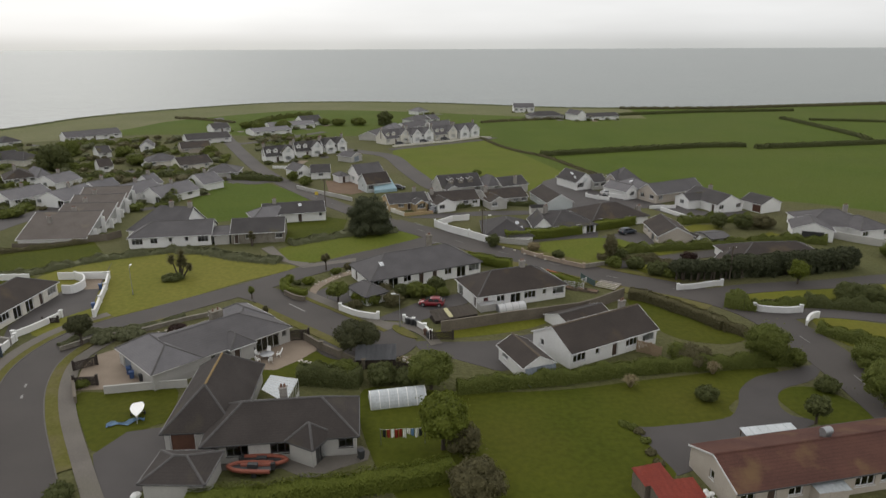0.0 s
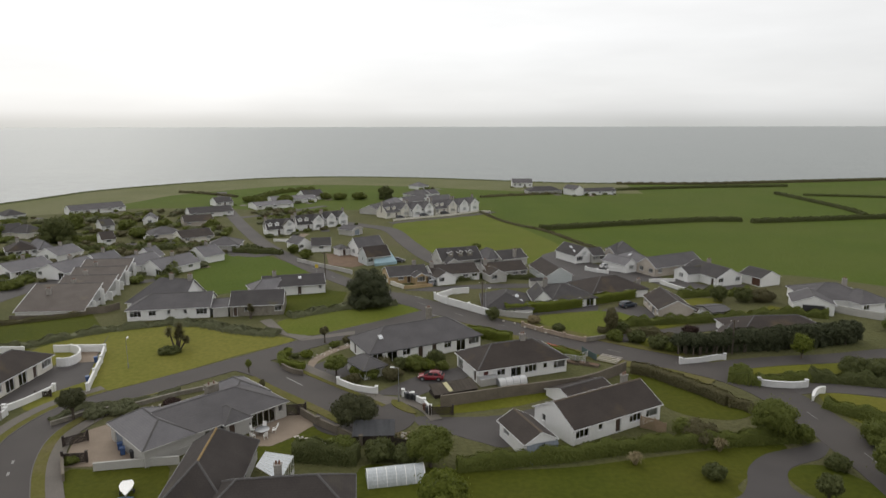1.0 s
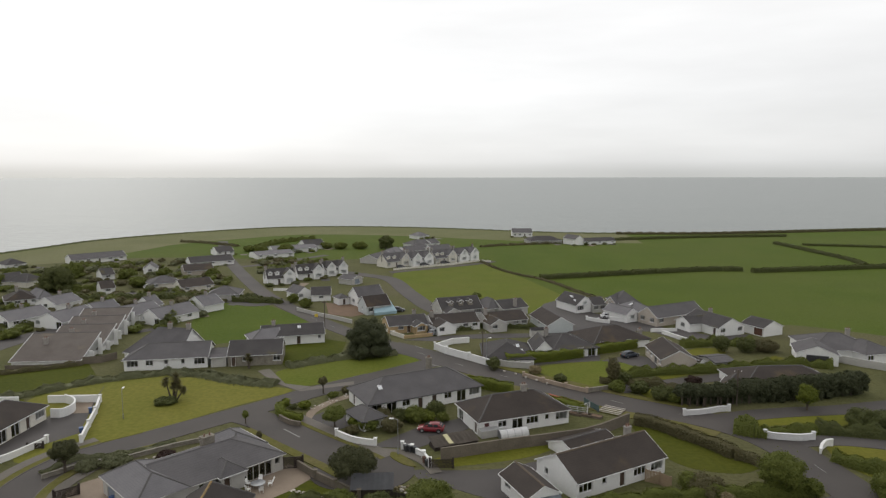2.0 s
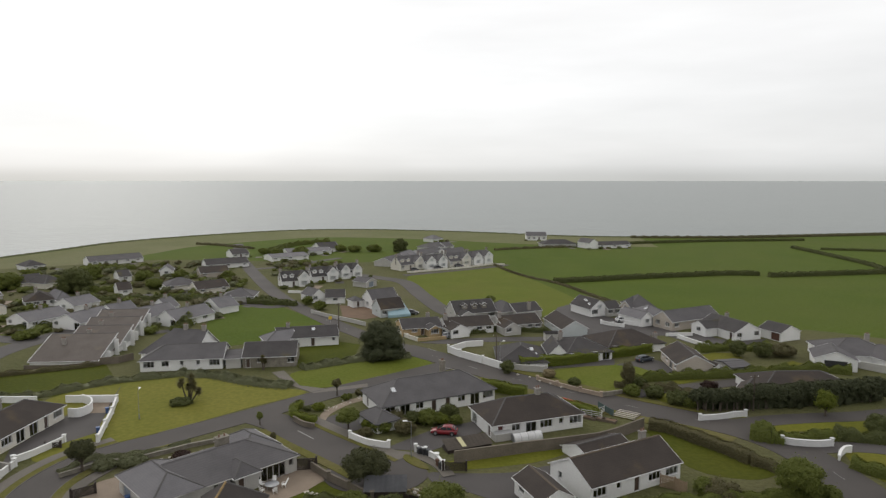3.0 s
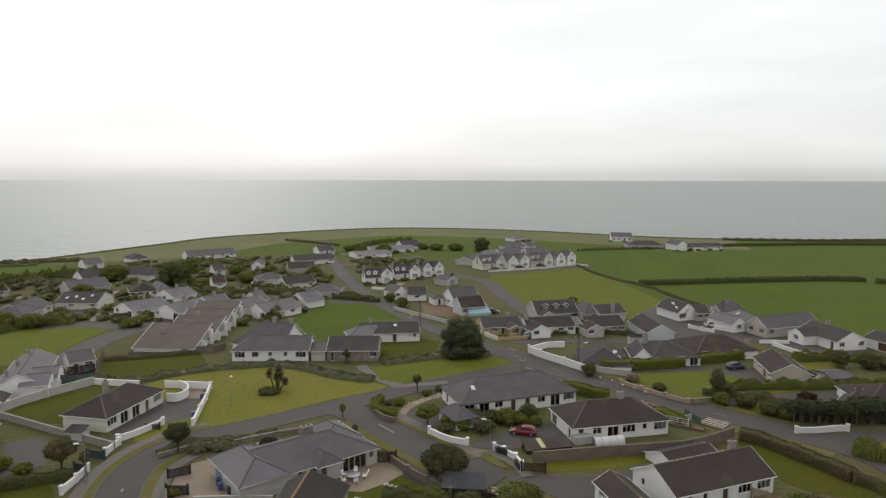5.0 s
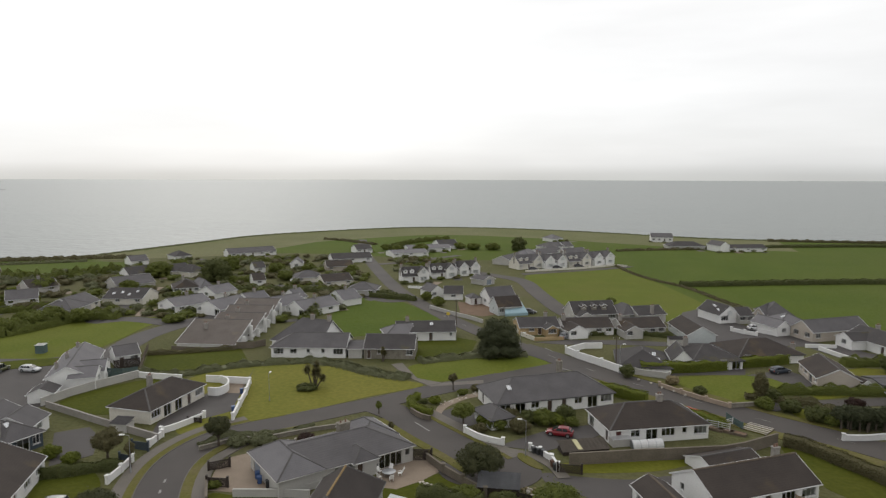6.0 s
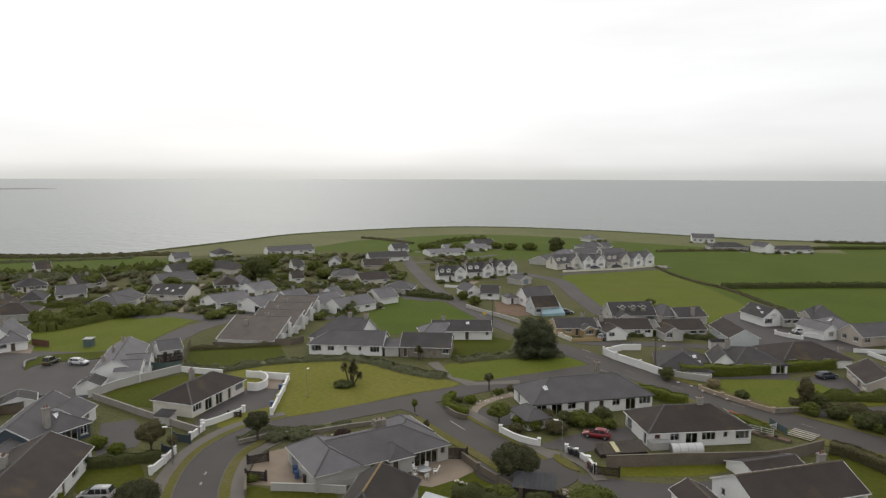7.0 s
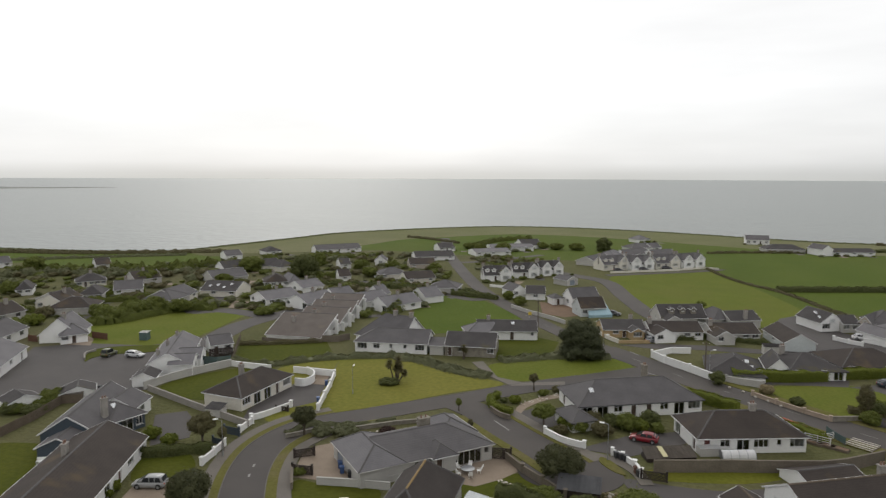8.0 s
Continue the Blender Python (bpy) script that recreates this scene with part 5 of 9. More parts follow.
for i, (q, twin) in enumerate((((-19.0, 282.7, 42, 12.7), False), ((-8.9, 287.1, 36, 11.7), True), ((1.4, 294.2, 36, 11.5), False), ((11.7, 302.4, 43, 13.1), True))):
    wm = (M_CREAM, M_WHITE)[i % 2]
    h = house(*q, 8.0, "cream two-storey house with slate roof and gables", tile=SL, wall=wm, front="" if twin else "w.d...", eave=2.5, rise=3.3, name="terrace_house", group="row of cream gabled houses", chim=[(0.03, 0.5), (0.97, 0.5)])
    m = radians(q[2])
    for k in ((-0.26, 0.26) if twin else (0.27,)):
        ext(h, q[0] + k * q[3] * math.cos(m) + 0.7 * math.sin(m), q[1] + k * q[3] * math.sin(m) - 0.7 * math.cos(m), q[2], q[3] * 0.45, 5.5, roof="front", tile=SL, wall=wm, front="W", gable_win="w", eave=3.4, rise=2.4)
    for k in () if twin else (0.14, 0.38):
        dormer(h, Matrix(), -q[3] / 2 + k * q[3], 1.1, 3.4, 1.8, 2.5, wm, SL)
house(-44.2, 209.2, 39, 5.7, 8.0, "white gabled house with a grey roof", roof="front", tile=SL, front="w.", eave=2.1, rise=2.0)
house(-38.6, 206.7, 11, 6.4, 8.0, "house with a dark slate roof", tile=TI, front="w", eave=2.0, rise=2.0)
h = house(-18.4, 187.7, 30, 7.8, 7.0, "half-built pale house with a brown roof", tile=BR, wall=M_PALEBLUE, eave=2.4, rise=2.7, front="w.w", left="n", name="unfinished_house")
h = house(-21.9, 200.2, 35, 9.3, 7.0, "white two-storey gabled house with a faded roof", tile=SL, eave=2.9, rise=2.7, front="", left="w", name="gabled_house", gutter=M_TRIM)
house(-30.3, 200.9, 32, 4.1, 5.0, "small white hipped outbuilding", roof="hip", tile=SL, eave=2.1, front="d", name="outbuilding")
house(-31.1, 238.5, 55, 6.2, 7.0, "small grey garage with a slate roof", name="garage", category="garage", roof="front", tile=SL, wall=M_GREYW, eave=2.0, rise=1.3, front="g")
for q, w, kw in (
        ((-117.2, 262.7, 20, 5.4), 9.4, dict(roof="front", front="w", tile=SL)), ((-97.0, 229.9, 35, 10.9), 9.4, dict(roof="hip", tile=SL, wall=M_CREAM, front="w.w")),
        ((-83.6, 223.9, 40, 11.3), 9.4, dict(tile=BR, wall=M_CREAM, front="w.w")), ((-70.1, 207.5, 7, 10.4), 9.4, dict(tile=SL, wall=M_GREYW, front="w.w", roof="hip")),
        ((-96.3, 259.6, 29, 11.3), 9.4, dict(tile=BR, wall=M_BEIGE, front="w.w")), ((-100.0, 285.7, 33, 18.6), 9.4, dict(tile=TI, front="w.w.w")),
        ((-106.1, 322.0, 38, 8.6), 9.4, dict(tile=TI, front="wdw")), ((-79.1, 312.0, 35, 18.4), 11.7, dict(tile=SLL, front="w.w.w", rise=1.2)),
        ((-74.7, 333.4, 26, 22.9), 11.7, dict(tile=SLL, front="w.w", rise=1.4)), ((-67.0, 347.7, 34, 11.3), 11.7, dict(tile=TI, front="w", rise=2.8)),
        ((-155.1, 297.6, 45, 23.5), 9.4, dict(tile=SL, front="wwdww")), ((-25.3, 298.8, 70, 17.4), 9.4, dict(tile=SL, wall=M_GREYW, front="w")),
        ((-19.7, 320.3, 70, 14.1), 9.4, dict(tile=SLL, roof="hip", front="")), ((-11.4, 326.8, 51, 17.4), 9.4, dict(tile=SL, front="w")),
        ((0.6, 328.7, 39, 13.1), 9.4, dict(tile=SL, front="w")), ((-9.8, 355.5, 39, 15.8), 9.4, dict(tile=SL, front="w", roof="hip")),
        ((-4.0, 359.0, 44, 6.5), 8.2, dict(tile=SL, front="w")), ((-11.4, 400.2, 43, 8.4), 9.4, dict(tile=SLL, roof="hip")),
        ((49.1, 411.3, -1, 12.6), 10.5, dict(tile=SL, front="wwdw", eave=2.8)), ((57.5, 372.1, 8, 19.7), 10.5, dict(tile=TI, wall=M_GREYW, front="", roof="hip")),
        ((75.3, 365.8, 28, 6.3), 10.5, dict(tile=SL, roof="front", eave=3.2, front="")), ((87.5, 369.0, 17, 20.2), 8.2, dict(tile=TI, front="w.w.w", rise=1.6)),
        ((-180.3, 278.0, 53, 8.5), 9.4, dict(tile=TI, front="w", roof="hip")), ((-188.7, 258.3, 53, 7.8), 9.4, dict(tile=SL, front="w")),
        ((-112.1, 219.4, 37, 4.6), 8.2, dict(tile=BR, front="w")), ((-126.7, 248.7, 41, 4.8), 8.2, dict(tile=TI, front="w"))):
    house(*q, w * 1.05, "far bungalow with pale walls and a slate roof", group="far houses of the village", **{"eave": 1.9, "rise": 2.1, **kw})


# ---- plants ----
def leaf_mesh(name, pts, outs, size, material, rng, core=None):
    """Many small leaf sprays at pts, facing roughly outs, with an optional dark inner mass."""
    n = len(pts)
    r = rng.normal(size=(n, 3)) * 0.5 + outs
    r /= np.linalg.norm(r, axis=1)[:, None] + 1e-9
    u = np.cross(r, rng.normal(size=(n, 3)))
    u /= np.linalg.norm(u, axis=1)[:, None] + 1e-9
    w = np.cross(r, u)
    s = size * rng.uniform(0.55, 1.35, (n, 1))
    v = np.stack([pts - u * s - w * s * 0.6, pts + u * s * 0.2 - w * s * 0.8, pts + u * s + w * s * 0.1, pts - u * s * 0.1 + w * s * 0.8], 1).reshape(-1, 3)
    f = [tuple(range(4 * i, 4 * i + 4)) for i in range(n)]
    verts = v.tolist()
    if core is not None:
        k = len(verts)
        verts += core[0]
        f += [tuple(k + i for i in q) for q in core[1]]
    me = bpy.data.meshes.new(name)
    me.from_pydata(verts, [], f)
    me.materials.append(material)
    return me


def core_of(blobs, k=0.72):
    bm = bmesh.new()
    for x, y, z, rx, ry, rz in blobs:
        ball(bm, x, y, z, rx * k, ry * k, rz * k, 1)
    vs = [tuple(v.co) for v in bm.verts]
    bm.verts.index_update()
    fs = [tuple(v.index for v in f.verts) for f in bm.faces]
    bm.free()
    return vs, fs


def crown_mesh(name, blobs, n, size, material, rng, core=0.7):
    """Leaf sprays over the outer skin of a cluster of lobes."""
    B = np.array(blobs)
    vol = B[:, 3] * B[:, 4] + B[:, 4] * B[:, 5] + B[:, 3] * B[:, 5]
    many = len(blobs) > 80
    k = n if many else int(n * 2.2)
    who = rng.choice(len(blobs), k, p=vol / vol.sum())
    d = rng.normal(size=(k, 3))
    d /= np.linalg.norm(d, axis=1)[:, None]
    b = B[who]
    rad = rng.uniform(0.84, 1.06, (k, 1)) * (1 + 0.14 * np.sin(d[:, :1] * 7 + who[:, None]) * np.cos(d[:, 1:2] * 6)) + np.maximum(0, rng.normal(size=(k, 1)) - 1.1) * 0.28
    pts = b[:, :3] + d * b[:, 3:] * rad
    keep = pts[:, 2] > 0.04
    if not many:
        for i, q in enumerate(B):
            keep &= (who == i) | ((((pts - q[:3]) / q[3:]) ** 2).sum(1) > 0.78)
    at = np.flatnonzero(keep)[:n]
    out = d[at] / b[at, 3:]
    out /= np.linalg.norm(out, axis=1)[:, None]
    return leaf_mesh(name, pts[at], out, size, material, rng, core_of(blobs, core) if core else None)


_plant = [0]


def blob_set(rng, r, z, h, n, flat=0.8):
    """A broad inner mass with uneven lobes all over its upper skin."""
    out = [(0, 0, z, r * 0.78, r * 0.78, h * 0.42)]
    n = int(n * 1.7)
    for i in range(n):
        c = 0.95 - 1.45 * (i + 0.5) / n
        a = i * 2.39996 + rng.uniform(-0.3, 0.3)
        q = math.sqrt(1 - c * c) * rng.uniform(0.5, 0.76) * r
        k = rng.uniform(0.16, 0.36) * r
        out.append((math.cos(a) * q, math.sin(a) * q, z + c * h * rng.uniform(0.24, 0.44), k, k * rng.uniform(0.85, 1.2), min(k * flat, h * 0.3)))
    return out


def tree(x, y, h, r, material, label, trunk=0.35, n=None, size=0.105, name="tree", group="", skirt=0):
    """A trunk with limbs under a crown of many small sprays."""
    _plant[0] += 1
    rng = np.random.default_rng(_plant[0])
    th = thing(name, x, y, rng.uniform(0, 360), label, "tree", group)
    cz, ch = h * (1 + trunk) / 2, h * (1 - trunk)
    bm = bmesh.new()
    tr = 0.035 * h + 0.05
    cyl(bm, 0, 0, -0.1, cz, tr, tr * 0.45, 9)
    for i in range(6):
        a = i * 1.05 + rng.uniform(-0.3, 0.3)
        z0 = h * trunk * rng.uniform(0.65, 1.1)
        tip = Vector((math.cos(a) * r * 0.6, math.sin(a) * r * 0.6, cz + rng.uniform(-0.1, 0.25) * ch))
        d = tip - Vector((0, 0, z0))
        cyl(bm, 0, 0, 0, d.length, tr * 0.45, tr * 0.12, 6, Matrix.Translation((0, 0, z0)) @ d.to_track_quat("Z", "Y").to_matrix().to_4x4())
    part("trunk", bm, M_BARK, th)
    blobs = blob_set(rng, r, cz, ch, 14)
    for i in range(skirt):
        a = i * 2 * math.pi / skirt + rng.uniform(-0.2, 0.2)
        k, q = rng.uniform(0.22, 0.36) * r, rng.uniform(0.62, 0.8) * r
        blobs.append((math.cos(a) * q, math.sin(a) * q, h * rng.uniform(0.1, 0.28), k, k, h * 0.14))
    n = n or int(min(21000, 120 * (r * r * 2 + r * ch) / (size / 0.13) ** 2))
    under(new("crown", crown_mesh("crown", blobs, n, size, material, rng, 0.84)), th)
    return th


def shrub(x, y, h, r, material, label, n=None, size=0.10, name="shrub", group="", category="shrub", z=0.0):
    _plant[0] += 1
    rng = np.random.default_rng(_plant[0] + 500)
    blobs = blob_set(rng, r, h * 0.45, h, 9)
    blobs = [(a, b, max(c, f * 0.55), d, e, f) for a, b, c, d, e, f in blobs]
    n = n or int(min(9000, 115 * (r * r * 2 + r * h) / (size / 0.12) ** 2))
    ob = new(name, crown_mesh(name, blobs, n, size, material, rng, 0.86))
    ob.matrix_basis = pose(x, y, z, 0, 0, rng.uniform(0, 360))
    return tagged(ob, label, category, group)


def hedge(pts, h, w, material, label, size=0.09, dens=1.0, uneven=0.15, smooth=5, name="hedge", clipped=False):
    """A hedge along a line: a leafy uneven ridge of sprays over a dark inside."""
    _plant[0] += 1
    rng = np.random.default_rng(_plant[0] + 900)
    line = np.array([(p.x, p.y) for p in (curve_pts(pts, smooth) if smooth else [Vector((*q, 0)) for q in pts])])
    c = line[0].copy()
    line = line - c
    seg = np.linalg.norm(np.diff(line, axis=0), axis=1)
    cum = np.concatenate([[0], np.cumsum(seg)])
    total = cum[-1]
    n = int(total * (2 * h + w) * 62 * dens * (0.12 / size) ** 2)
    s = rng.uniform(0, total, n)
    i = np.clip(np.searchsorted(cum, s) - 1, 0, len(seg) - 1)
    d = np.diff(line, axis=0)[i] / seg[i][:, None]
    p = line[i] + d * (s - cum[i])[:, None]
    side = np.stack([-d[:, 1], d[:, 0]], 1)
    amp = 1 + uneven * (np.sin(s * 0.9 + _plant[0]) + 0.7 * np.sin(s * 2.3 + 1.7) + 0.3 * rng.normal(size=n))
    q = rng.uniform(0, 2 * h + w, n)
    lat = np.where(q < h, -w / 2, np.where(q > h + w, w / 2, q - h - w / 2))
    z = np.where(q < h, q, np.where(q > h + w, 2 * h + w - q, h)) * amp
    if not clipped:
        lat = lat * (1 - 0.35 * (z / h) ** 2)
    lat = lat * (1 + 0.15 * rng.normal(size=n)) * (0.8 + 0.2 * amp)
    out = np.stack([side[:, 0] * np.sign(lat), side[:, 1] * np.sign(lat), 0.4 + z / h], 1)
    P = np.stack([p[:, 0] + side[:, 0] * lat, p[:, 1] + side[:, 1] * lat, np.maximum(z, 0.05)], 1)
    cv, cf = [], []
    top = lambda u: h * (1 + uneven * (math.sin(u * 0.9 + _plant[0]) + 0.7 * math.sin(u * 2.3 + 1.7))) * (0.9 if clipped else 0.82)
    fine = [line[0]]
    for a, b in zip(line, line[1:]):
        m = max(1, int(np.linalg.norm(b - a) / 1.2))
        fine += [a + (b - a) * (j + 1) / m for j in range(m)]
    run = 0.0
    for a, b in zip(fine, fine[1:]):
        ln = float(np.linalg.norm(b - a))
        ha, hb = top(run), top(run + ln)
        run += ln
        t = (b - a) / (np.linalg.norm(b - a) + 1e-9)
        nn = np.array([-t[1], t[0]]) * w * 0.42
        o = len(cv)
        for e, zz in ((a, ha), (b, hb)):
            cv += [(*(e - nn), 0.0), (*(e + nn), 0.0), (*(e + nn * 0.72), zz), (*(e - nn * 0.72), zz)]
        cf += [(o, o + 4, o + 7, o + 3), (o + 1, o + 2, o + 6, o + 5), (o + 3, o + 7, o + 6, o + 2), (o, o + 3, o + 2, o + 1), (o + 4, o + 5, o + 6, o + 7)]
    ob = new(name, leaf_mesh(name, P, out, size, material, rng, (cv, cf)))
    ob.matrix_basis = pose(c[0], c[1], 0)
    return tagged(ob, label, "hedge")


def tuft(x, y, h, r, material, label, n=260, name="pampas_grass"):
    """A clump of long arching blades."""
    _plant[0] += 1
    rng = np.random.default_rng(_plant[0] + 1300)
    vs, fs = [], []
    for i in range(n):
        a, b = rng.uniform(0, 6.28), rng.uniform(0.2, 1.0)
        hh = h * rng.uniform(0.6, 1.05)
        d = np.array([math.cos(a), math.sin(a), 0]) * r * b
        sdir = np.array([-math.sin(a), math.cos(a), 0]) * rng.uniform(0.03, 0.06)
        p0, p1, p2 = d * 0.15, d * 0.5 + [0, 0, hh * 0.75], d + [0, 0, hh * (1 - 0.45 * b)]
        k = len(vs)
        vs += [tuple(p0 - sdir), tuple(p0 + sdir), tuple(p1 + sdir), tuple(p1 - sdir), tuple(p2)]
        fs += [(k, k + 1, k + 2, k + 3), (k + 3, k + 2, k + 4)]
    me = bpy.data.meshes.new(name)
    me.from_pydata(vs, [], fs)
    me.materials.append(material)
    ob = new(name, me)
    ob.matrix_basis = pose(x, y, 0)
    return tagged(ob, label, "ornamental grass")


def cabbage_palm(x, y, heads, label):
    """Several leaning stems, each with a round head of sword leaves."""
    _plant[0] += 1
    rng = np.random.default_rng(_plant[0] + 1700)
    th = thing("cabbage_palm", x, y, 0, label, "palm")
    for hx, hy, hz, r in heads:
        bm = bmesh.new()
        d = Vector((hx, hy, hz)) - Vector((hx * 0.3, hy * 0.3, 0))
        cyl(bm, 0, 0, 0, d.length, 0.16, 0.1, 8, Matrix.Translation((hx * 0.3, hy * 0.3, 0)) @ d.to_track_quat("Z", "Y").to_matrix().to_4x4())
        st = part("stem", bm, M_BARK, th)
        n = 330
        dd = rng.normal(size=(n, 3))
        dd /= np.linalg.norm(dd, axis=1)[:, None]
        vs, fs = [], []
        for q in dd:
            s = np.cross(q, [0.1, 0.2, 1.0])
            s = s / (np.linalg.norm(s) + 1e-9) * 0.05
            c = np.array([hx, hy, hz])
            e = c + q * r * rng.uniform(0.8, 1.1) + [0, 0, -0.15 * r]
            k = len(vs)
            vs += [tuple(c), tuple((c + e) / 2 + s), tuple(e), tuple((c + e) / 2 - s)]
            fs.append((k, k + 1, k + 2, k + 3))
        me = bpy.data.meshes.new("leaf_head")
        me.from_pydata(vs, [], fs)
        me.materials.append(M_LEAF_B)
        under(new("leaf_head", me), st)
    return th


# border plants along the tarmac yard
for q in ((20.2, 65.5), (20.9, 64.9), (21.5, 63.9), (21.7, 62.2), (21.6, 60.0), (21.9, 58.2)):
    shrub(*q, 0.4, 0.7, (M_LEAF_B, M_LEAF, M_PLUME)[int(q[1] * 10) % 3], "low untidy border plant beside the tarmac", group="border plants")
# field hedges and the cliff-top
hedge([(36.7, 249.3), (53.9, 254.6), (70.7, 260.2), (90.5, 265.9), (108.2, 270.4), (122.6, 270.3)], 1.7, 2.6, M_LEAF_D, "dark green field hedge on an earth bank", size=0.2, uneven=0.1)
hedge([(124.7, 265.7), (155.4, 271.7), (187.1, 277.9), (221.0, 281.0)], 1.7, 2.6, M_LEAF_D, "dark green field hedge on an earth bank", size=0.2, uneven=0.1)
hedge([(16.9, 298.3), (22.7, 275.7), (29.3, 260.4), (36.7, 249.3), (41.2, 237.9), (45.4, 223.1), (48.9, 212.9)], 0.6, 1.6, M_LEAF_B, "low brownish bank at the field edge", size=0.2, uneven=0.2)
hedge([(48.4, 388.3), (76.9, 381.8), (109.7, 394.1), (158.4, 407.1), (213.8, 413.7)], 1.4, 2.9, M_LEAF_D, "dark hedge below the cliff-top houses", size=0.2, uneven=0.1)
hedge([(186.2, 371.9), (186.5, 337.5), (185.9, 302.9), (182.2, 284.6)], 1.4, 2.3, M_LEAF_D, "thin dark field hedge", size=0.2, uneven=0.1)
hedge([(197.4, 363.3), (218.9, 357.6), (236.1, 352.1), (271.6, 346.7)], 1.1, 2.3, M_LEAF_D, "thin dark field hedge", size=0.2, uneven=0.1)
hedge([(112.1, 429.6), (170.4, 429.0), (231.1, 440.3), (304.8, 456.3), (362.5, 464.6)], 1.2, 2.9, M_LEAF_B, "low scrub bank along the cliff-top", size=0.26, uneven=0.25)
hedge([(-152.2, 383.8), (-136.8, 377.6), (-112.2, 360.3)], 0.9, 3.0, M_LEAF_B, "low scrub on the slope", size=0.26, uneven=0.3)
hedge([(20.1, 356.6), (36.1, 364.6), (69.3, 375.8)], 0.9, 2.1, M_LEAF_B, "low bank across the field", size=0.35, uneven=0.3)
hedge([(-136.7, 208.4), (-110.4, 211.1), (-84.5, 211.7), (-61.7, 210.5), (-57.8, 207.6)], 1.4, 2.3, M_LEAF_D, "dark roadside hedge above the paddock", size=0.3, uneven=0.25)
hedge([(-72.8, 169.4), (-75.9, 190.1), (-74.2, 195.6)], 1.9, 2.9, M_LEAF_D, "dark hedge beside the paddock", size=0.3, uneven=0.3)
# far banks in M_LEAF_G, its tone raised for haze
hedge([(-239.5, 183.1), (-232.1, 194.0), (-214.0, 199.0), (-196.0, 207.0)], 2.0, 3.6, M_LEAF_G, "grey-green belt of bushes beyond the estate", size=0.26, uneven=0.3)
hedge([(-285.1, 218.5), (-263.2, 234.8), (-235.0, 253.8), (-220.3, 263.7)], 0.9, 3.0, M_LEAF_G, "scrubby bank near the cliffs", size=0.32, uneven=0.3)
hedge([(-334.2, 227.6), (-315.0, 241.8), (-279.6, 249.6), (-258.8, 257.1), (-234.3, 268.4), (-209.4, 279.8)], 1.2, 5.0, M_LEAF_B, "brownish scrub along the cliff-top", size=0.35, uneven=0.3)
hedge([(-173.2, 159.8), (-170.1, 168.1), (-166.7, 178.0)], 1.5, 1.6, M_LEAF_L, "clipped green hedge between far gardens", size=0.2, uneven=0.06, clipped=True)
hedge([(-184.2, 148.3), (-179.3, 150.9), (-174.4, 153.6)], 1.3, 1.4, M_LEAF_D, "dark clipped hedge below a cream bungalow", size=0.2, uneven=0.06, clipped=True)
hedge([(-190.1, 189.5), (-186.2, 194.9), (-182.2, 199.1)], 1.4, 1.6, M_LEAF_L, "green hedge behind a grey roof", size=0.2, uneven=0.1)
hedge([(-245.8, 202.8), (-230.2, 205.0), (-226.3, 209.7)], 2.2, 3.0, M_LEAF, "green shelter hedge beyond the estate", size=0.2, uneven=0.3)
hedge([(-215.4, 213.6), (-201.0, 212.1), (-193.6, 221.3), (-184.7, 238.8)], 2.6, 4.0, M_LEAF, "green shelter belt beside a paddock", size=0.2, uneven=0.35)
hedge([(-141.9, 228.3), (-127.8, 225.7), (-116.8, 228.1)], 1.8, 2.4, M_LEAF, "leafy roadside hedge above the white houses", size=0.2, uneven=0.15)
hedge([(-99.5, 213.8), (-89.1, 212.5), (-79.9, 213.3), (-69.3, 212.4)], 1.6, 2.4, M_LEAF, "green roadside hedge beside the lane", size=0.2, uneven=0.2)
hedge([(-66.5, 206.7), (-56.3, 205.0), (-50.2, 203.1)], 1.5, 2.0, M_LEAF_D, "dark hedge along the paddock corner", size=0.2, uneven=0.15)
hedge([(-74.0, 172.2), (-73.5, 181.7), (-74.1, 197.7)], 2.2, 3.6, M_LEAF, "tangled bushes at the paddock edge", size=0.2, uneven=0.3)
hedge([(-118.8, 165.8), (-114.4, 171.0), (-106.8, 174.5)], 1.2, 1.6, M_LEAF_D, "low hedge before white houses", size=0.2, uneven=0.2)
hedge([(-72.5, 268.0), (-65.5, 285.1), (-54.1, 305.4)], 1.0, 2.0, M_LEAF, "low hedge along the upper lane", size=0.2, uneven=0.25)
hedge([(-99.3, 338.2), (-93.6, 377.4), (-77.5, 397.3)], 1.8, 3.4, M_LEAF, "green hedge behind the low white hall", size=0.2, uneven=0.3)
hedge([(-184.3, 140.2), (-176.0, 140.6), (-171.5, 140.5)], 1.5, 2.2, M_LEAF, "garden hedge beside a pale roof", size=0.2, uneven=0.2)
hedge([(-161.1, 285.0), (-144.2, 281.9), (-132.4, 281.7)], 1.6, 2.6, M_LEAF, "garden hedge below far villas", size=0.2, uneven=0.3)
# near hedges
hedge([(1.6, 72.9), (8.0, 74.1), (15.2, 75.4), (21.9, 77.1), (29.0, 78.4), (37.5, 79.3), (46.2, 80.2)], 1.7, 1.7, M_LEAF, "tall garden hedge of mixed green leaves", uneven=0.14)
hedge([(-23.7, 51.3), (-18.8, 52.0), (-13.2, 53.1), (-8.0, 54.2), (-3.7, 55.2), (0.8, 56.4)], 1.8, 2.0, M_LEAF_L, "bright green clipped hedge beside a garden", uneven=0.08, clipped=True)
hedge([(-18.5, 76.2), (-14.8, 75.6), (-10.4, 75.0)], 2.1, 2.6, M_LEAF_D, "dark leafy garden hedge", uneven=0.15)
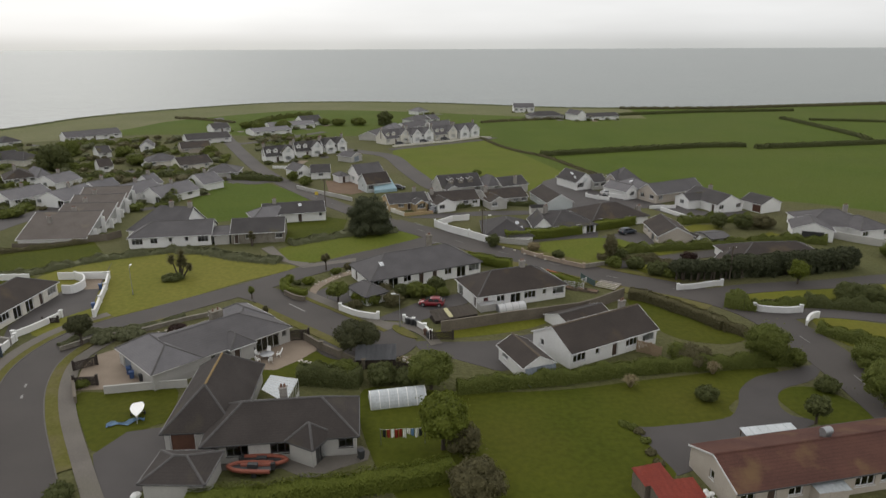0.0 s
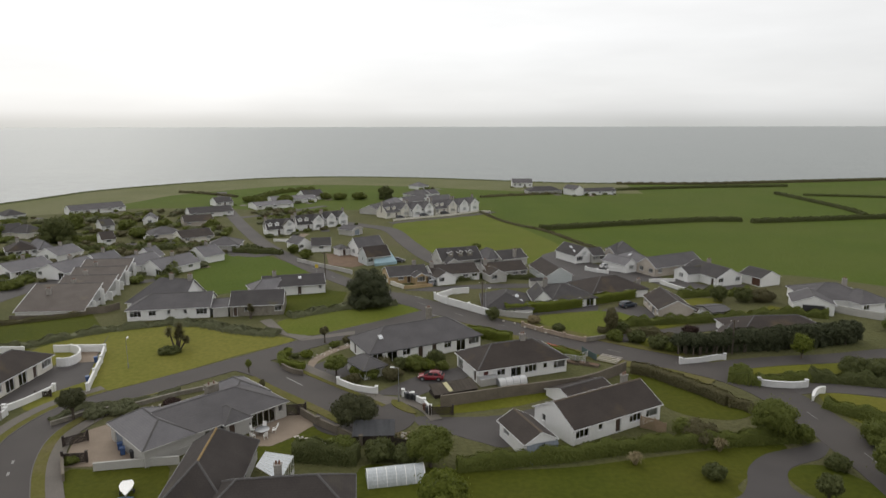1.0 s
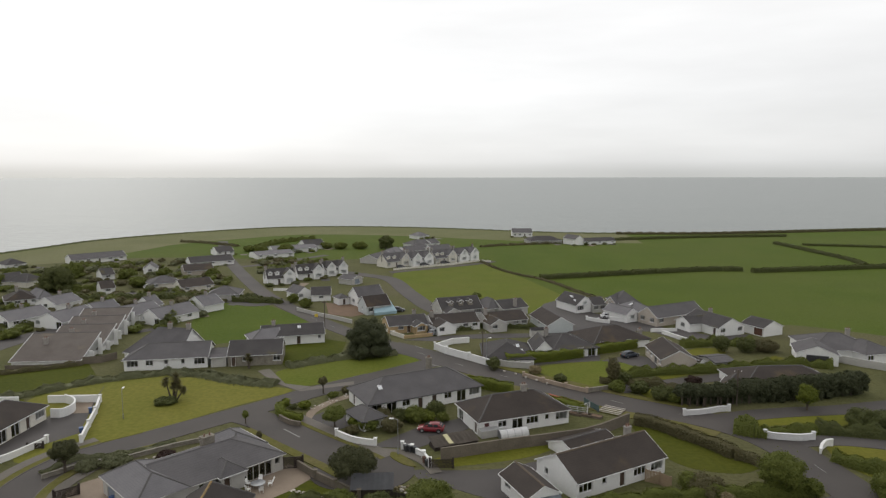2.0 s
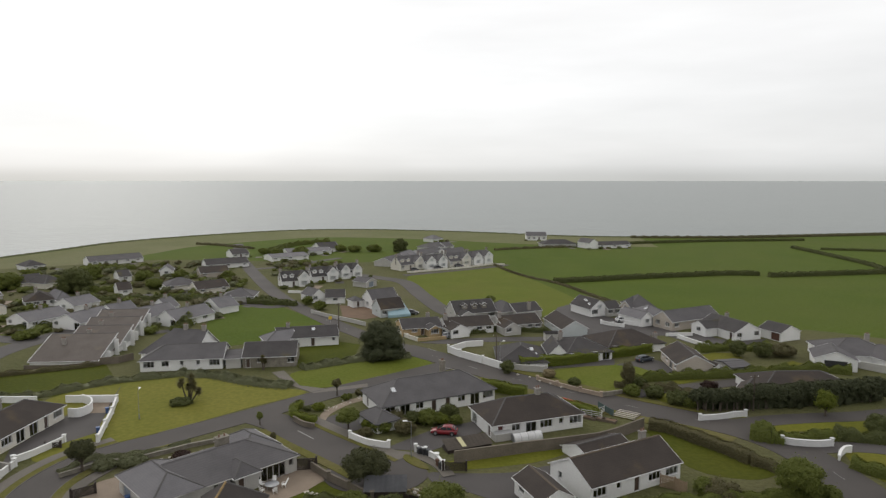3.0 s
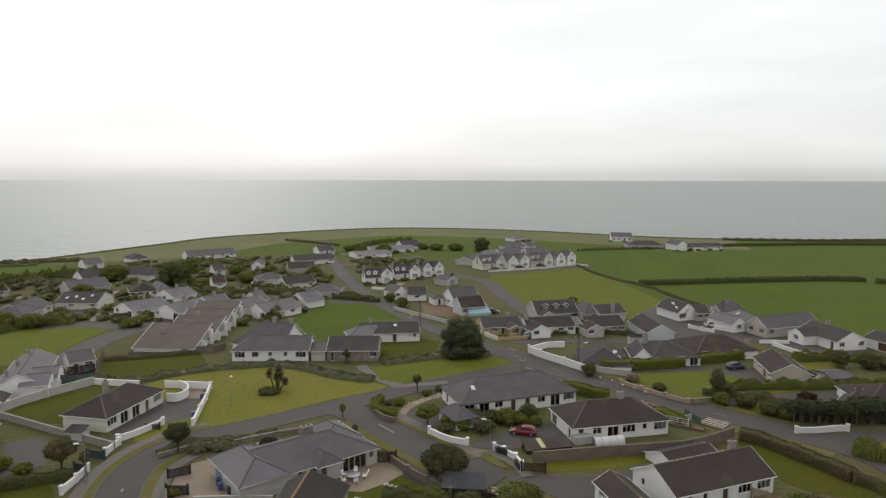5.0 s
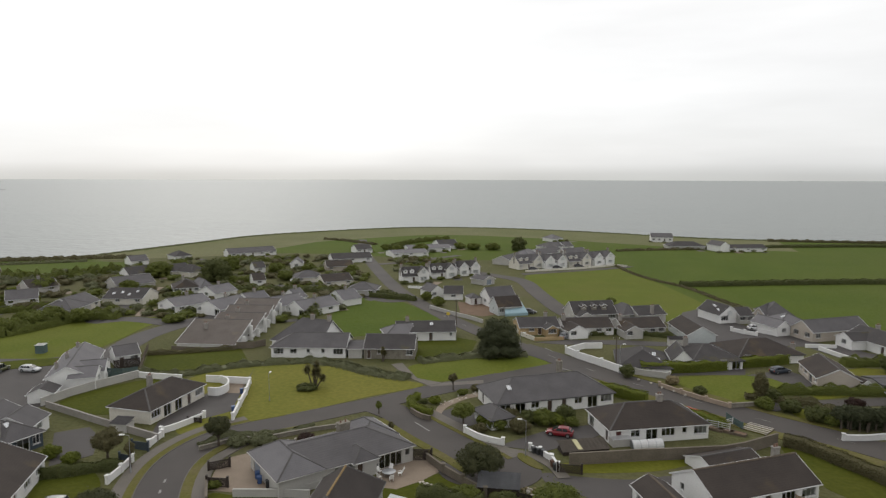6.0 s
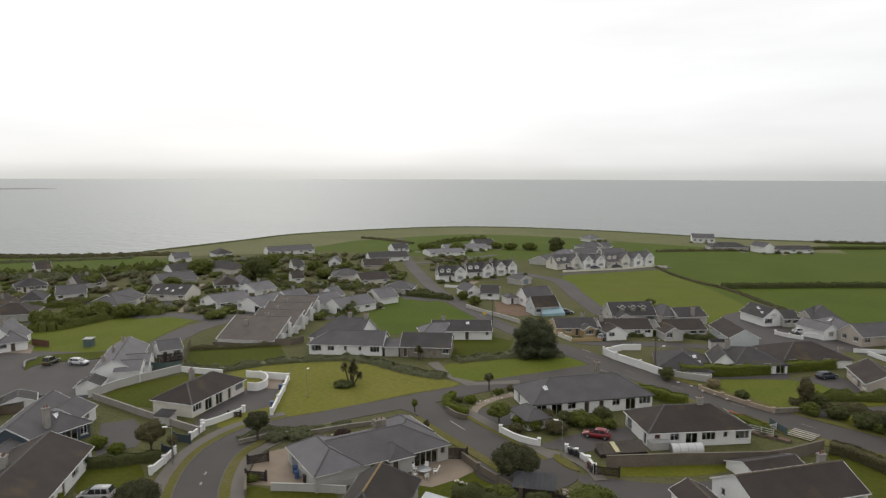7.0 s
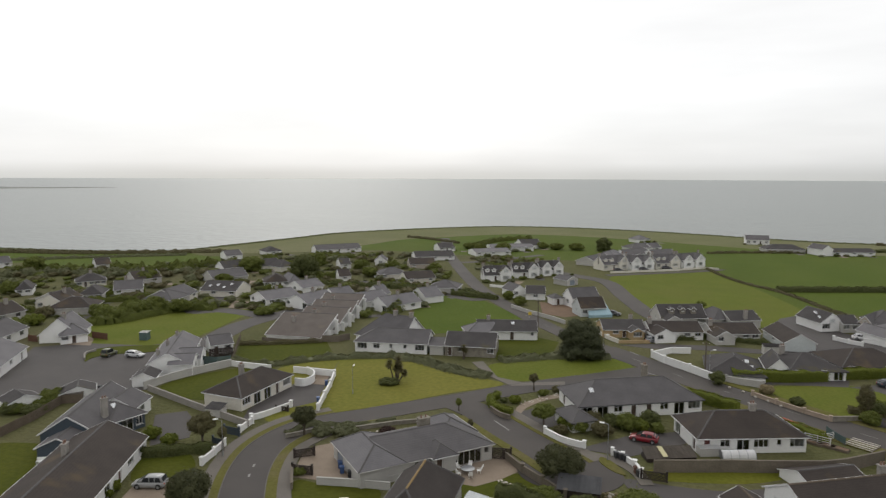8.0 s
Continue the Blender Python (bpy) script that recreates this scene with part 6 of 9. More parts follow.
hedge([(31.1, 104.3), (34.2, 102.4), (37.2, 98.2), (39.6, 95.2), (41.7, 91.2)], 1.6, 1.8, M_LEAF_B, "dull brown-green clipped roadside hedge", uneven=0.06, clipped=True)
hedge([(41.7, 91.2), (43.8, 89.7), (44.9, 85.3)], 1.2, 1.6, M_LEAF_B, "low brownish roadside hedge", uneven=0.2)
hedge([(13.2, 138.8), (21.6, 140.2), (30.6, 143.9)], 2.0, 2.3, M_LEAF_Y, "clipped bright green hedge before a dark roof", uneven=0.06, clipped=True)
hedge([(32.7, 145.9), (38.6, 148.4), (44.6, 151.8)], 1.9, 2.3, M_LEAF_Y, "clipped bright green hedge before a dark roof", uneven=0.06, clipped=True)
hedge([(4.4, 124.1), (8.1, 122.1), (12.7, 119.5)], 1.8, 1.9, M_LEAF_Y, "low bright roadside hedge", uneven=0.06, clipped=True)
hedge([(18.4, 113.4), (21.3, 111.7), (23.7, 108.9)], 1.4, 1.9, M_LEAF_Y, "low bright roadside hedge", uneven=0.06, clipped=True)
hedge([(-54.9, 130.7), (-49.6, 130.7), (-43.4, 127.6), (-37.8, 125.3), (-32.2, 124.1)], 0.75, 3.8, M_LEAF_G, "low tangled scrub at the lawn's edge", uneven=0.5)
hedge([(-86.4, 117.1), (-79.4, 116.0), (-73.3, 121.6), (-66.6, 126.7), (-55.3, 131.6)], 0.75, 3.0, M_LEAF_G, "low tangled scrub behind the lawn", uneven=0.5)
hedge([(-32.7, 135.7), (-27.9, 139.2), (-20.0, 143.8), (-10.6, 146.1)], 0.75, 3.8, M_LEAF_G, "low tangled scrub round the big tree", uneven=0.5)
hedge([(-27.5, 113.1), (-28.3, 110.9), (-27.2, 107.7), (-25.0, 106.1), (-23.3, 105.6)], 1.2, 1.2, M_LEAF_Y, "bright curved hedge at a drive", uneven=0.06, clipped=True)
hedge([(-54.7, 86.1), (-52.0, 91.0), (-46.5, 92.1), (-40.7, 96.7)], 0.5, 1.2, M_LEAF_G, "low planting along a wall", uneven=0.4)
hedge([(-69.6, 72.3), (-66.1, 73.9), (-63.4, 76.0), (-61.1, 76.8)], 1.3, 1.6, M_LEAF_D, "dark garden hedge beside a lawn", uneven=0.15)
row = [Vector((*q, 0)) for q in [(41.8, 112.6), (46.8, 112.6), (52.5, 113.8), (57.9, 114.8), (63.6, 116.0), (69.1, 116.8), (77.5, 119.0)]]
for k in range(36):
    t = k / 35 * (len(row) - 1)
    p = row[min(int(t), len(row) - 2)].lerp(row[min(int(t), len(row) - 2) + 1], t - min(int(t), len(row) - 2))
    tree(p.x + 0.3 * math.sin(k * 2.1), p.y + 0.35 * math.sin(k * 1.3), 4.0 + 0.3 * math.sin(k * 1.9) + (0.5 if k > 18 else 0), 1.45 + 0.15 * math.cos(k * 2.3), M_LEAF_E, "dark evergreen tree with bare pale stems in a row", 0.34 if k < 16 else 0.1, size=0.13, group="evergreen row", skirt=0 if k < 16 else 4)
hedge([(51.0, 114.6), (58.0, 115.8), (64.0, 117.0), (70.0, 118.0), (77.0, 120.0)], 3.7, 2.6, M_LEAF_E, "dark evergreen screen behind the row of trees", uneven=0.06, size=0.13)
hedge([(42.0, 114.2), (46.8, 114.2), (51.0, 114.8)], 3.1, 1.8, M_LEAF_E, "dark evergreen screen behind bare stems", uneven=0.06, size=0.13)
hedge([(45.8, 100.9), (48.3, 99.5), (49.9, 99.1)], 1.6, 2.6, M_LEAF, "mixed leafy hedge along the lane", uneven=0.3)
hedge([(58.8, 100.8), (63.4, 99.9), (68.5, 98.6), (74.6, 97.0)], 1.5, 2.6, M_LEAF_D, "mixed leafy hedge along the lane", uneven=0.3)
hedge([(49.9, 99.7), (53.0, 100.2), (56.4, 100.6), (58.8, 100.8)], 1.1, 2.2, M_LEAF, "low mixed hedge behind an entrance wall", uneven=0.3)
hedge([(55.6, 90.6), (56.9, 88.8), (59.7, 85.8), (63.8, 82.8)], 1.5, 2.1, M_LEAF, "garden hedge at the road corner", uneven=0.2)
hedge([(35.8, 129.0), (41.9, 130.5), (51.7, 132.0), (60.4, 133.5), (73.8, 136.7), (81.0, 134.7)], 1.4, 2.3, M_LEAF, "mixed green garden hedge", uneven=0.3)
hedge([(30.4, 125.4), (35.8, 124.7), (42.5, 122.0), (45.2, 120.4)], 1.1, 1.9, M_LEAF_B, "low garden planting beside the road", uneven=0.4)
hedge([(55.8, 151.8), (64.3, 153.8), (71.0, 152.7), (75.0, 151.4)], 1.5, 2.9, M_LEAF, "mixed hedge behind the gardens", uneven=0.35)
hedge([(1.8, 168.3), (5.7, 168.5), (11.6, 171.7), (23.8, 169.2)], 1.1, 1.4, M_LEAF_D, "low front hedge of the bungalows", uneven=0.2)
hedge([(-173.4, 155.8), (-165.2, 158.7), (-159.1, 163.8), (-155.6, 172.1)], 1.5, 2.3, M_LEAF, "garden hedge in the estate", uneven=0.2)
hedge([(-146.2, 132.7), (-139.4, 137.2), (-137.1, 147.0), (-132.9, 158.2), (-125.1, 161.0)], 1.8, 4.1, M_LEAF, "tall mixed hedge behind the estate green", uneven=0.5)
# named trees and shrubs near the camera
tree(-0.1, 60.9, 6.6, 3.1, M_LEAF_L, "leafy green garden tree beside a washing line", 0.2, size=0.14)
shrub(2.1, 60.4, 3.7, 2.2, M_LEAF_B, "reddish-brown shrub beside a tree")
shrub(2.9, 53.0, 4.2, 3.0, M_LEAF_B, "loose brown-green garden shrub")
tree(-1.6, 73.7, 4.9, 3.1, M_LEAF, "broad leafy green garden tree", 0.15)
shrub(-7.9, 75.6, 2.7, 2.3, M_LEAF_D, "dark rounded evergreen bush")
shrub(-12.7, 76.5, 2.8, 2.1, M_LEAF, "rounded green garden bush")
shrub(-4.7, 75.0, 2.3, 1.9, M_LEAF_D, "dark rounded evergreen bush")
tree(-12.1, 84.3, 4.3, 3.5, M_LEAF_O, "low round dark tree beside the close", 0.25)
tree(-51.6, 86.5, 4.7, 1.95, M_LEAF_O, "small round street tree with a leaning trunk", 0.36)
tree(-53.2, 62.3, 4.7, 3.0, M_LEAF_O, "round dark garden tree", 0.2)
tree(-64.0, 78.4, 4.9, 2.3, M_LEAF_B, "small brown-green garden tree", 0.35)
tree(-59.6, 77.3, 4.0, 0.8, M_LEAF_B, "thin brownish street sapling", 0.5)
tree(-32.2, 104.2, 2.3, 0.6, M_LEAF, "small sapling on the verge", 0.4)
tree(-22.2, 118.9, 3.3, 0.95, M_LEAF_B, "small round garden tree", 0.5)
tree(-17.5, 102.8, 3.4, 2.1, M_LEAF, "spreading green garden tree", 0.35)
tree(-27.5, 95.0, 2.6, 0.55, M_LEAF_B, "small sapling beside a footpath", 0.4)
shrub(-24.0, 111.2, 1.5, 1.2, M_LEAF_Y, "round bright yellow-green shrub")
shrub(-26.0, 111.1, 1.0, 0.8, M_LEAF_D, "dark shrub inside a curved hedge")
shrub(-20.0, 117.0, 1.2, 1.1, M_LEAF, "low green rockery shrub")
shrub(-18.1, 119.6, 1.3, 1.1, M_LEAF_B, "low green rockery shrub")
for q, hh, r, mm in (((-11.9, 102.1), 2.1, 1.9, M_LEAF), ((-14.0, 103.2), 1.9, 1.6, M_LEAF_L), ((-8.3, 101.0), 2.6, 1.9, M_LEAF_B), ((-4.7, 105.1), 2.8, 2.0, M_LEAF), ((-7.2, 105.6), 2.3, 1.8, M_LEAF_D),
                     ((-1.3, 108.3), 2.6, 1.8, M_LEAF_D), ((-2.6, 105.5), 1.9, 1.5, M_LEAF_L), ((-10.1, 106.5), 2.1, 1.6, M_LEAF_B), ((-14.3, 100.0), 1.6, 1.4, M_LEAF_B), ((-0.2, 105.3), 1.8, 1.2, M_LEAF)):
    shrub(*q, hh, r, mm, "overgrown leafy front-garden shrub", group="shrubs of the overgrown garden")
shrub(33.2, 80.0, 2.9, 2.5, M_LEAF_B, "brown-green bush at a hedge's end")
shrub(31.6, 81.6, 2.5, 1.7, M_LEAF, "green bush beside a bungalow")
tree(43.0, 80.6, 5.6, 3.2, M_LEAF, "broad green roadside tree", 0.12)
shrub(46.6, 79.8, 2.6, 1.6, M_LEAF, "leafy green roadside bush")
tuft(23.2, 74.1, 2.0, 1.3, M_PLUME, "pale dry pampas grass on the lawn")
tuft(34.8, 77.4, 2.1, 1.3, M_PLUME, "pale dry pampas grass by the hedge")
shrub(31.5, 70.9, 1.9, 1.5, M_LEAF_D, "dark rounded shrub on the lawn")
tree(41.8, 65.6, 3.5, 1.5, M_LEAF_D, "clipped ball-shaped dark tree", 0.25)
tree(51.6, 68.8, 6.0, 3.3, M_LEAF, "large dark garden tree", 0.15)
tree(57.2, 71.6, 6.4, 3.8, M_LEAF_D, "large dark garden tree", 0.15)
shrub(47.2, 73.0, 1.8, 1.7, M_LEAF_D, "dark bush beside the drive")
shrub(56.2, 79.1, 3.5, 3.0, M_LEAF, "leafy bush at the roadside")
shrub(-36.6, 53.3, 1.2, 1.6, M_LEAF_D, "low dark shrub on the verge")
tree(-16.6, 144.9, 8.7, 5.2, M_LEAF_E, "big dark spreading cypress tree", 0.02, size=0.14, skirt=14)
tree(62.5, 110.4, 4.6, 1.9, M_LEAF_L, "bright young green tree", 0.2)
shrub(10.4, 133.7, 3.0, 1.6, M_LEAF_D, "rounded dark shrub beside a wall")
shrub(22.8, 126.2, 1.6, 1.5, M_LEAF_D, "round dark shrub behind a wall")
shrub(18.5, 131.0, 1.9, 1.5, M_PLUME, "pale flowering shrub behind a wall")
tree(32.5, 123.7, 5.9, 1.5, M_LEAF_B, "slim dark garden tree", 0.1)
shrub(34.8, 125.4, 2.3, 1.8, M_LEAF_D, "dark rounded garden shrub")
for q, hh, r, mm in (((36.4, 119.4), 2.3, 2.1, M_LEAF_D), ((39.4, 115.7), 2.6, 2.3, M_LEAF_D), ((32.4, 120.4), 2.3, 1.9, M_LEAF), ((48.0, 123.7), 1.9, 1.8, M_LEAF_R), ((49.0, 103.3), 1.6, 1.8, M_LEAF),
                     ((41.1, 114.0), 2.0, 1.4, M_LEAF), ((66.9, 102.3), 3.5, 2.8, M_LEAF_D), ((69.7, 101.1), 3.7, 2.8, M_LEAF_D), ((63.1, 147.4), 4.4, 2.0, M_LEAF_D), ((68.5, 147.2), 3.6, 2.3, M_LEAF_D),
                     ((73.3, 147.7), 3.0, 3.0, M_LEAF_B), ((91.5, 140.1), 2.1, 1.9, M_LEAF), ((88.8, 125.3), 3.5, 2.8, M_LEAF)):
    shrub(*q, hh, r, mm, "leafy garden shrub near the lane", group="shrubs along the lane")
cabbage_palm(-48.5, 115.5, [(-1.4, 0.2, 3.5, 1.15), (0.3, 0.5, 4.2, 1.35), (1.0, -0.2, 3.0, 1.2), (0.0, 0.0, 2.8, 0.95), (1.7, 0.3, 1.9, 0.95)], "cabbage palm with several heads on the lawn")
shrub(-49.2, 113.8, 1.1, 2.2, M_LEAF_D, "low dark shrub under the palm")
cabbage_palm(-40.7, 134.8, [(0.0, 0.0, 2.6, 1.0), (0.5, 0.2, 2.0, 0.7)], "cabbage palm before a stone building")
shrub(-39.8, 91.2, 1.1, 1.5, M_LEAF_R, "dark red garden shrub")
shrub(-46.0, 89.1, 1.4, 2.3, M_LEAF_G, "low grey-green rockery shrub")
shrub(-49.1, 87.6, 1.3, 1.9, M_LEAF_G, "low grey-green rockery shrub")
for q, hh, r, mm in (((-73.0, 78.2), 1.9, 1.5, M_LEAF_L), ((-69.0, 77.3), 1.6, 1.4, M_LEAF_L), ((-101.3, 85.1), 2.3, 2.6, M_LEAF), ((-102.8, 78.8), 1.9, 1.9, M_LEAF_D), ((-45.3, 74.6), 0.9, 1.1, M_LEAF), ((-95.4, 100.7), 1.5, 1.5, M_LEAF)):
    shrub(*q, hh, r, mm, "rounded garden shrub in the estate", group="shrubs of the near gardens")

# trees and shrubs among the far houses; lighter leaf colours imitate distance haze
rs = np.random.default_rng(11)
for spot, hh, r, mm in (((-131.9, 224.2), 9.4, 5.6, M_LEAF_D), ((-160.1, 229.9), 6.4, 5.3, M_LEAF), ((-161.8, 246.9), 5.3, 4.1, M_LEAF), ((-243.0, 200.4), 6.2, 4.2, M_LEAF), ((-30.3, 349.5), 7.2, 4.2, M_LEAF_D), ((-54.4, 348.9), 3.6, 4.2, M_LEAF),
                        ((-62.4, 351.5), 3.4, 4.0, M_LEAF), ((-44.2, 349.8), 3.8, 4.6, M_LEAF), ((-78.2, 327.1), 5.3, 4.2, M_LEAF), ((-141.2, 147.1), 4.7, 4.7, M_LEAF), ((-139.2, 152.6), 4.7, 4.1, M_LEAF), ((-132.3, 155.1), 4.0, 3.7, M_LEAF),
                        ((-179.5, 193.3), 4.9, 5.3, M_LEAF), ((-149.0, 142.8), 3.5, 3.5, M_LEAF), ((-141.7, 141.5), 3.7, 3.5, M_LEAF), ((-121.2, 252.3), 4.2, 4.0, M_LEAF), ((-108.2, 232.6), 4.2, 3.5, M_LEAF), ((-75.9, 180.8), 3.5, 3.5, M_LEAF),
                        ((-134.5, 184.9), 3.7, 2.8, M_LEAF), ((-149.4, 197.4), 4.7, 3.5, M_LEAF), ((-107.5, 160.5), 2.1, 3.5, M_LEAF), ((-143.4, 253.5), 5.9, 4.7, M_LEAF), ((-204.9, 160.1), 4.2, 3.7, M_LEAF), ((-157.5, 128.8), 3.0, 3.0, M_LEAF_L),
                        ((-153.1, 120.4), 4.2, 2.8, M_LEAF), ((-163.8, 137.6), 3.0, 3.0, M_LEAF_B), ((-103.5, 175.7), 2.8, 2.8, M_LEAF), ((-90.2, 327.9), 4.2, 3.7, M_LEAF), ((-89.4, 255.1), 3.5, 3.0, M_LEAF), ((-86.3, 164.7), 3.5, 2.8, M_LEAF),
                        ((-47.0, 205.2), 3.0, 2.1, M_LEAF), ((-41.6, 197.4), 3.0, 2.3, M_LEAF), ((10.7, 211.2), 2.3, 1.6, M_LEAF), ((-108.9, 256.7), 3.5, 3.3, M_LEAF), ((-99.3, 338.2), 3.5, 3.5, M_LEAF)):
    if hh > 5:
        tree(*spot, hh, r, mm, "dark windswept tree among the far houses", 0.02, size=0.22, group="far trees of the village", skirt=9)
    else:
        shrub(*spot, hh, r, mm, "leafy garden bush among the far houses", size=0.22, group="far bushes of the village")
# smaller bushes between the western gardens, kept clear of roofs and roads
taken = [(o.location.x, o.location.y) for o in scene.objects if o.parent is None and o.get("category") in ("house", "garage")]
roads = [(p.x, p.y) for r in (R_MAIN, R_ESTATE) for p in curve_pts(r, 8)]
scrub = [[], [], []]
for k in range(2600):
    x, y = rs.uniform(-252, -23), rs.uniform(164, 302)
    if sum(len(b) for b in scrub) >= 2400 or y > 306 - max(0, -x - 117) * 0.75 or (x > -77 and 152 < y < 213) or (x > -58 and y > 200):
        continue
    if any((x - a) ** 2 + (y - 5 - b) ** 2 < 72 for a, b in taken) or any((x - a) ** 2 + (y - b) ** 2 < 50 for a, b in roads):
        continue
    if sum((a[1] > y) != (b[1] > y) and x < (b[0] - a[0]) * (y - a[1]) / (b[1] - a[1]) + a[0] for a, b in zip(FAR_PADDOCK, FAR_PADDOCK[1:] + FAR_PADDOCK[:1])) % 2:
        continue
    hh = rs.uniform(0.8, 2.6)
    for a, b, c, d, e, f in blob_set(rs, hh * rs.uniform(0.8, 1.5), hh * 0.45, hh, 2):
        scrub[k % 3].append((x + a, y + b, max(c, f * 0.55), d, e, f))
# haze between the far gardens is put into the first two leaf colours
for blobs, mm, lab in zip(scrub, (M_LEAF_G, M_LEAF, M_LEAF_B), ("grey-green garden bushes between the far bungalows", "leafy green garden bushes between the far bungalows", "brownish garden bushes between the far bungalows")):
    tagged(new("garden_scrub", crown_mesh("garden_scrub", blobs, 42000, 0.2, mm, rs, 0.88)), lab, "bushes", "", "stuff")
# planting, low walls and drives close round the houses of the estate and beyond
for o in [o for o in scene.objects if o.parent is None and o.get("group") in ("bungalows of the west estate", "far houses of the village", "white houses of the estate", "row of white gabled houses")]:
    ex, ey = o.matrix_basis.col[0].xy, o.matrix_basis.col[1].xy
    far = o.location.y > 260
    for u in (rs.uniform(-7, -4), rs.uniform(-3, 3), rs.uniform(4, 8)):
        c = o.location.xy + ex * u - ey * rs.uniform(1.2, 3.0)
        hh = rs.uniform(0.7, 1.5)
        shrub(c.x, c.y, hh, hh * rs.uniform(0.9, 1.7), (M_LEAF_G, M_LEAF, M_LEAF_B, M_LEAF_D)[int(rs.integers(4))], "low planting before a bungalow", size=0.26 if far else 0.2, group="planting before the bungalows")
    a, b = o.location.xy + ex * rs.uniform(5, 9) - ey * 1.0, o.location.xy + ex * rs.uniform(3, 8) - ey * rs.uniform(5, 8)
    ribbon("drive", [(a.x, a.y), ((a + b).x / 2, (a + b).y / 2), (b.x, b.y)], -1.6, 1.6, 0.045, (M_PAVE, M_DRIVE, M_GRAVEL)[int(rs.integers(3))], "short drive beside a bungalow", 0.1, category="drive")
hedge([(-93.5, 129.0), (-84.7, 133.1), (-76.7, 137.6)], 0.8, 1.6, M_LEAF_B, "low brown hedge before the stepped terrace", uneven=0.25)
# the bank along the cliff edge
edge = [(p.x, p.y) for p in offset_line(curve_pts(COAST[5:25], 4), -2.5)]
hedge(edge, 0.4, 2.4, M_LEAF_G, "low grey-green bank along the cliff edge", size=0.3, uneven=0.3, smooth=0, dens=0.6)


# ---- garden walls, fences, gates ----
def fence(pts, h, material, label, board=0.15, gap=0.02, name="fence", rail=True, smooth=0):
    """A board fence: posts, rails and single boards along a line."""
    line = curve_pts(pts, smooth) if smooth else [Vector((*q, 0)) for q in pts]
    th = thing(name, line[0].x, line[0].y, 0, label, "fence")
    bb = bmesh.new()
    box(bb, -board / 2, board / 2, -0.012, 0.012, 0.05, h)
    me = mesh_of(bb, "board", material)
    pb = bmesh.new()
    box(pb, -0.06, 0.06, -0.06, 0.06, 0, h + 0.08)
    pm = mesh_of(pb, "post", material)
    for a, b in zip(line, line[1:]):
        d = b - a
        yaw = math.atan2(d.y, d.x)
        n = max(1, int(d.length / (board + gap)))
        o = a - line[0]
        for i in range(n):
            c = o + d * ((i + 0.5) / n)
            under(new("board", me), th, Matrix.Translation(c) @ Matrix.Rotation(yaw, 4, "Z"))
        for i in range(max(2, int(d.length / 2.4) + 1)):
            c = o + d * (i / max(1, int(d.length / 2.4)))
            under(new("post", pm), th, Matrix.Translation(c + Vector((-d.y, d.x, 0)).normalized() * 0.07) @ Matrix.Rotation(yaw, 4, "Z"))
        for z in (0.3, h - 0.25):
            rb = bmesh.new()
            box(rb, 0, d.length, 0.013, 0.05, z, z + 0.09)
            part("rail", rb, material, th, "", Matrix.Translation(o) @ Matrix.Rotation(yaw, 4, "Z"))
    return th


def gate(x, y, yaw, w, h, material, label, name="gate"):
    th = thing(name, x, y, yaw, label, "gate")
    bm = bmesh.new()
    lattice(bm, [0, 0.08, w - 0.08, w], [0.08, 0.18, h - 0.1, h], lambda i, j: i in (0, 2) or j in (0, 2), -0.03, 0.03)
    part("gate_frame", bm, material, th)
    bb = bmesh.new()
    box(bb, -0.055, 0.055, -0.012, 0.012, 0.15, h - 0.06)
    me = mesh_of(bb, "board", material)
    n = int((w - 0.16) / 0.13)
    for i in range(n):
        under(new("board", me), th, Matrix.Translation((0.08 + (w - 0.16) * (i + 0.5) / n, 0.0, 0)))
    for k in (-0.12, w + 0.12):
        bm = bmesh.new()
        box(bm, k - 0.12, k + 0.12, -0.12, 0.12, 0, h + 0.2)
        box(bm, k - 0.15, k + 0.15, -0.15, 0.15, h + 0.2, h + 0.27)
        part("gate_post", bm, material, th)
    return th


M_WOOD = mat("weathered_boards", (0.10, 0.078, 0.055), (0.145, 0.115, 0.085), 0.8, 8.0, 0.9, 0.4)
M_WOOD_T = mat("tan_boards", (0.21, 0.15, 0.095), (0.27, 0.20, 0.13), 0.8, 8.0, 0.88, 0.3)
M_WOOD_R = mat("red_brown_boards", (0.095, 0.045, 0.028), (0.13, 0.065, 0.04), 0.8, 8.0, 0.85, 0.4)
M_WOOD_D = mat("dark_stained_boards", (0.022, 0.015, 0.012), (0.034, 0.023, 0.018), 0.8, 8.0, 0.7, 0.3)
M_TEAL = mat("teal_painted_boards", (0.06, 0.095, 0.095), (0.08, 0.12, 0.118), 0.8, 8.0, 0.8, 0.3)
M_GALV = mat("galvanised_steel", (0.30, 0.31, 0.32), (0.38, 0.39, 0.40), 1.5, 8.0, 0.45, 0.05, metal=0.7)
M_RUBBER = mat("black_rubber", (0.018, 0.018, 0.018), (0.028, 0.028, 0.028), 2.0, 12.0, 0.85, 0.1)
M_PLASTIC_W = mat("white_plastic", (0.72, 0.72, 0.70), (0.78, 0.78, 0.76), 1.5, 8.0, 0.45, 0.03)
M_BLUE = mat("blue_tarpaulin", (0.16, 0.28, 0.44), (0.24, 0.38, 0.54), 1.2, 6.0, 0.6, 0.5)
M_CYAN = mat("turquoise_sheeting", (0.24, 0.36, 0.41), (0.30, 0.43, 0.48), 0.6, 4.0, 0.6, 0.3)
M_BIN_BLUE = mat("blue_plastic", (0.03, 0.07, 0.18), (0.045, 0.09, 0.22), 1.5, 8.0, 0.5, 0.05)
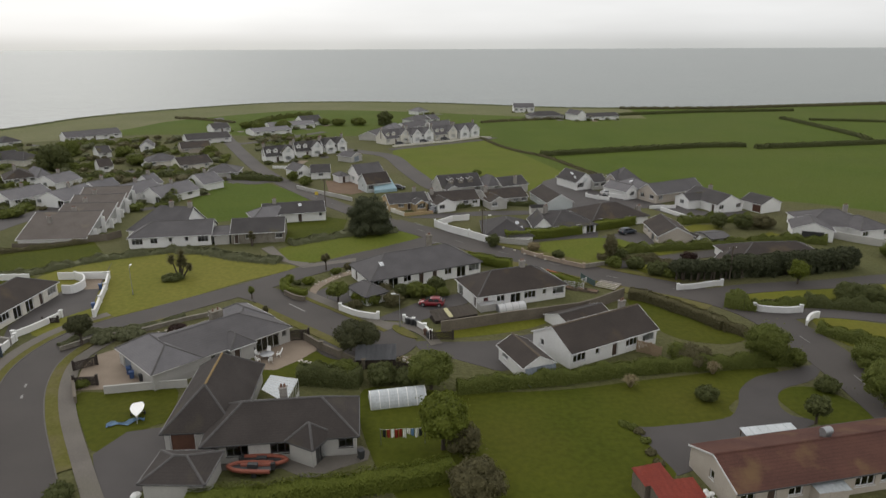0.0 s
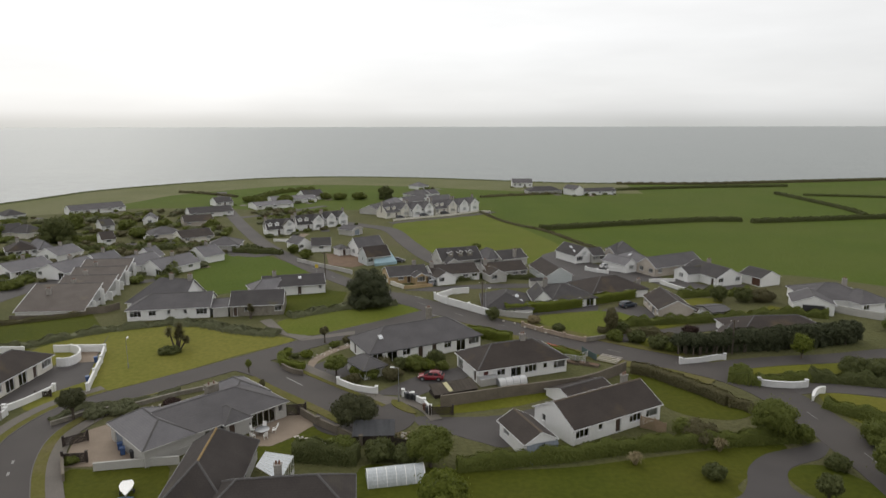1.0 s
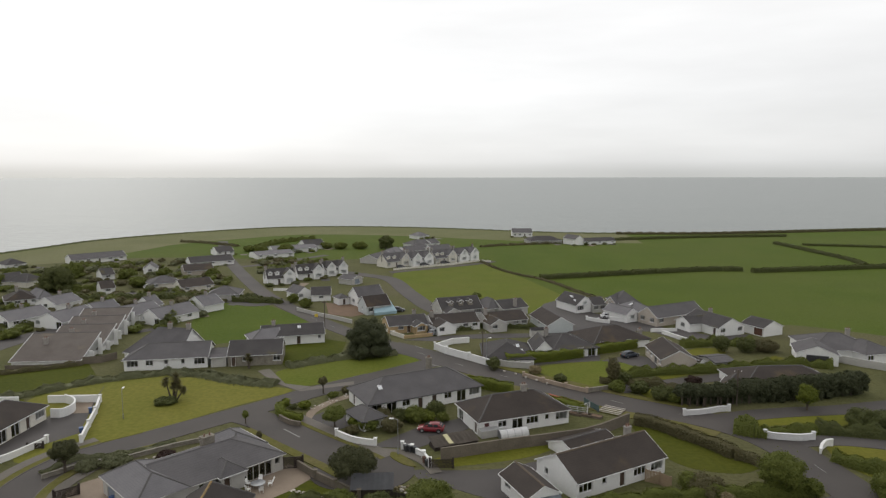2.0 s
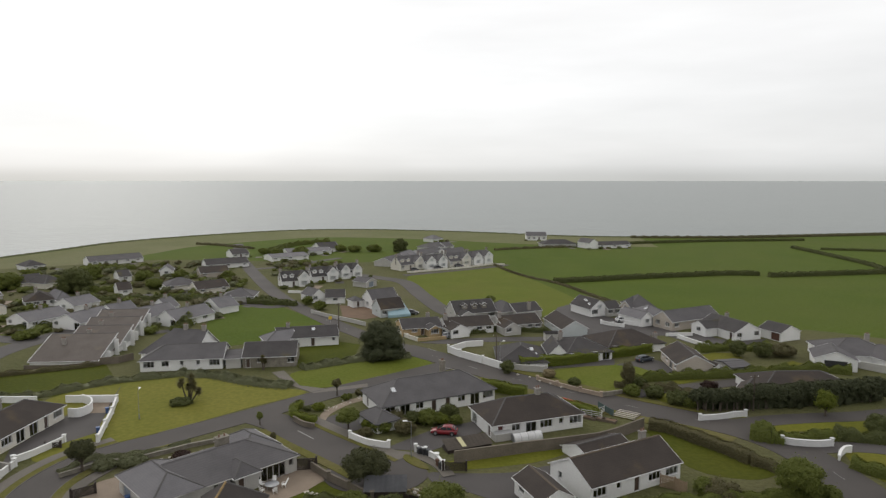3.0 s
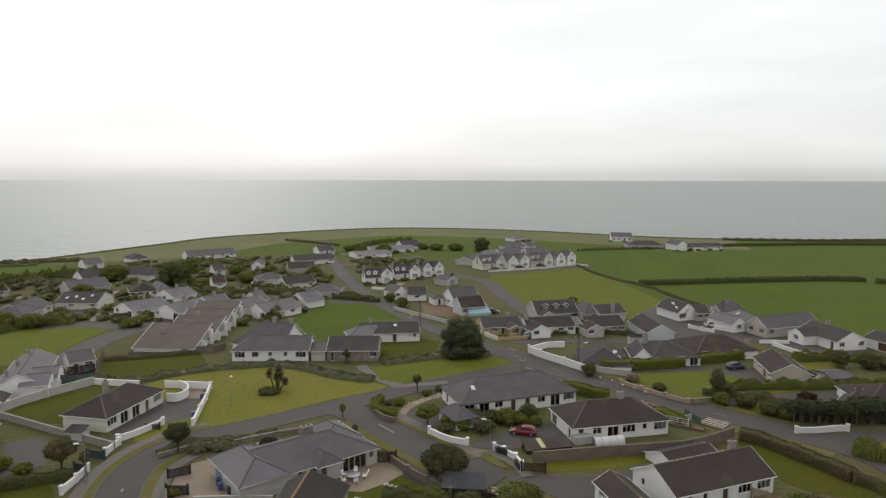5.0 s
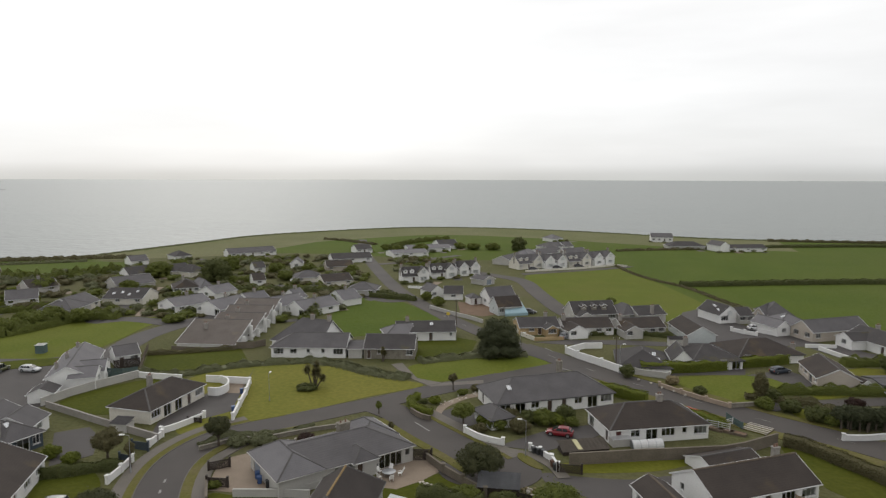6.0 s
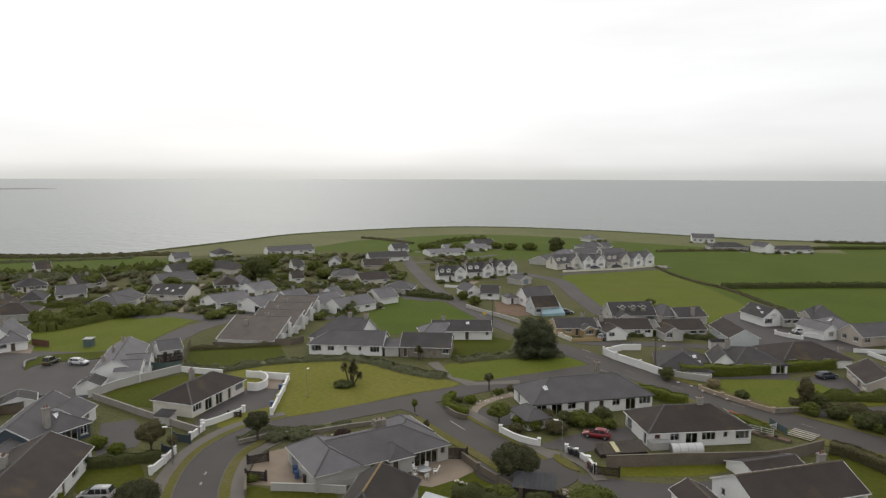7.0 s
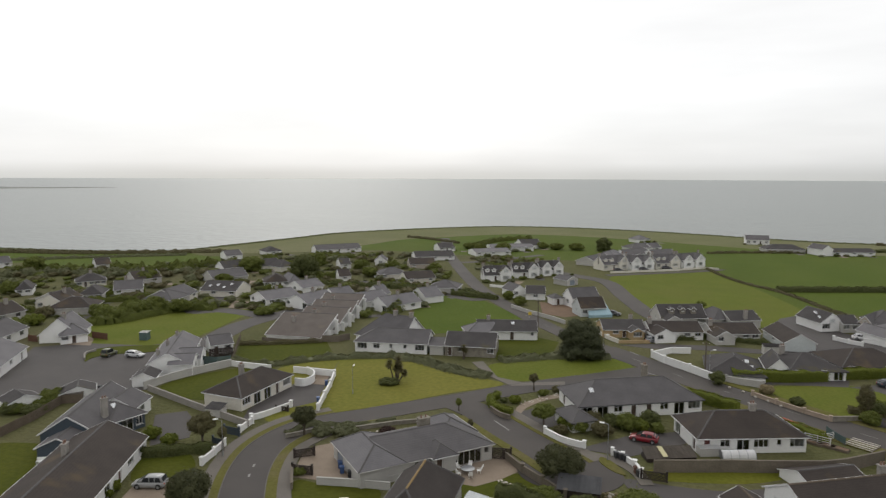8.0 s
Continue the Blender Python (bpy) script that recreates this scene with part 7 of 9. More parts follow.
M_BIN_DARK = mat("dark_grey_plastic", (0.03, 0.032, 0.034), (0.045, 0.047, 0.05), 1.5, 8.0, 0.5, 0.05)
M_ORANGE = mat("orange_rubber_tube", (0.19, 0.052, 0.030), (0.24, 0.066, 0.036), 1.5, 8.0, 0.6, 0.1)
M_REDSHEET = mat("red_corrugated_sheet", (0.28, 0.040, 0.024), (0.35, 0.058, 0.032), 0.6, 5.0, 0.6, 0.2)
M_YELLOW = mat("yellow_paint", (0.55, 0.40, 0.04), (0.62, 0.46, 0.06), 1.2, 6.0, 0.6, 0.05)
M_MARK = mat("road_marking_paint", (0.17, 0.165, 0.155), (0.27, 0.265, 0.25), 2.5, 8.0, 0.8, 0.1)
M_ROCK = mat("pale_rock", (0.38, 0.35, 0.30), (0.50, 0.46, 0.40), 0.8, 5.0, 0.9, 0.5)


def paint(name, c, metal=0.0):
    m = mat(name, c, tuple(min(1, v * 1.06) for v in c), 0.4, 3.0, 0.32, 0.0, metal=metal)
    m.node_tree.nodes["Principled BSDF"].inputs["Coat Weight"].default_value = 0.25
    return m


W = M_WHITE
wall_line("garden_wall", [(-62.9, 89.0), (-61.7, 91.3), (-60.6, 94.7), (-60.1, 96.6)], 0.95, 0.22, W, "curved white garden wall along the footpath", smooth=4, piers=12)
wall_line("garden_wall", [(-61.6, 84.2), (-62.0, 88.0)], 0.95, 0.22, W, "short white garden wall beside a gate", piers=1)
wall_line("garden_wall", [(-59.5, 72.6), (-60.0, 76.0), (-60.7, 79.1)], 0.95, 0.22, W, "white garden wall along the footpath", piers=1)
wall_line("garden_wall", [(-90.9, 95.8), (-90.0, 101.5), (-88.0, 107.2), (-86.2, 111.1), (-84.9, 114.0)], 1.45, 0.25, M_GREYW, "tall pale grey boundary wall behind gardens")
wall_line("garden_wall", [(-84.9, 114.0), (-80.6, 113.8), (-75.4, 114.0)], 1.1, 0.25, W, "white boundary wall behind a bungalow")
wall_line("garden_wall", [(-70.2, 114.1), (-65.1, 114.3), (-61.2, 114.5)], 1.3, 0.25, W, "white boundary wall beside the lawn")
wall_line("garden_wall", [(-61.2, 114.5), (-58.9, 108.6), (-56.9, 102.6), (-54.8, 96.5)], 1.1, 0.25, W, "stepped white wall along a drive", piers=1)
wall_line("garden_wall", [(-65.6, 107.0), (-63.7, 107.2), (-63.2, 109.6), (-64.6, 112.4), (-67.2, 114.2)], 1.5, 0.2, W, "curved white screen wall", smooth=4)
wall_line("garden_wall", [(-89.7, 95.6), (-82.9, 93.3), (-76.0, 90.9), (-67.1, 88.1), (-61.6, 86.4)], 1.1, 0.22, M_CHIM, "long grey-brown boundary wall")
wall_line("garden_wall", [(-2.0, 149.6), (0.7, 145.7), (5.6, 140.8), (10.5, 135.3)], 1.5, 0.25, W, "tall white scalloped roadside wall", piers=1)
wall_line("garden_wall", [(-16.0, 169.6), (-12.8, 163.3), (-9.7, 159.6)], 0.9, 0.22, M_CREAM, "low cream garden wall at a corner")
wall_line("garden_wall", [(-9.7, 159.6), (-2.6, 162.2)], 0.7, 0.22, M_TAN, "low tan brick front wall")
wall_line("garden_wall", [(-2.0, 149.6), (2.1, 154.6), (6.2, 155.7)], 1.3, 0.25, W, "white wall at the road corner")
wall_line("garden_wall", [(12.0, 136.1), (18.4, 134.5)], 1.2, 0.25, M_GREYW, "low grey wall before a hedge", piers=1)
wall_line("garden_wall", [(16.0, 129.1), (19.4, 125.5), (23.2, 122.1), (26.6, 119.4)], 0.75, 0.25, M_SANDWALL, "low sandy brown roadside wall", piers=1)
wall_line("garden_wall", [(26.6, 119.4), (31.6, 121.4)], 0.8, 0.3, M_STONE, "low stone roadside wall")
wall_line("garden_wall", [(49.6, 98.6), (51.0, 97.8), (54.3, 97.3), (56.6, 97.7)], 1.0, 0.3, M_TRIM, "white curved entrance wall", smooth=4, piers=12)
wall_line("garden_wall", [(40.5, 107.8), (43.8, 108.4), (47.2, 109.7), (48.9, 109.9)], 0.9, 0.3, M_TRIM, "white curved entrance wall", smooth=4, piers=12)
wall_line("garden_wall", [(54.7, 92.4), (55.8, 94.0), (57.2, 95.3), (58.2, 95.4)], 0.8, 0.3, W, "white curved wall at a field gate", smooth=4, h2=1.05)
wall_line("garden_wall", [(-0.4, 90.6), (4.6, 92.3), (9.7, 94.1), (15.0, 95.7), (21.4, 97.8), (24.4, 99.6), (30.2, 104.3)], 1.7, 0.2, M_BROWNWALL, "long brown block boundary wall")
wall_line("garden_wall", [(-16.6, 99.0), (-13.8, 96.6), (-11.1, 95.5), (-10.2, 95.4)], 1.0, 0.25, W, "white curved front-garden wall", smooth=4, piers=12)
wall_line("garden_wall", [(-6.1, 94.4), (-4.6, 93.3), (-2.9, 91.2)], 0.9, 0.25, W, "white front wall beside a drive", piers=1)
wall_line("garden_wall", [(-2.8, 90.4), (-1.9, 88.1)], 1.2, 0.25, W, "white gate wall of a drive", piers=1)
wall_line("garden_wall", [(-20.5, 88.3), (-17.1, 84.6), (-13.9, 81.9), (-10.6, 79.1)], 1.1, 0.22, M_BROWNWALL, "brown wall between the close and a garden", piers=1)
wall_line("garden_wall", [(-41.7, 72.7), (-37.3, 73.6), (-32.1, 74.4)], 1.0, 0.2, M_GREYW, "pale block wall beside a front lawn")
wall_line("garden_wall", [(-53.7, 84.6), (-50.5, 88.3), (-45.0, 90.9), (-40.0, 95.1), (-36.5, 97.3)], 0.6, 0.3, M_STONE, "low rubble wall along the road")
wall_line("garden_wall", [(-44.0, 70.4), (-46.0, 73.8), (-46.9, 75.2)], 0.9, 0.25, M_BROWNWALL, "short brown pier wall at a gateway")
wall_line("garden_wall", [(-27.2, 106.2), (-25.0, 103.9), (-23.0, 103.0)], 0.8, 0.25, M_BROWNWALL, "low brown wall under a curved hedge", smooth=4)
wall_line("garden_wall", [(55.2, 164.4), (57.5, 158.7), (60.2, 153.4)], 0.9, 0.25, W, "low white wall beside a lane")
wall_line("garden_wall", [(52.9, 166.2), (59.8, 166.8)], 0.8, 0.25, W, "low white wall beside a lane")
wall_line("garden_wall", [(39.5, 179.9), (42.1, 177.2), (44.6, 175.8)], 0.9, 0.25, W, "white scalloped wall beside a lane", piers=1)
wall_line("garden_wall", [(45.9, 179.9), (49.9, 176.4)], 1.0, 0.25, W, "white garden wall before a slate house")
wall_line("garden_wall", [(84.5, 139.6), (87.7, 135.9), (91.3, 132.7), (98.0, 128.8)], 1.5, 0.22, M_GREYW, "grey block wall behind a house")
wall_line("garden_wall", [(-58.5, 225.7), (-52.7, 225.3), (-51.8, 230.6)], 0.8, 0.25, W, "white front wall of the terrace")
wall_line("garden_wall", [(-20.8, 272.9), (-10.1, 279.9), (3.0, 287.9), (15.5, 299.3), (21.4, 297.9)], 0.7, 0.25, M_CREAM, "low cream front wall of the terrace")
wall_line("garden_wall", [(-43.1, 192.3), (-36.7, 186.1), (-29.2, 180.1), (-24.7, 175.8)], 1.0, 0.25, M_GREYW, "grey roadside wall of a plot")
wall_line("garden_wall", [(-117.3, 107.3), (-120.7, 110.8), (-120.8, 113.7)], 0.5, 0.25, M_CHIM, "low stone kerb wall round a grass bed", smooth=4)
fence([(26.7, 83.9), (28.3, 83.0), (29.3, 81.6)], 1.75, M_WOOD_T, "tan wooden garden fence beside a bungalow")
fence([(-131.7, 123.0), (-126.5, 122.5)], 1.6, M_WOOD_R, "red-brown wooden fence beside a white house")
fence([(-143.4, 115.5), (-140.4, 115.4)], 1.6, M_WOOD_R, "red-brown wooden fence beside a white house")
fence([(-91.5, 113.1), (-88.0, 113.4), (-86.2, 115.4)], 1.8, M_TEAL, "teal painted wooden fence")
fence([(-93.2, 117.5), (-89.5, 120.7)], 2.0, M_WOOD_D, "dark wooden garden fence")
fence([(-94.9, 70.6), (-96.2, 77.5), (-98.7, 85.1), (-100.6, 89.1)], 1.6, M_WOOD, "weathered wooden boundary fence")
fence([(-10.9, 79.6), (-6.4, 78.8), (-3.7, 78.0)], 1.2, M_WOOD_D, "dark garden fence behind a shed")
fence([(-86.8, 116.9), (-92.9, 127.0), (-96.9, 134.0)], 1.4, M_WOOD, "pale wooden boundary fence")
gate(-48.5, 78.7, 40, 2.6, 1.3, M_WOOD_D, "dark brown wooden drive gate")
gate(-46.3, 74.6, 5, 2.6, 1.3, M_WOOD_D, "dark brown wooden drive gate")
gate(-22.2, 87.7, 8, 2.6, 1.7, M_WOOD_D, "dark brown patio gate")
gate(-63.5, 83.1, -5, 2.6, 1.3, M_BLUEW, "dark blue drive gate standing open")
gate(-62.8, 79.4, -10, 1.8, 1.0, M_BLUEW, "dark blue drive gate standing open")
gate(-61.4, 94.2, 10, 1.9, 0.9, M_WOOD_D, "dark gate behind a white wall")
gate(-1.8, 87.9, 2, 3.0, 1.3, M_WOOD_D, "dark brown drive gate")


# ---- vehicles ----
def wheel_mesh():
    if "wheel" not in _cache:
        t, r = bmesh.new(), bmesh.new()
        q = Matrix.Rotation(radians(90), 4, "X")
        cyl(t, 0, 0, -0.1, 0.1, 0.31, 0.31, 18, q)
        bmesh.ops.bevel(t, geom=[e for e in t.edges], offset=0.03, segments=1, affect="EDGES")
        cyl(r, 0, 0, -0.108, 0.108, 0.2, 0.2, 14, q)
        _cache["wheel"] = (mesh_of(t, "tyre", M_RUBBER), mesh_of(r, "rim", M_GALV))
    return _cache["wheel"]


def loft(bm, sections):
    """Closed skin over rings of equal count."""
    rings = [[bm.verts.new(p) for p in s] for s in sections]
    n = len(rings[0])
    for a, b in zip(rings, rings[1:]):
        for k in range(n):
            bm.faces.new((a[k], a[(k + 1) % n], b[(k + 1) % n], b[k]))
    bm.faces.new(rings[0][::-1])
    bm.faces.new(rings[-1])


def car(x, y, yaw, colour, label, L=4.2, H=1.46, Wd=1.74, style="hatch", z=0.06):
    """A car, nose towards +x, with shell, glasshouse, wheels and lamps."""
    th = thing("car", x, y, yaw, label, "car", z=z)
    pm = paint("car_paint", colour)
    hw = Wd / 2
    nose, tail = L / 2, -L / 2
    bz = 0.88 if style != "van" else 1.0
    prof = [(tail, 0.42, bz - 0.06, 0.86), (tail + 0.12, 0.25, bz + 0.02, 0.95), (tail + 0.7, 0.2, bz + 0.03, 1.0), (0.0, 0.2, bz, 1.0), (nose - 1.15, 0.2, bz - 0.02, 1.0), (nose - 0.35, 0.22, bz - 0.16, 0.95), (nose - 0.06, 0.28, bz - 0.28, 0.84), (nose, 0.4, bz - 0.36, 0.76)]
    bm = bmesh.new()
    loft(bm, [[(px, -hw * s * 0.9, lo), (px, -hw * s * 0.98, lo + 0.14), (px, -hw * s, (lo + hi) / 2), (px, -hw * s * 0.97, hi - 0.1), (px, -hw * s * 0.86, hi), (px, 0, hi + 0.03), (px, hw * s * 0.86, hi), (px, hw * s * 0.97, hi - 0.1), (px, hw * s, (lo + hi) / 2), (px, hw * s * 0.98, lo + 0.14), (px, hw * s * 0.9, lo)] for px, lo, hi, s in prof])
    part("body", bm, pm, th, smooth=True)
    x0 = tail + (0.1 if style in ("mpv", "van", "estate") else 0.14)
    x1 = tail + (0.38 if style in ("mpv", "van", "estate") else 0.72)
    x2, x3 = (nose - 1.95, nose - 1.0) if style != "mpv" else (nose - 1.75, nose - 0.72)
    xm = (x1 + x2) / 2
    cab = [(x0, bz, bz + 0.06, 0.86, 1.0), ((x0 + x1) / 2, bz, (bz + H) / 2 + 0.05, 0.85, 0.93), (x1, bz, H - 0.07, 0.84, 0.85), ((x1 + xm) / 2, bz, H - 0.01, 0.84, 0.83), (xm, bz, H, 0.84, 0.83), ((xm + x2) / 2 + 0.1, bz, H - 0.02, 0.84, 0.83), (x2, bz, H - 0.09, 0.83, 0.85), ((x2 + x3) / 2, bz - 0.01, (bz + H) / 2 - 0.02, 0.85, 0.93), (x3, bz - 0.03, bz + 0.02, 0.86, 1.0)]
    bm = bmesh.new()
    loft(bm, [[(px, -hw * s * 1.02, lo), (px, -hw * s * k, hi - 0.05 * (hi > bz + 0.2)), (px, -hw * s * k * 0.85, hi), (px, hw * s * k * 0.85, hi), (px, hw * s * k, hi - 0.05 * (hi > bz + 0.2)), (px, hw * s * 1.02, lo)] for px, lo, hi, s, k in cab])
    part("roof_shell", bm, pm, th, smooth=True)
    for sx in (tail + 0.75, nose - 0.8):
        for sy in (-1, 1):
            bm = bmesh.new()
            cyl(bm, 0, 0, -0.02, 0.02, 0.37, 0.37, 16, Matrix.Translation((sx, sy * (hw - 0.015), 0.36)) @ Matrix.Rotation(radians(90), 4, "X"))
            part("wheel_arch", bm, M_RUBBER, th)
    zg0, zg1 = bz + 0.05, H - 0.12
    n = 3 if style in ("mpv", "estate") else 2
    for sgn in (-1, 1):
        for i in range(n):
            a = x1 + 0.1 + (x2 + 0.15 - x1 - 0.1) * i / n + 0.04
            b = x1 + 0.1 + (x2 + 0.15 - x1 - 0.1) * (i + 1) / n - 0.04
            bm = bmesh.new()
            yb, yt = hw * 0.862, hw * 0.735
            q = [(a - 0.08 * (i == 0), sgn * yb, zg0), (b + 0.28 * (i == n - 1), sgn * yb, zg0), (b, sgn * yt, zg1), (a + 0.06, sgn * yt, zg1)]
            loft(bm, [[(p[0], p[1] + sgn * o, p[2]) for p in q] for o in (0.0, 0.02)])
            part("side_window", bm, M_CARGLASS, th)
    for (xa, za), (xb, zb), nm in (((x3 - 0.03, bz + 0.05), (x2 + 0.04, H - 0.1), "windscreen"), ((x0 + 0.02, bz + 0.1), (x1 - 0.02, H - 0.1), "rear_window")):
        bm = bmesh.new()
        d = 0.025 if nm == "windscreen" else -0.025
        q = [(xa, -hw * 0.78, za), (xa, hw * 0.78, za), (xb, hw * 0.66, zb), (xb, -hw * 0.66, zb)]
        loft(bm, [[(p[0] + o, p[1], p[2] + abs(o)) for p in q] for o in (0.0, d)])
        part(nm, bm, M_CARGLASS, th)
    tm, rm = wheel_mesh()
    for sx in (tail + 0.75, nose - 0.8):
        for sy in (-1, 1):
            t = under(new("tyre", tm), th, Matrix.Translation((sx, sy * (hw - 0.07), 0.31)))
            under(new("rim", rm), t)
    for sy in (-1, 1):
        bm = bmesh.new()
        box(bm, nose - 0.16, nose - 0.02, sy * hw * 0.62 - 0.16, sy * hw * 0.62 + 0.16, bz - 0.38, bz - 0.26)
        part("headlight", bm, M_PLASTIC_W, th)
        bm = bmesh.new()
        box(bm, tail - 0.01, tail + 0.1, sy * hw * 0.7 - 0.09, sy * hw * 0.7 + 0.09, bz - 0.28, bz - 0.05)
        part("tail_light", bm, M_REDSHEET, th)
    return th


M_CARGLASS = mat("dark_car_glass", (0.015, 0.017, 0.019), (0.022, 0.024, 0.026), 0.5, 3.0, 0.2, 0.0, spec=0.25)
car(-2.0, 101.1, 172, (0.17, 0.008, 0.014), "red hatchback parked on a drive")
car(-61.6, 65.2, 197, (0.26, 0.265, 0.265), "silver people carrier parked on a forecourt", 4.25, 1.6, 1.75, "mpv")
car(-109.0, 112.9, 5, (0.45, 0.46, 0.47), "pale silver estate car in the yard", 4.1, 1.4, 1.76, "estate")
car(-115.1, 111.8, 100, (0.07, 0.075, 0.03), "olive green jeep in the yard", 4.0, 1.75, 1.75, "estate")
car(-2.2, 164.0, 60, (0.22, 0.23, 0.24), "silver hatchback car before a bungalow", 4.1, 1.45, 1.72, "hatch")
car(41.2, 143.3, 30, (0.03, 0.04, 0.055), "dark blue saloon car on a drive", 4.4, 1.42, 1.75, "hatch")
car(-2.3, 165.2, -60, (0.42, 0.43, 0.44), "silver hatchback before a bungalow")
car(-13.3, 191.3, 0, (0.035, 0.037, 0.04), "dark hatchback beside the building plot")
car(46.1, 182.6, 5, (0.6, 0.6, 0.6), "white hatchback beside a white house")
car(-103.0, 230.1, 30, (0.6, 0.6, 0.6), "white car among far gardens")
car(-92.1, 319.6, 10, (0.6, 0.6, 0.6), "white car on a far drive")
car(-94.4, 237.5, 20, (0.3, 0.3, 0.31), "grey car beside a far bungalow")
for q in ((0.8, 292.3), (-8.1, 285.7), (-17.9, 278.8)):
    car(*q, 15, (0.05, 0.05, 0.055), "dark car before the cream terrace")


# ---- street furniture ----
def street_lamp(x, y, yaw, h=6.0, label="grey steel street lamp with a pale head"):
    th = thing("street_lamp", x, y, yaw, label, "street lamp")
    bm = bmesh.new()
    cyl(bm, 0, 0, 0, 0.9, 0.1, 0.09, 10)
    cyl(bm, 0, 0, 0.9, h, 0.045, 0.032, 10)
    part("pole", bm, M_GALV, th)
    bm = bmesh.new()
    cyl(bm, 0, 0, 0, 0.8, 0.035, 0.03, 8, Matrix.Translation((0, 0, h - 0.05)) @ Matrix.Rotation(radians(80), 4, "Y"))
    part("arm", bm, M_GALV, th)
    bm = bmesh.new()
    box(bm, 0.55, 1.25, -0.16, 0.16, h + 0.03, h + 0.18)
    bmesh.ops.bevel(bm, geom=bm.edges[:], offset=0.05, segments=2, affect="EDGES")
    part("lamp_head", bm, M_PLASTIC_W, th)


def utility_pole(x, y, h=7.5, yaw=0, arm=True):
    th = thing("utility_pole", x, y, yaw, "dark wooden utility pole beside the road", "pole")
    bm = bmesh.new()
    cyl(bm, 0, 0, -0.2, h, 0.15, 0.1, 10)
    part("pole", bm, M_BARK, th)
    if arm:
        bm = bmesh.new()
        box(bm, -0.7, 0.7, -0.06, 0.06, h - 0.5, h - 0.38)
        part("crossarm", bm, M_BARK, th)
        for k in (-0.6, 0.0, 0.6):
            bm = bmesh.new()
            cyl(bm, k, 0, h - 0.38, h - 0.2, 0.05, 0.03, 8)
            part("insulator", bm, M_PLASTIC_W, th)


street_lamp(-6.6, 92.3, 180, 5.4)
street_lamp(-58.6, 76.0, 200, 5.4)
street_lamp(-53.2, 106.4, 100, 5.0)
street_lamp(-12.1, 146.7, 0, 5.0)
street_lamp(9.0, 136.1, 30, 6.0)
utility_pole(-30.9, 169.6, 7.5)
utility_pole(8.4, 139.0, 7.0)
utility_pole(51.4, 112.7, 6.5)


def road_sign(x, y, yaw=0, h=1.9):
    th = thing("road_sign", x, y, yaw, "yellow road-works sign beside the road", "sign")
    bm = bmesh.new()
    cyl(bm, 0, 0.03, 0, h, 0.03, 0.03, 8)
    part("post", bm, M_GALV, th)
    bm = bmesh.new()
    box(bm, -0.45, 0.45, -0.02, 0.0, h - 0.9, h)
    part("plate", bm, M_YELLOW, th)


road_sign(-35.0, 179.5)
# worn centre dashes and give-way lines


def dash(x, y, yaw, l, w, z=0.093):
    bm = bmesh.new()
    box(bm, -l / 2, l / 2, -w / 2, w / 2, -0.006, 0.0)
    solo("road_marking", bm, M_MARK, x, y, yaw, z, "worn white painted road marking", "road marking", kind="structure")


def dashes(line, first, last, step, l=2.0, w=0.12):
    pts = curve_pts(line, 12)
    run = 0.0
    nxt = first
    for a, b in zip(pts, pts[1:]):
        s = (b - a).length
        while run <= nxt < run + s and nxt < last:
            c = a + (b - a) * ((nxt - run) / s)
            dash(c.x, c.y, math.degrees(math.atan2(b.y - a.y, b.x - a.x)), l, w)
            nxt += step
        run += s


dashes(R_ESTATE, 70, 74, 3.0, 0.9, 0.3)
dashes(R_MAIN, 225, 390, 12.0, 2.4, 0.1)
dash(-23.8, 100.2, -45, 4.6, 0.22, 0.098)
dash(-1.6, 136.6, -38, 5.0, 0.22, 0.098)
dash(-5.8, 151.6, -50, 3.0, 0.2, 0.098)


# ---- things in the gardens ----
def rowing_boat(x, y, yaw):
    """An upturned-looking white dinghy standing on its trailer, bow up."""
    th = thing("dinghy_trailer", x, y, yaw, "white dinghy on a small launching trailer", "boat")
    bm = bmesh.new()
    secs = []
    for i in range(9):
        t = i / 8
        b = 0.72 * math.sin(math.pi * min(1, 0.18 + t * 0.82) ** 0.9) + 0.05
        secs.append([(-1.7 + 3.4 * t, math.cos(a) * b, 0.95 - math.sin(a) * 0.42 * (1 - t * 0.4) + 0.12 * t) for a in [k * math.pi / 8 for k in range(9)]])
    loft(bm, [s[::-1] for s in secs])
    part("hull", bm, M_PLASTIC_W, th)
    bm = bmesh.new()
    box(bm, -1.9, 2.2, -0.05, 0.05, 0.34, 0.42)
    box(bm, -0.4, -0.3, -0.7, 0.7, 0.34, 0.42)
    part("trailer_frame", bm, M_GALV, th)
    for s in (-1, 1):
        bm = bmesh.new()
        cyl(bm, 0, 0, -0.07, 0.07, 0.24, 0.24, 14, Matrix.Translation((-0.35, s * 0.72, 0.24)) @ Matrix.Rotation(radians(90), 4, "X"))
        part("trailer_wheel", bm, M_RUBBER, th)


rowing_boat(-35.3, 67.5, 292)


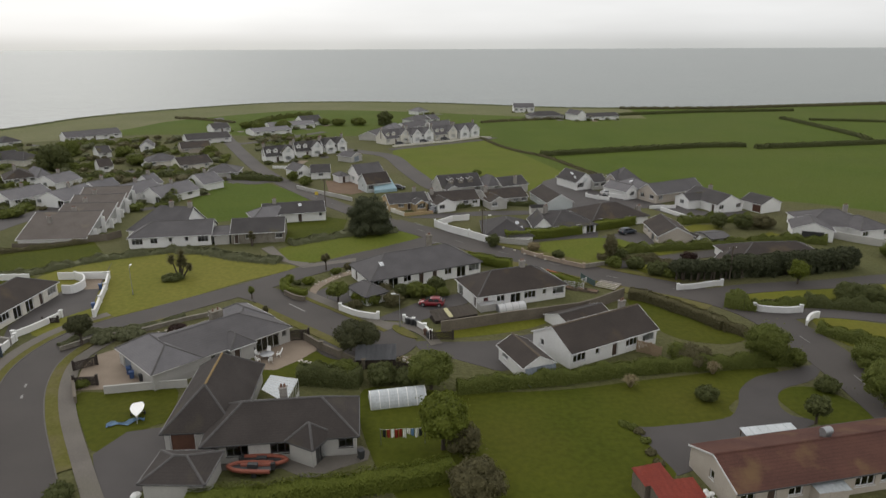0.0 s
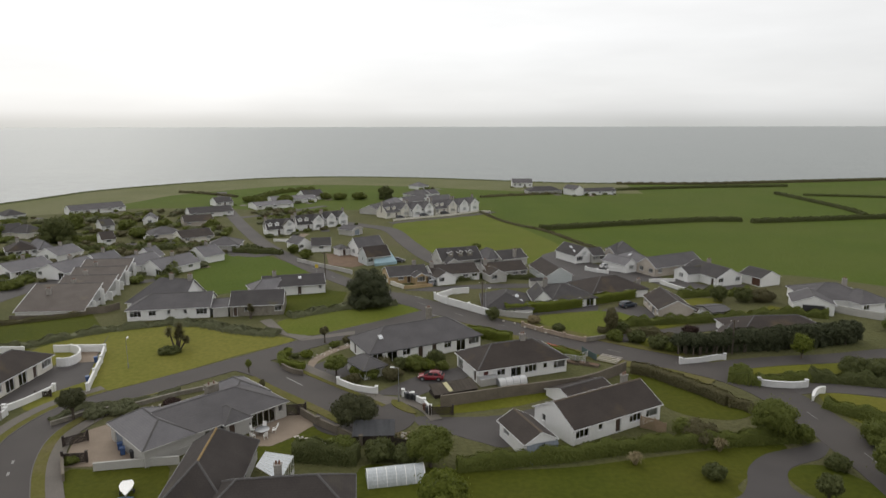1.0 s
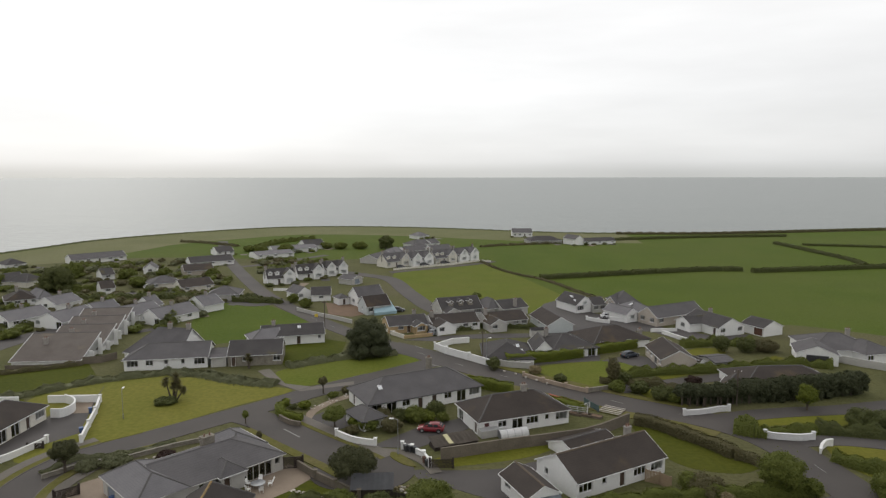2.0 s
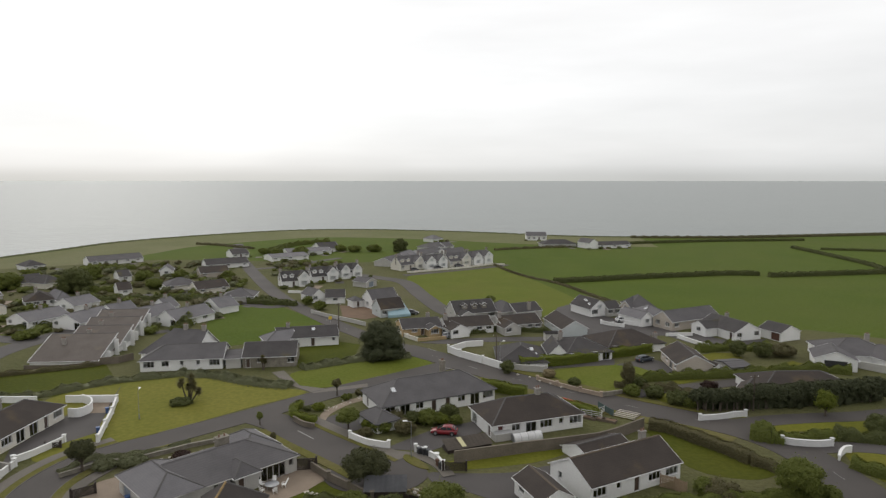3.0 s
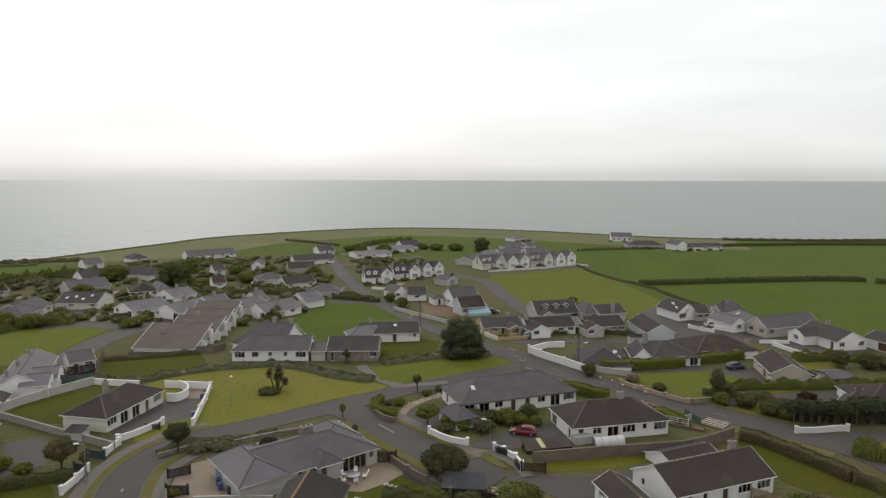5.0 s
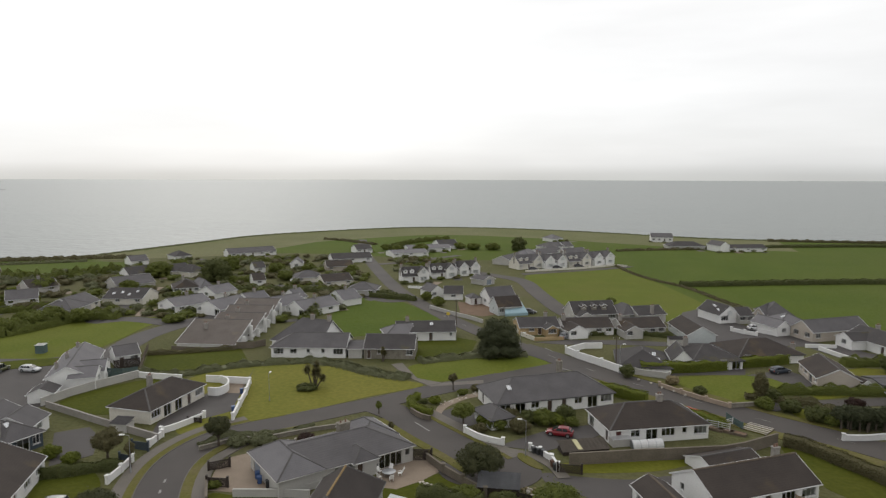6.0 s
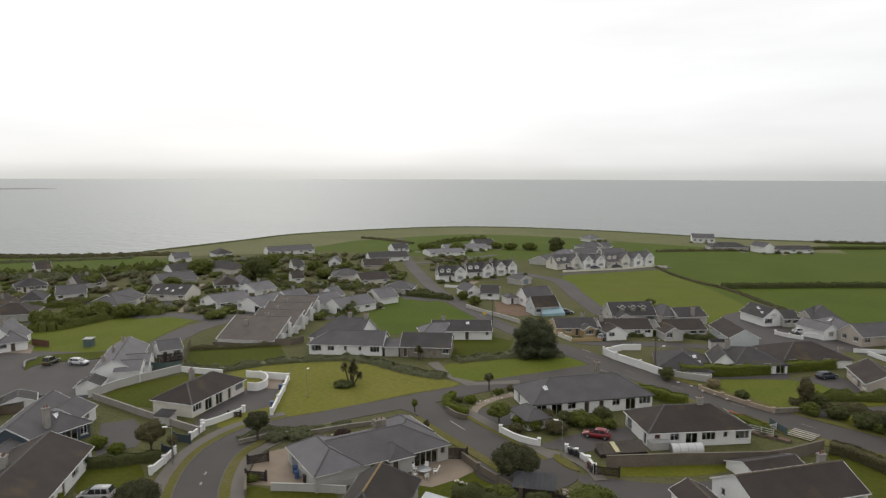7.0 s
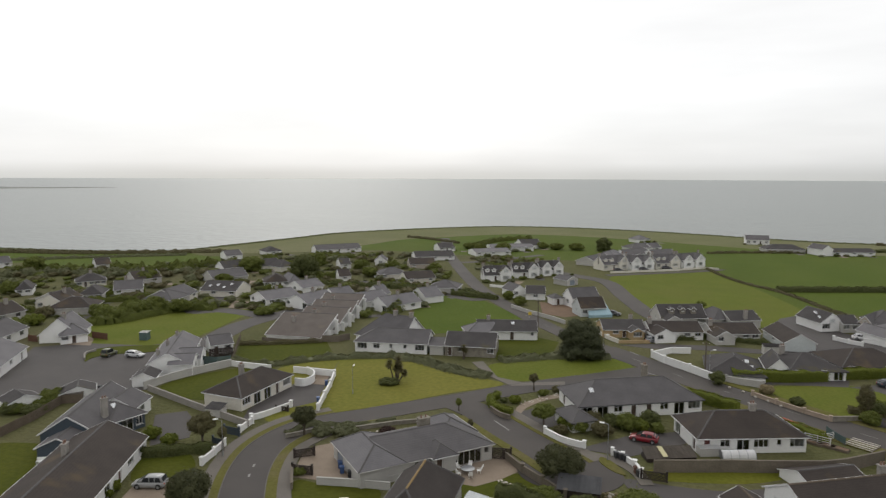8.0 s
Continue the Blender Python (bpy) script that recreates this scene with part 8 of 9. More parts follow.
def tarp(x, y, yaw, l, w, material, label, seed=1):
    rng = random.Random(seed)
    bm = bmesh.new()
    n, k = 14, 6
    g = [[bm.verts.new(((i / n - 0.5) * l, (j / k - 0.5) * w * (0.6 + 0.4 * math.sin(i * 0.9)) + 0.3 * math.sin(i * 0.7), 0.06 + 0.16 * rng.random())) for j in range(k + 1)] for i in range(n + 1)]
    for i in range(n):
        for j in range(k):
            bm.faces.new((g[i][j], g[i + 1][j], g[i + 1][j + 1], g[i][j + 1]))
    bmesh.ops.solidify(bm, geom=bm.faces[:], thickness=0.02)
    solo("tarpaulin", bm, material, x, y, yaw, 0.04, label, "tarpaulin")


tarp(-36.1, 66.1, 20, 4.0, 1.3, M_BLUE, "crumpled blue tarpaulin on the lawn")


def rib(x, y, yaw, label):
    """An inflatable boat: tube collar, hull floor, seat, engine."""
    th = thing("inflatable_boat", x, y, yaw, label, "boat")
    bm = bmesh.new()
    path = [(-2.2, 0.75), (-1.0, 0.78), (0.6, 0.75), (1.5, 0.55), (2.1, 0.18), (2.25, 0.0), (2.1, -0.18), (1.5, -0.55), (0.6, -0.75), (-1.0, -0.78), (-2.2, -0.75)]
    secs = []
    for i, p in enumerate(path):
        a, b = path[max(i - 1, 0)], path[min(i + 1, len(path) - 1)]
        t = Vector((b[0] - a[0], b[1] - a[1], 0)).normalized()
        nrm = Vector((-t.y, t.x, 0))
        secs.append([tuple(Vector((*p, 0.75)) + nrm * math.cos(k * math.pi / 4) * 0.22 + Vector((0, 0, math.sin(k * math.pi / 4) * 0.22))) for k in range(8)])
    loft(bm, secs)
    part("tube_collar", bm, M_ORANGE, th)
    bm = bmesh.new()
    loft(bm, [[(px, -b, 0.68), (px, 0, 0.42 + lift), (px, b, 0.68), (px, 0, 0.72)] for px, b, lift in ((-2.2, 0.6, 0), (0.0, 0.62, 0), (1.5, 0.45, 0.1), (2.1, 0.1, 0.25))])
    part("hull", bm, M_BIN_DARK, th)
    bm = bmesh.new()
    box(bm, -0.8, 0.2, -0.22, 0.22, 0.72, 1.15)
    part("seat_console", bm, M_BIN_DARK, th)
    bm = bmesh.new()
    box(bm, -2.55, -2.15, -0.18, 0.18, 0.5, 1.25)
    part("engine", bm, M_RUBBER, th)
    bm = bmesh.new()
    box(bm, -1.6, 1.8, -0.06, 0.06, 0.34, 0.44)
    part("trailer_frame", bm, M_GALV, th)
    for s in (-1, 1):
        bm = bmesh.new()
        cyl(bm, 0, 0, -0.08, 0.08, 0.28, 0.28, 14, Matrix.Translation((-0.6, s * 0.75, 0.28)) @ Matrix.Rotation(radians(90), 4, "X"))
        part("trailer_wheel", bm, M_RUBBER, th)


rib(-19.4, 56.9, 178, "orange inflatable boat on a trailer")
rib(-18.2, 58.0, 2, "orange inflatable boat beside the house")


def wheelie_bin(x, y, yaw, material, label):
    th = thing("wheelie_bin", x, y, yaw, label, "bin", "wheelie bins")
    bm = bmesh.new()
    loft(bm, [[(-0.24, -0.26, 0.08), (0.24, -0.26, 0.08), (0.24, 0.26, 0.08), (-0.24, 0.26, 0.08)], [(-0.3, -0.33, 1.0), (0.3, -0.33, 1.0), (0.3, 0.33, 1.0), (-0.3, 0.33, 1.0)]])
    part("body", bm, material, th)
    bm = bmesh.new()
    loft(bm, [[(-0.32, -0.36, 1.0), (0.32, -0.36, 1.0), (0.32, 0.36, 1.0), (-0.32, 0.36, 1.0)], [(-0.28, -0.3, 1.1), (0.28, -0.3, 1.1), (0.28, 0.3, 1.08), (-0.28, 0.3, 1.08)]])
    part("lid", bm, material, th)
    for s in (-1, 1):
        bm = bmesh.new()
        cyl(bm, 0, 0, -0.03, 0.03, 0.1, 0.1, 10, Matrix.Translation((s * 0.27, 0.27, 0.1)) @ Matrix.Rotation(radians(90), 4, "Y"))
        part("wheel", bm, M_RUBBER, th)


for q, mm, lab in (((-40.1, 76.7), M_BIN_BLUE, "blue wheelie bin beside a forecourt"), ((-41.0, 77.9), M_BIN_BLUE, "blue wheelie bin beside a forecourt"), ((-38.5, 75.9), M_BIN_DARK, "dark wheelie bin beside a forecourt"), ((-36.9, 76.1), M_BIN_DARK, "dark wheelie bin beside a wall"),
                   ((-56.8, 100.2), M_BIN_BLUE, "blue wheelie bin along a white wall"), ((-60.0, 109.0), M_BIN_BLUE, "blue wheelie bin along a white wall"), ((-5.5, 93.5), M_BIN_DARK, "dark wheelie bin beside a gate"), ((-4.8, 93.1), M_BIN_DARK, "dark wheelie bin beside a gate"),
                   ((-4.2, 92.8), M_BIN_DARK, "dark wheelie bin beside a gate"), ((-2.6, 89.4), M_BRICKD, "brown wheelie bin at the gate"), ((-2.2, 88.4), M_BIN_DARK, "dark wheelie bin at the gate"), ((-8.6, 59.3), M_BIN_DARK, "dark wheelie bin at a house corner")):
    wheelie_bin(*q, 30, mm, lab)


def garden_table(x, y):
    th = thing("garden_table", x, y, 0, "round grey patio table beside a bungalow", "table")
    bm = bmesh.new()
    cyl(bm, 0, 0, 0.7, 0.74, 0.95, 0.95, 20)
    part("tabletop", bm, M_GALV, th)
    for i in range(4):
        a = i * math.pi / 2 + 0.6
        bm = bmesh.new()
        cyl(bm, math.cos(a) * 0.6, math.sin(a) * 0.6, 0, 0.7, 0.03, 0.03, 6)
        part("leg", bm, M_GALV, th)


def garden_chair(x, y, yaw, recline=0.0):
    th = thing("garden_chair", x, y, yaw, "white plastic patio chair beside a table", "chair", "patio chairs")
    bm = bmesh.new()
    box(bm, -0.25, 0.25, -0.25, 0.25, 0.40, 0.45)
    part("seat", bm, M_PLASTIC_W, th)
    bm = bmesh.new()
    box(bm, -0.25, 0.25, -0.03, 0.02, 0.0, 0.6 + recline, Matrix.Translation((0, 0.25, 0.43)) @ Matrix.Rotation(radians(-12 - recline * 60), 4, "X"))
    part("backrest", bm, M_PLASTIC_W, th)
    for sx in (-1, 1):
        for sy in (-1, 1):
            bm = bmesh.new()
            box(bm, sx * 0.22 - 0.02, sx * 0.22 + 0.02, sy * 0.22 - 0.02, sy * 0.22 + 0.02, 0, 0.4)
            part("leg", bm, M_PLASTIC_W, th)
        bm = bmesh.new()
        box(bm, sx * 0.25 - 0.025, sx * 0.25 + 0.025, -0.22, 0.25, 0.6, 0.64)
        part("armrest", bm, M_PLASTIC_W, th)


tx, ty = -24.1, 82.2
garden_table(tx, ty)
for i, a in enumerate((20, 95, 160, 230, 300)):
    garden_chair(tx + 1.5 * math.cos(radians(a)), ty + 1.5 * math.sin(radians(a)), a - 90, 0.25 if i == 0 else 0.0)


def barbecue(x, y, yaw):
    th = thing("barbecue", x, y, yaw, "black covered barbecue on the patio", "barbecue")
    bm = bmesh.new()
    box(bm, -0.65, 0.65, -0.3, 0.3, 0.1, 0.85)
    part("cabinet", bm, M_RUBBER, th)
    bm = bmesh.new()
    loft(bm, [[(k, -0.3, 0.85), (k, -0.24, 1.05), (k, 0.0, 1.15), (k, 0.24, 1.05), (k, 0.3, 0.85)] for k in (-0.45, 0.45)])
    part("hood", bm, M_RUBBER, th)


barbecue(-26.4, 83.0, 40)


def polytunnel(x, y, yaw, L, Wd, h):
    """Hoops under a translucent cover on a low base."""
    th = thing("polytunnel", x, y, yaw, "white translucent polytunnel on the grass", "greenhouse")
    n = 12

    def arc(r):
        return [(math.cos(k * math.pi / n) * Wd / 2 * r, math.sin(k * math.pi / n) * h * r) for k in range(n + 1)]

    bm = bmesh.new()
    o, i_ = arc(1.0), arc(0.985)
    ring = o + i_[::-1]
    loft(bm, [[(xx, p[0], p[1]) for p in ring] for xx in (-L / 2, L / 2)])
    part("cover", bm, M_FILM, th)
    for k in range(7):
        bm = bmesh.new()
        xx = -L / 2 + L * k / 6
        ring = arc(1.012) + arc(0.99)[::-1]
        loft(bm, [[(xx + e, p[0], p[1]) for p in ring] for e in (-0.05, 0.05)])
        part("hoop", bm, M_PLASTIC_W, th)
    for e in (-1, 1):
        bm = bmesh.new()
        loft(bm, [[(e * L / 2 + d, p[0], p[1]) for p in arc(0.985)] for d in (-0.01, 0.01)])
        part("end_sheet", bm, M_FILM, th)


M_FILM = mat("milky_polythene", (0.42, 0.45, 0.46), (0.50, 0.53, 0.54), 0.6, 5.0, 0.4, 0.1)
PT = (-5.3, 69.7, 12, 6.2)
polytunnel(PT[0] - 0.3, PT[1] + 1.0, PT[2], PT[3] + 0.4, 2.8, 1.7)


def conservatory(x, y, yaw, L, Wd):
    th = thing("conservatory", x, y, yaw, "white framed glass conservatory behind the house", "conservatory")
    bm = bmesh.new()
    lattice(bm, [-L / 2 + L * k / 8 + d for k in range(9) for d in (-0.04, 0.04)], [0, 0.6, 0.7, 2.1, 2.2], lambda i, j: i % 2 == 0 or j in (0, 1, 3), 0.0, 0.08)
    part("front_frame", bm, M_TRIM, th)
    bm = bmesh.new()
    box(bm, -L / 2, L / 2, 0.03, 0.05, 0.7, 2.1)
    part("glazing", bm, M_GLASS, th)
    for i in range(8):
        bm = bmesh.new()
        x0, x1 = -L / 2 + L * i / 8 + 0.03, -L / 2 + L * (i + 1) / 8 - 0.03
        slab(bm, [(x0, 0, 2.25), (x1, 0, 2.25), (x1 * 0.6, Wd, 3.3), (x0 * 0.6, Wd, 3.3)], 0.03)
        part("roof_panel", bm, M_FILM, th)
    for i in range(9):
        x0 = -L / 2 + L * i / 8
        a, b = Vector((x0, 0, 2.24)), Vector((x0 * 0.6, Wd, 3.29))
        bm = bmesh.new()
        box(bm, 0, (b - a).length, -0.035, 0.035, -0.03, 0.04, Matrix.Translation(a) @ (b - a).to_track_quat("X", "Z").to_matrix().to_4x4())
        part("glazing_bar", bm, M_TRIM, th)


CV = (-17.8, 69.4, 87, 5.0)
conservatory(CV[0], CV[1], CV[2], CV[3] + 0.5, 3.0)


M_FELT = mat("brown_roofing_felt", (0.115, 0.098, 0.080), (0.150, 0.128, 0.105), 0.7, 9.0, 0.92, 0.3)
M_SHEET = mat("blue_grey_roof_sheet", (0.088, 0.090, 0.096), (0.112, 0.114, 0.120), 0.6, 8.0, 0.6, 0.15)
M_FILM_Y = mat("yellowed_polycarbonate", (0.42, 0.38, 0.20), (0.50, 0.46, 0.26), 0.8, 6.0, 0.5, 0.1)


def shed(x, y, yaw, L, Wd, h, wall, roof, label, rise=0.35, name="shed"):
    """A small boarded shed with a single-pitch sheet roof and a door."""
    th = thing(name, x, y, yaw, label, "shed")
    for p0, p1 in (((-L / 2, 0), (L / 2, 0)), ((L / 2, 0.06), (L / 2, Wd - 0.06)), ((L / 2, Wd), (-L / 2, Wd)), ((-L / 2, Wd - 0.06), (-L / 2, 0.06))):
        bm = bmesh.new()
        m = wall_mesh(bm, p0, p1, 0, h - 0.03, [], 0.06)
        part("wall", bm, wall, th, "", m)
    bm = bmesh.new()
    box(bm, -0.4, 0.4, -0.04, -0.005, 0.05, min(1.85, h - 0.15))
    part("door", bm, wall, th)
    bm = bmesh.new()
    n = max(4, int(L / 0.3))
    top = [bm.verts.new((-L / 2 - 0.12 + (L + 0.24) * i / n, -0.15, h + 0.025 * (i % 2))) for i in range(n + 1)]
    low = [bm.verts.new((-L / 2 - 0.12 + (L + 0.24) * i / n, Wd + 0.15, h + rise + 0.025 * (i % 2))) for i in range(n + 1)]
    for i in range(n):
        bm.faces.new((top[i], top[i + 1], low[i + 1], low[i]))
    bmesh.ops.solidify(bm, geom=bm.faces[:], thickness=0.04)
    part("roof", bm, roof, th)
    return th


shed(20.1, 52.9, 16, 2.9, 2.2, 1.7, M_BROWNWALL, M_REDSHEET, "small shed with a bright red sheet roof")
shed(21.6, 50.6, 10, 4.2, 2.2, 1.7, M_BROWNWALL, M_REDSHEET, "small shed with a bright red sheet roof")
sh = shed(2.0, 94.9, 23, 7.1, 2.3, 0.6, M_WOOD_D, M_FELT, "low dark shed with a brown felt roof and pale roof panel", 0.75)
bm = bmesh.new()
slab(bm, [(-1.2, 0.1, 0.76), (-0.5, 0.1, 0.76), (-0.7, 2.2, 1.42), (-1.4, 2.2, 1.42)], 0.04)
part("roof_panel", bm, M_FILM_Y, sh, "pale yellow translucent panel")
shed(-9.0, 79.2, 3, 5.2, 2.6, 1.3, M_WOOD_D, M_SHEET, "dark wooden garden shed with a blue-grey sheet roof", 0.9)
shed(-69.8, 88.2, 3, 2.8, 2.0, 1.4, M_GREYW, M_SLATE, "small grey lean-to shed at a gable", 0.5)
shed(-91.5, 105.5, 34, 3.0, 2.2, 1.7, M_GREYW, M_TILE, "small grey garden shed at a gable", 0.3)
shed(-117.9, 124.9, 19, 1.9, 1.8, 1.9, M_TEAL, M_TRIM, "teal kiosk with a pale roof on the green", 0.1, "kiosk")
shed(-98.6, 87.6, 70, 5.3, 2.4, 1.6, M_WOOD, M_TILE, "weathered lean-to shed beside a garage", 0.3)
shed(23.5, 160.2, 9, 3.6, 2.0, 1.9, M_GREYW, M_TILE, "small grey garden shed", 0.3)
shed(-82.3, 141.4, 19, 3.5, 0.5, 0.9, M_WOOD_R, M_WOOD_R, "low brown log store against a wall", 0.1)
# grey-blue sheet hung over the garage front
tp = thing("tarpaulin", 12.1, 75.6, 22, "grey-blue tarpaulin hung over the front of a garage", "tarpaulin")
bm = bmesh.new()
cols = [[(-2.2 + 4.4 * i / 14, -0.12 - 0.05 * math.sin(i * 1.7) - 1.0 * w, 2.15 - 2.0 * w + 0.04 * math.sin(i * 2.3)) for w in (0, 0.25, 0.5, 0.75, 1.0)] for i in range(15)]
for a, b in zip(cols, cols[1:]):
    for w in range(4):
        slab(bm, [a[w + 1], b[w + 1], b[w], a[w]], 0.02)
part("sheet", bm, M_TARP, tp)
# lean-to with clear roof sheets behind the rusty house
ln = thing("lean_to", 34.1, 60.9, 9, "pale polycarbonate lean-to roof on posts", "lean-to")
for i in range(6):
    bm = bmesh.new()
    slab(bm, [(-2.9 + i, -0.6, 2.1), (-1.94 + i, -0.6, 2.1), (-1.94 + i, 0.9, 2.25), (-2.9 + i, 0.9, 2.25)], 0.03)
    part("roof_panel", bm, M_FILM, ln)
for px in (-2.7, 0.0, 2.7):
    bm = bmesh.new()
    box(bm, px - 0.05, px + 0.05, 0.75, 0.85, 0, 2.2)
    part("post", bm, M_WOOD, ln)
# porch canopy of the rusty house
shed(35.7, 51.4, 9, 3.1, 1.6, 1.9, M_BEIGE, M_FILM, "pale-roofed porch against the bungalow", 0.25, "porch")


def water_tank(x, y, z):
    th = thing("water_tank", x, y, 20, "grey metal water tank on the roof", "tank", z=z)
    bm = bmesh.new()
    cyl(bm, 0, 0, -0.5, 0.5, 0.42, 0.42, 16, Matrix.Rotation(radians(90), 4, "Y") @ Matrix.Translation((-0.45, 0, 0)))
    part("drum", bm, M_GALV, th)
    bm = bmesh.new()
    box(bm, -0.4, 0.4, -0.35, 0.35, -0.25, 0.1)
    part("cradle", bm, M_GALV, th)


water_tank(37.9, 57.6, 3.75)


def washing_line(x, y, yaw, L):
    th = thing("washing_line", x, y, yaw, "washing line with bright clothes on it", "washing line")
    for k in (0, L):
        bm = bmesh.new()
        cyl(bm, k, 0, 0, 2.0, 0.04, 0.04, 8)
        part("post", bm, M_GALV, th)
    bm = bmesh.new()
    box(bm, 0, L, -0.01, 0.01, 1.9, 1.92)
    part("line", bm, M_PLASTIC_W, th)
    rng = random.Random(5)
    red, white, navy, blue = M_REDSHEET, M_PLASTIC_W, M_BIN_DARK, M_BLUE
    cols = [navy, red, white, red, red, white, white, blue, white, navy]
    for i, c in enumerate(cols):
        x0 = 0.2 + (L - 0.4) * i / len(cols)
        w, h = (L - 0.4) / len(cols) * 0.85, rng.uniform(0.6, 1.1)
        bm = bmesh.new()
        n = 5
        a = [bm.verts.new((x0 + w * k / n, 0.05 * math.sin(k * 1.9 + i), 1.9)) for k in range(n + 1)]
        b = [bm.verts.new((x0 + w * k / n, 0.12 * math.sin(k * 1.3 + i), 1.9 - h)) for k in range(n + 1)]
        for k in range(n):
            bm.faces.new((a[k], a[k + 1], b[k + 1], b[k]))
        bmesh.ops.solidify(bm, geom=bm.faces[:], thickness=0.015)
        part("garment", bm, c, th)


WL = (-4.4, 61.8, 4, 4.7)
washing_line(WL[0] - WL[3] / 2 * math.cos(radians(WL[2])), WL[1] - WL[3] / 2 * math.sin(radians(WL[2])), WL[2], WL[3])

# stones, path slabs, planters
rk = random.Random(9)


def stone(x, y, s, material, label, group, z=0.0):
    bm = bmesh.new()
    bmesh.ops.create_icosphere(bm, subdivisions=1, radius=1.0)
    for v in bm.verts:
        v.co = Vector((v.co.x * s * rk.uniform(0.8, 1.2), v.co.y * s * rk.uniform(0.7, 1.1), v.co.z * s * rk.uniform(0.5, 0.8)))
    solo("stone", bm, material, x, y, rk.uniform(0, 360), z + s * 0.3, label, "stone", group)


for q in ([(14.6, 130.5), (16.4, 128.1), (18.3, 126.5), (20.0, 124.3), (12.4, 132.2)]):
    stone(*q, 0.32, M_ROCK, "white-painted verge stone beside the road", "white verge stones", 0.12)
for i in range(26):
    q = [(-23.0, 110.3), (-16.6, 120.1)]
    t = rk.random()
    stone(q[0][0] * (1 - t) + q[1][0] * t + rk.uniform(-1, 1), q[0][1] * (1 - t) + q[1][1] * t + rk.uniform(-1, 1), rk.uniform(0.12, 0.3), M_ROCK, "pale rockery stone beside a drive", "rockery stones")
for i in range(16):
    q = [(-43.3, 89.5), (-38.8, 92.3)]
    t = rk.random()
    stone(q[0][0] * (1 - t) + q[1][0] * t + rk.uniform(-1, 1), q[0][1] * (1 - t) + q[1][1] * t + rk.uniform(-0.6, 0.6), rk.uniform(0.15, 0.35), M_ROCK, "pale rockery stone in a front garden", "rockery stones")
sp = [(-19.4, 81.4), (-15.3, 79.5)]
for i in range(7):
    t = i / 6
    bm = bmesh.new()
    box(bm, -0.35, 0.35, -0.22, 0.22, -0.03, 0.03)
    bmesh.ops.bevel(bm, geom=bm.edges[:], offset=0.015, segments=1, affect="EDGES")
    solo("stepping_stone", bm, M_ROCK, sp[0][0] * (1 - t) + sp[1][0] * t, sp[0][1] * (1 - t) + sp[1][1] * t, 40 + 5 * i, 0.07, "pale stepping stone across a lawn", "stepping stone", "stepping stones")
# wood pile and rubble
for i in range(30):
    q = [(-4.9, 81.2)]
    stone(q[0][0] + rk.gauss(0, 0.7), q[0][1] + rk.gauss(0, 0.4), rk.uniform(0.15, 0.35), M_PLUME if i % 3 else M_ROCK, "sawn pale timber and rubble in a heap", "rubble heap", rk.uniform(0, 0.3))
for i in range(14):
    q = [(24.7, 52.6)]
    stone(q[0][0] + rk.gauss(0, 0.6), q[0][1] + rk.gauss(0, 0.8), rk.uniform(0.2, 0.45), M_PLASTIC_W, "white plastic sack beside a shed", "white sacks", rk.uniform(0, 0.25))
stone(-29.3, 53.3, 0.55, M_PLASTIC_W, "white plastic-wrapped bundle on the drive", "bundles")
# blue sheeting over the half-built house
BT = (-16.8, 187.8, 25, 6.9)
bm = bmesh.new()
slab(bm, [(-BT[3] / 2, -0.6, 0.8), (BT[3] / 2, -0.6, 0.8), (BT[3] / 2 * 0.8, 3.2, 3.3), (-BT[3] / 2 * 0.7, 3.2, 3.3)], 0.05)
box(bm, -BT[3] / 2, BT[3] / 2, -0.62, -0.56, 0.0, 0.8)
solo("blue_sheeting", bm, M_CYAN, BT[0], BT[1], BT[2], 0.0, "turquoise sheeting draped over building work", "sheeting")
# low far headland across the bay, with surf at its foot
# the headland's pale grey is haze put into its base colour
M_HAZE = mat("hazy_distant_land", (0.27, 0.28, 0.26), (0.33, 0.335, 0.315), 0.01, 0.08, 1.0, 0.0, spec=0.0)
M_SURF = mat("white_surf", (0.55, 0.56, 0.55), (0.66, 0.67, 0.66), 0.02, 0.2, 0.9, 0.0)
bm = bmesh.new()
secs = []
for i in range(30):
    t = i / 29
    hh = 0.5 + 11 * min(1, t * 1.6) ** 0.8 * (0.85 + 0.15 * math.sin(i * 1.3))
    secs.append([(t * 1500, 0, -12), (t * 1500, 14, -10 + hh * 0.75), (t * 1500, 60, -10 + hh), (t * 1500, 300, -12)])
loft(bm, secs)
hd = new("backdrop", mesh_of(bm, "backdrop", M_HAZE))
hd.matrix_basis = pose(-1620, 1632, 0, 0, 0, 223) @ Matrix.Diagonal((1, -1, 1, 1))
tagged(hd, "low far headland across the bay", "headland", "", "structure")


def surf(pts, w, label):
    """A broken line of foam lying on the water."""
    rng = random.Random(21)
    line = curve_pts(pts, 8)
    bm = bmesh.new()
    for a, b in zip(line, line[1:]):
        if rng.random() < 0.3:
            continue
        n = Vector((-(b - a).y, (b - a).x, 0)).normalized() * w * rng.uniform(0.3, 1.0)
        slab(bm, [(a.x, a.y, -9.9), (b.x, b.y, -9.9), (b.x + n.x, b.y + n.y, -9.9), (a.x + n.x, a.y + n.y, -9.9)], 0.06)
    tagged(new("surf", mesh_of(bm, "surf", M_SURF)), label, "surf", "", "stuff")


surf([(-1600, 1600), (-1750, 1470), (-1900, 1330), (-2050, 1190)], 9.0, "thin white surf below the far headland")
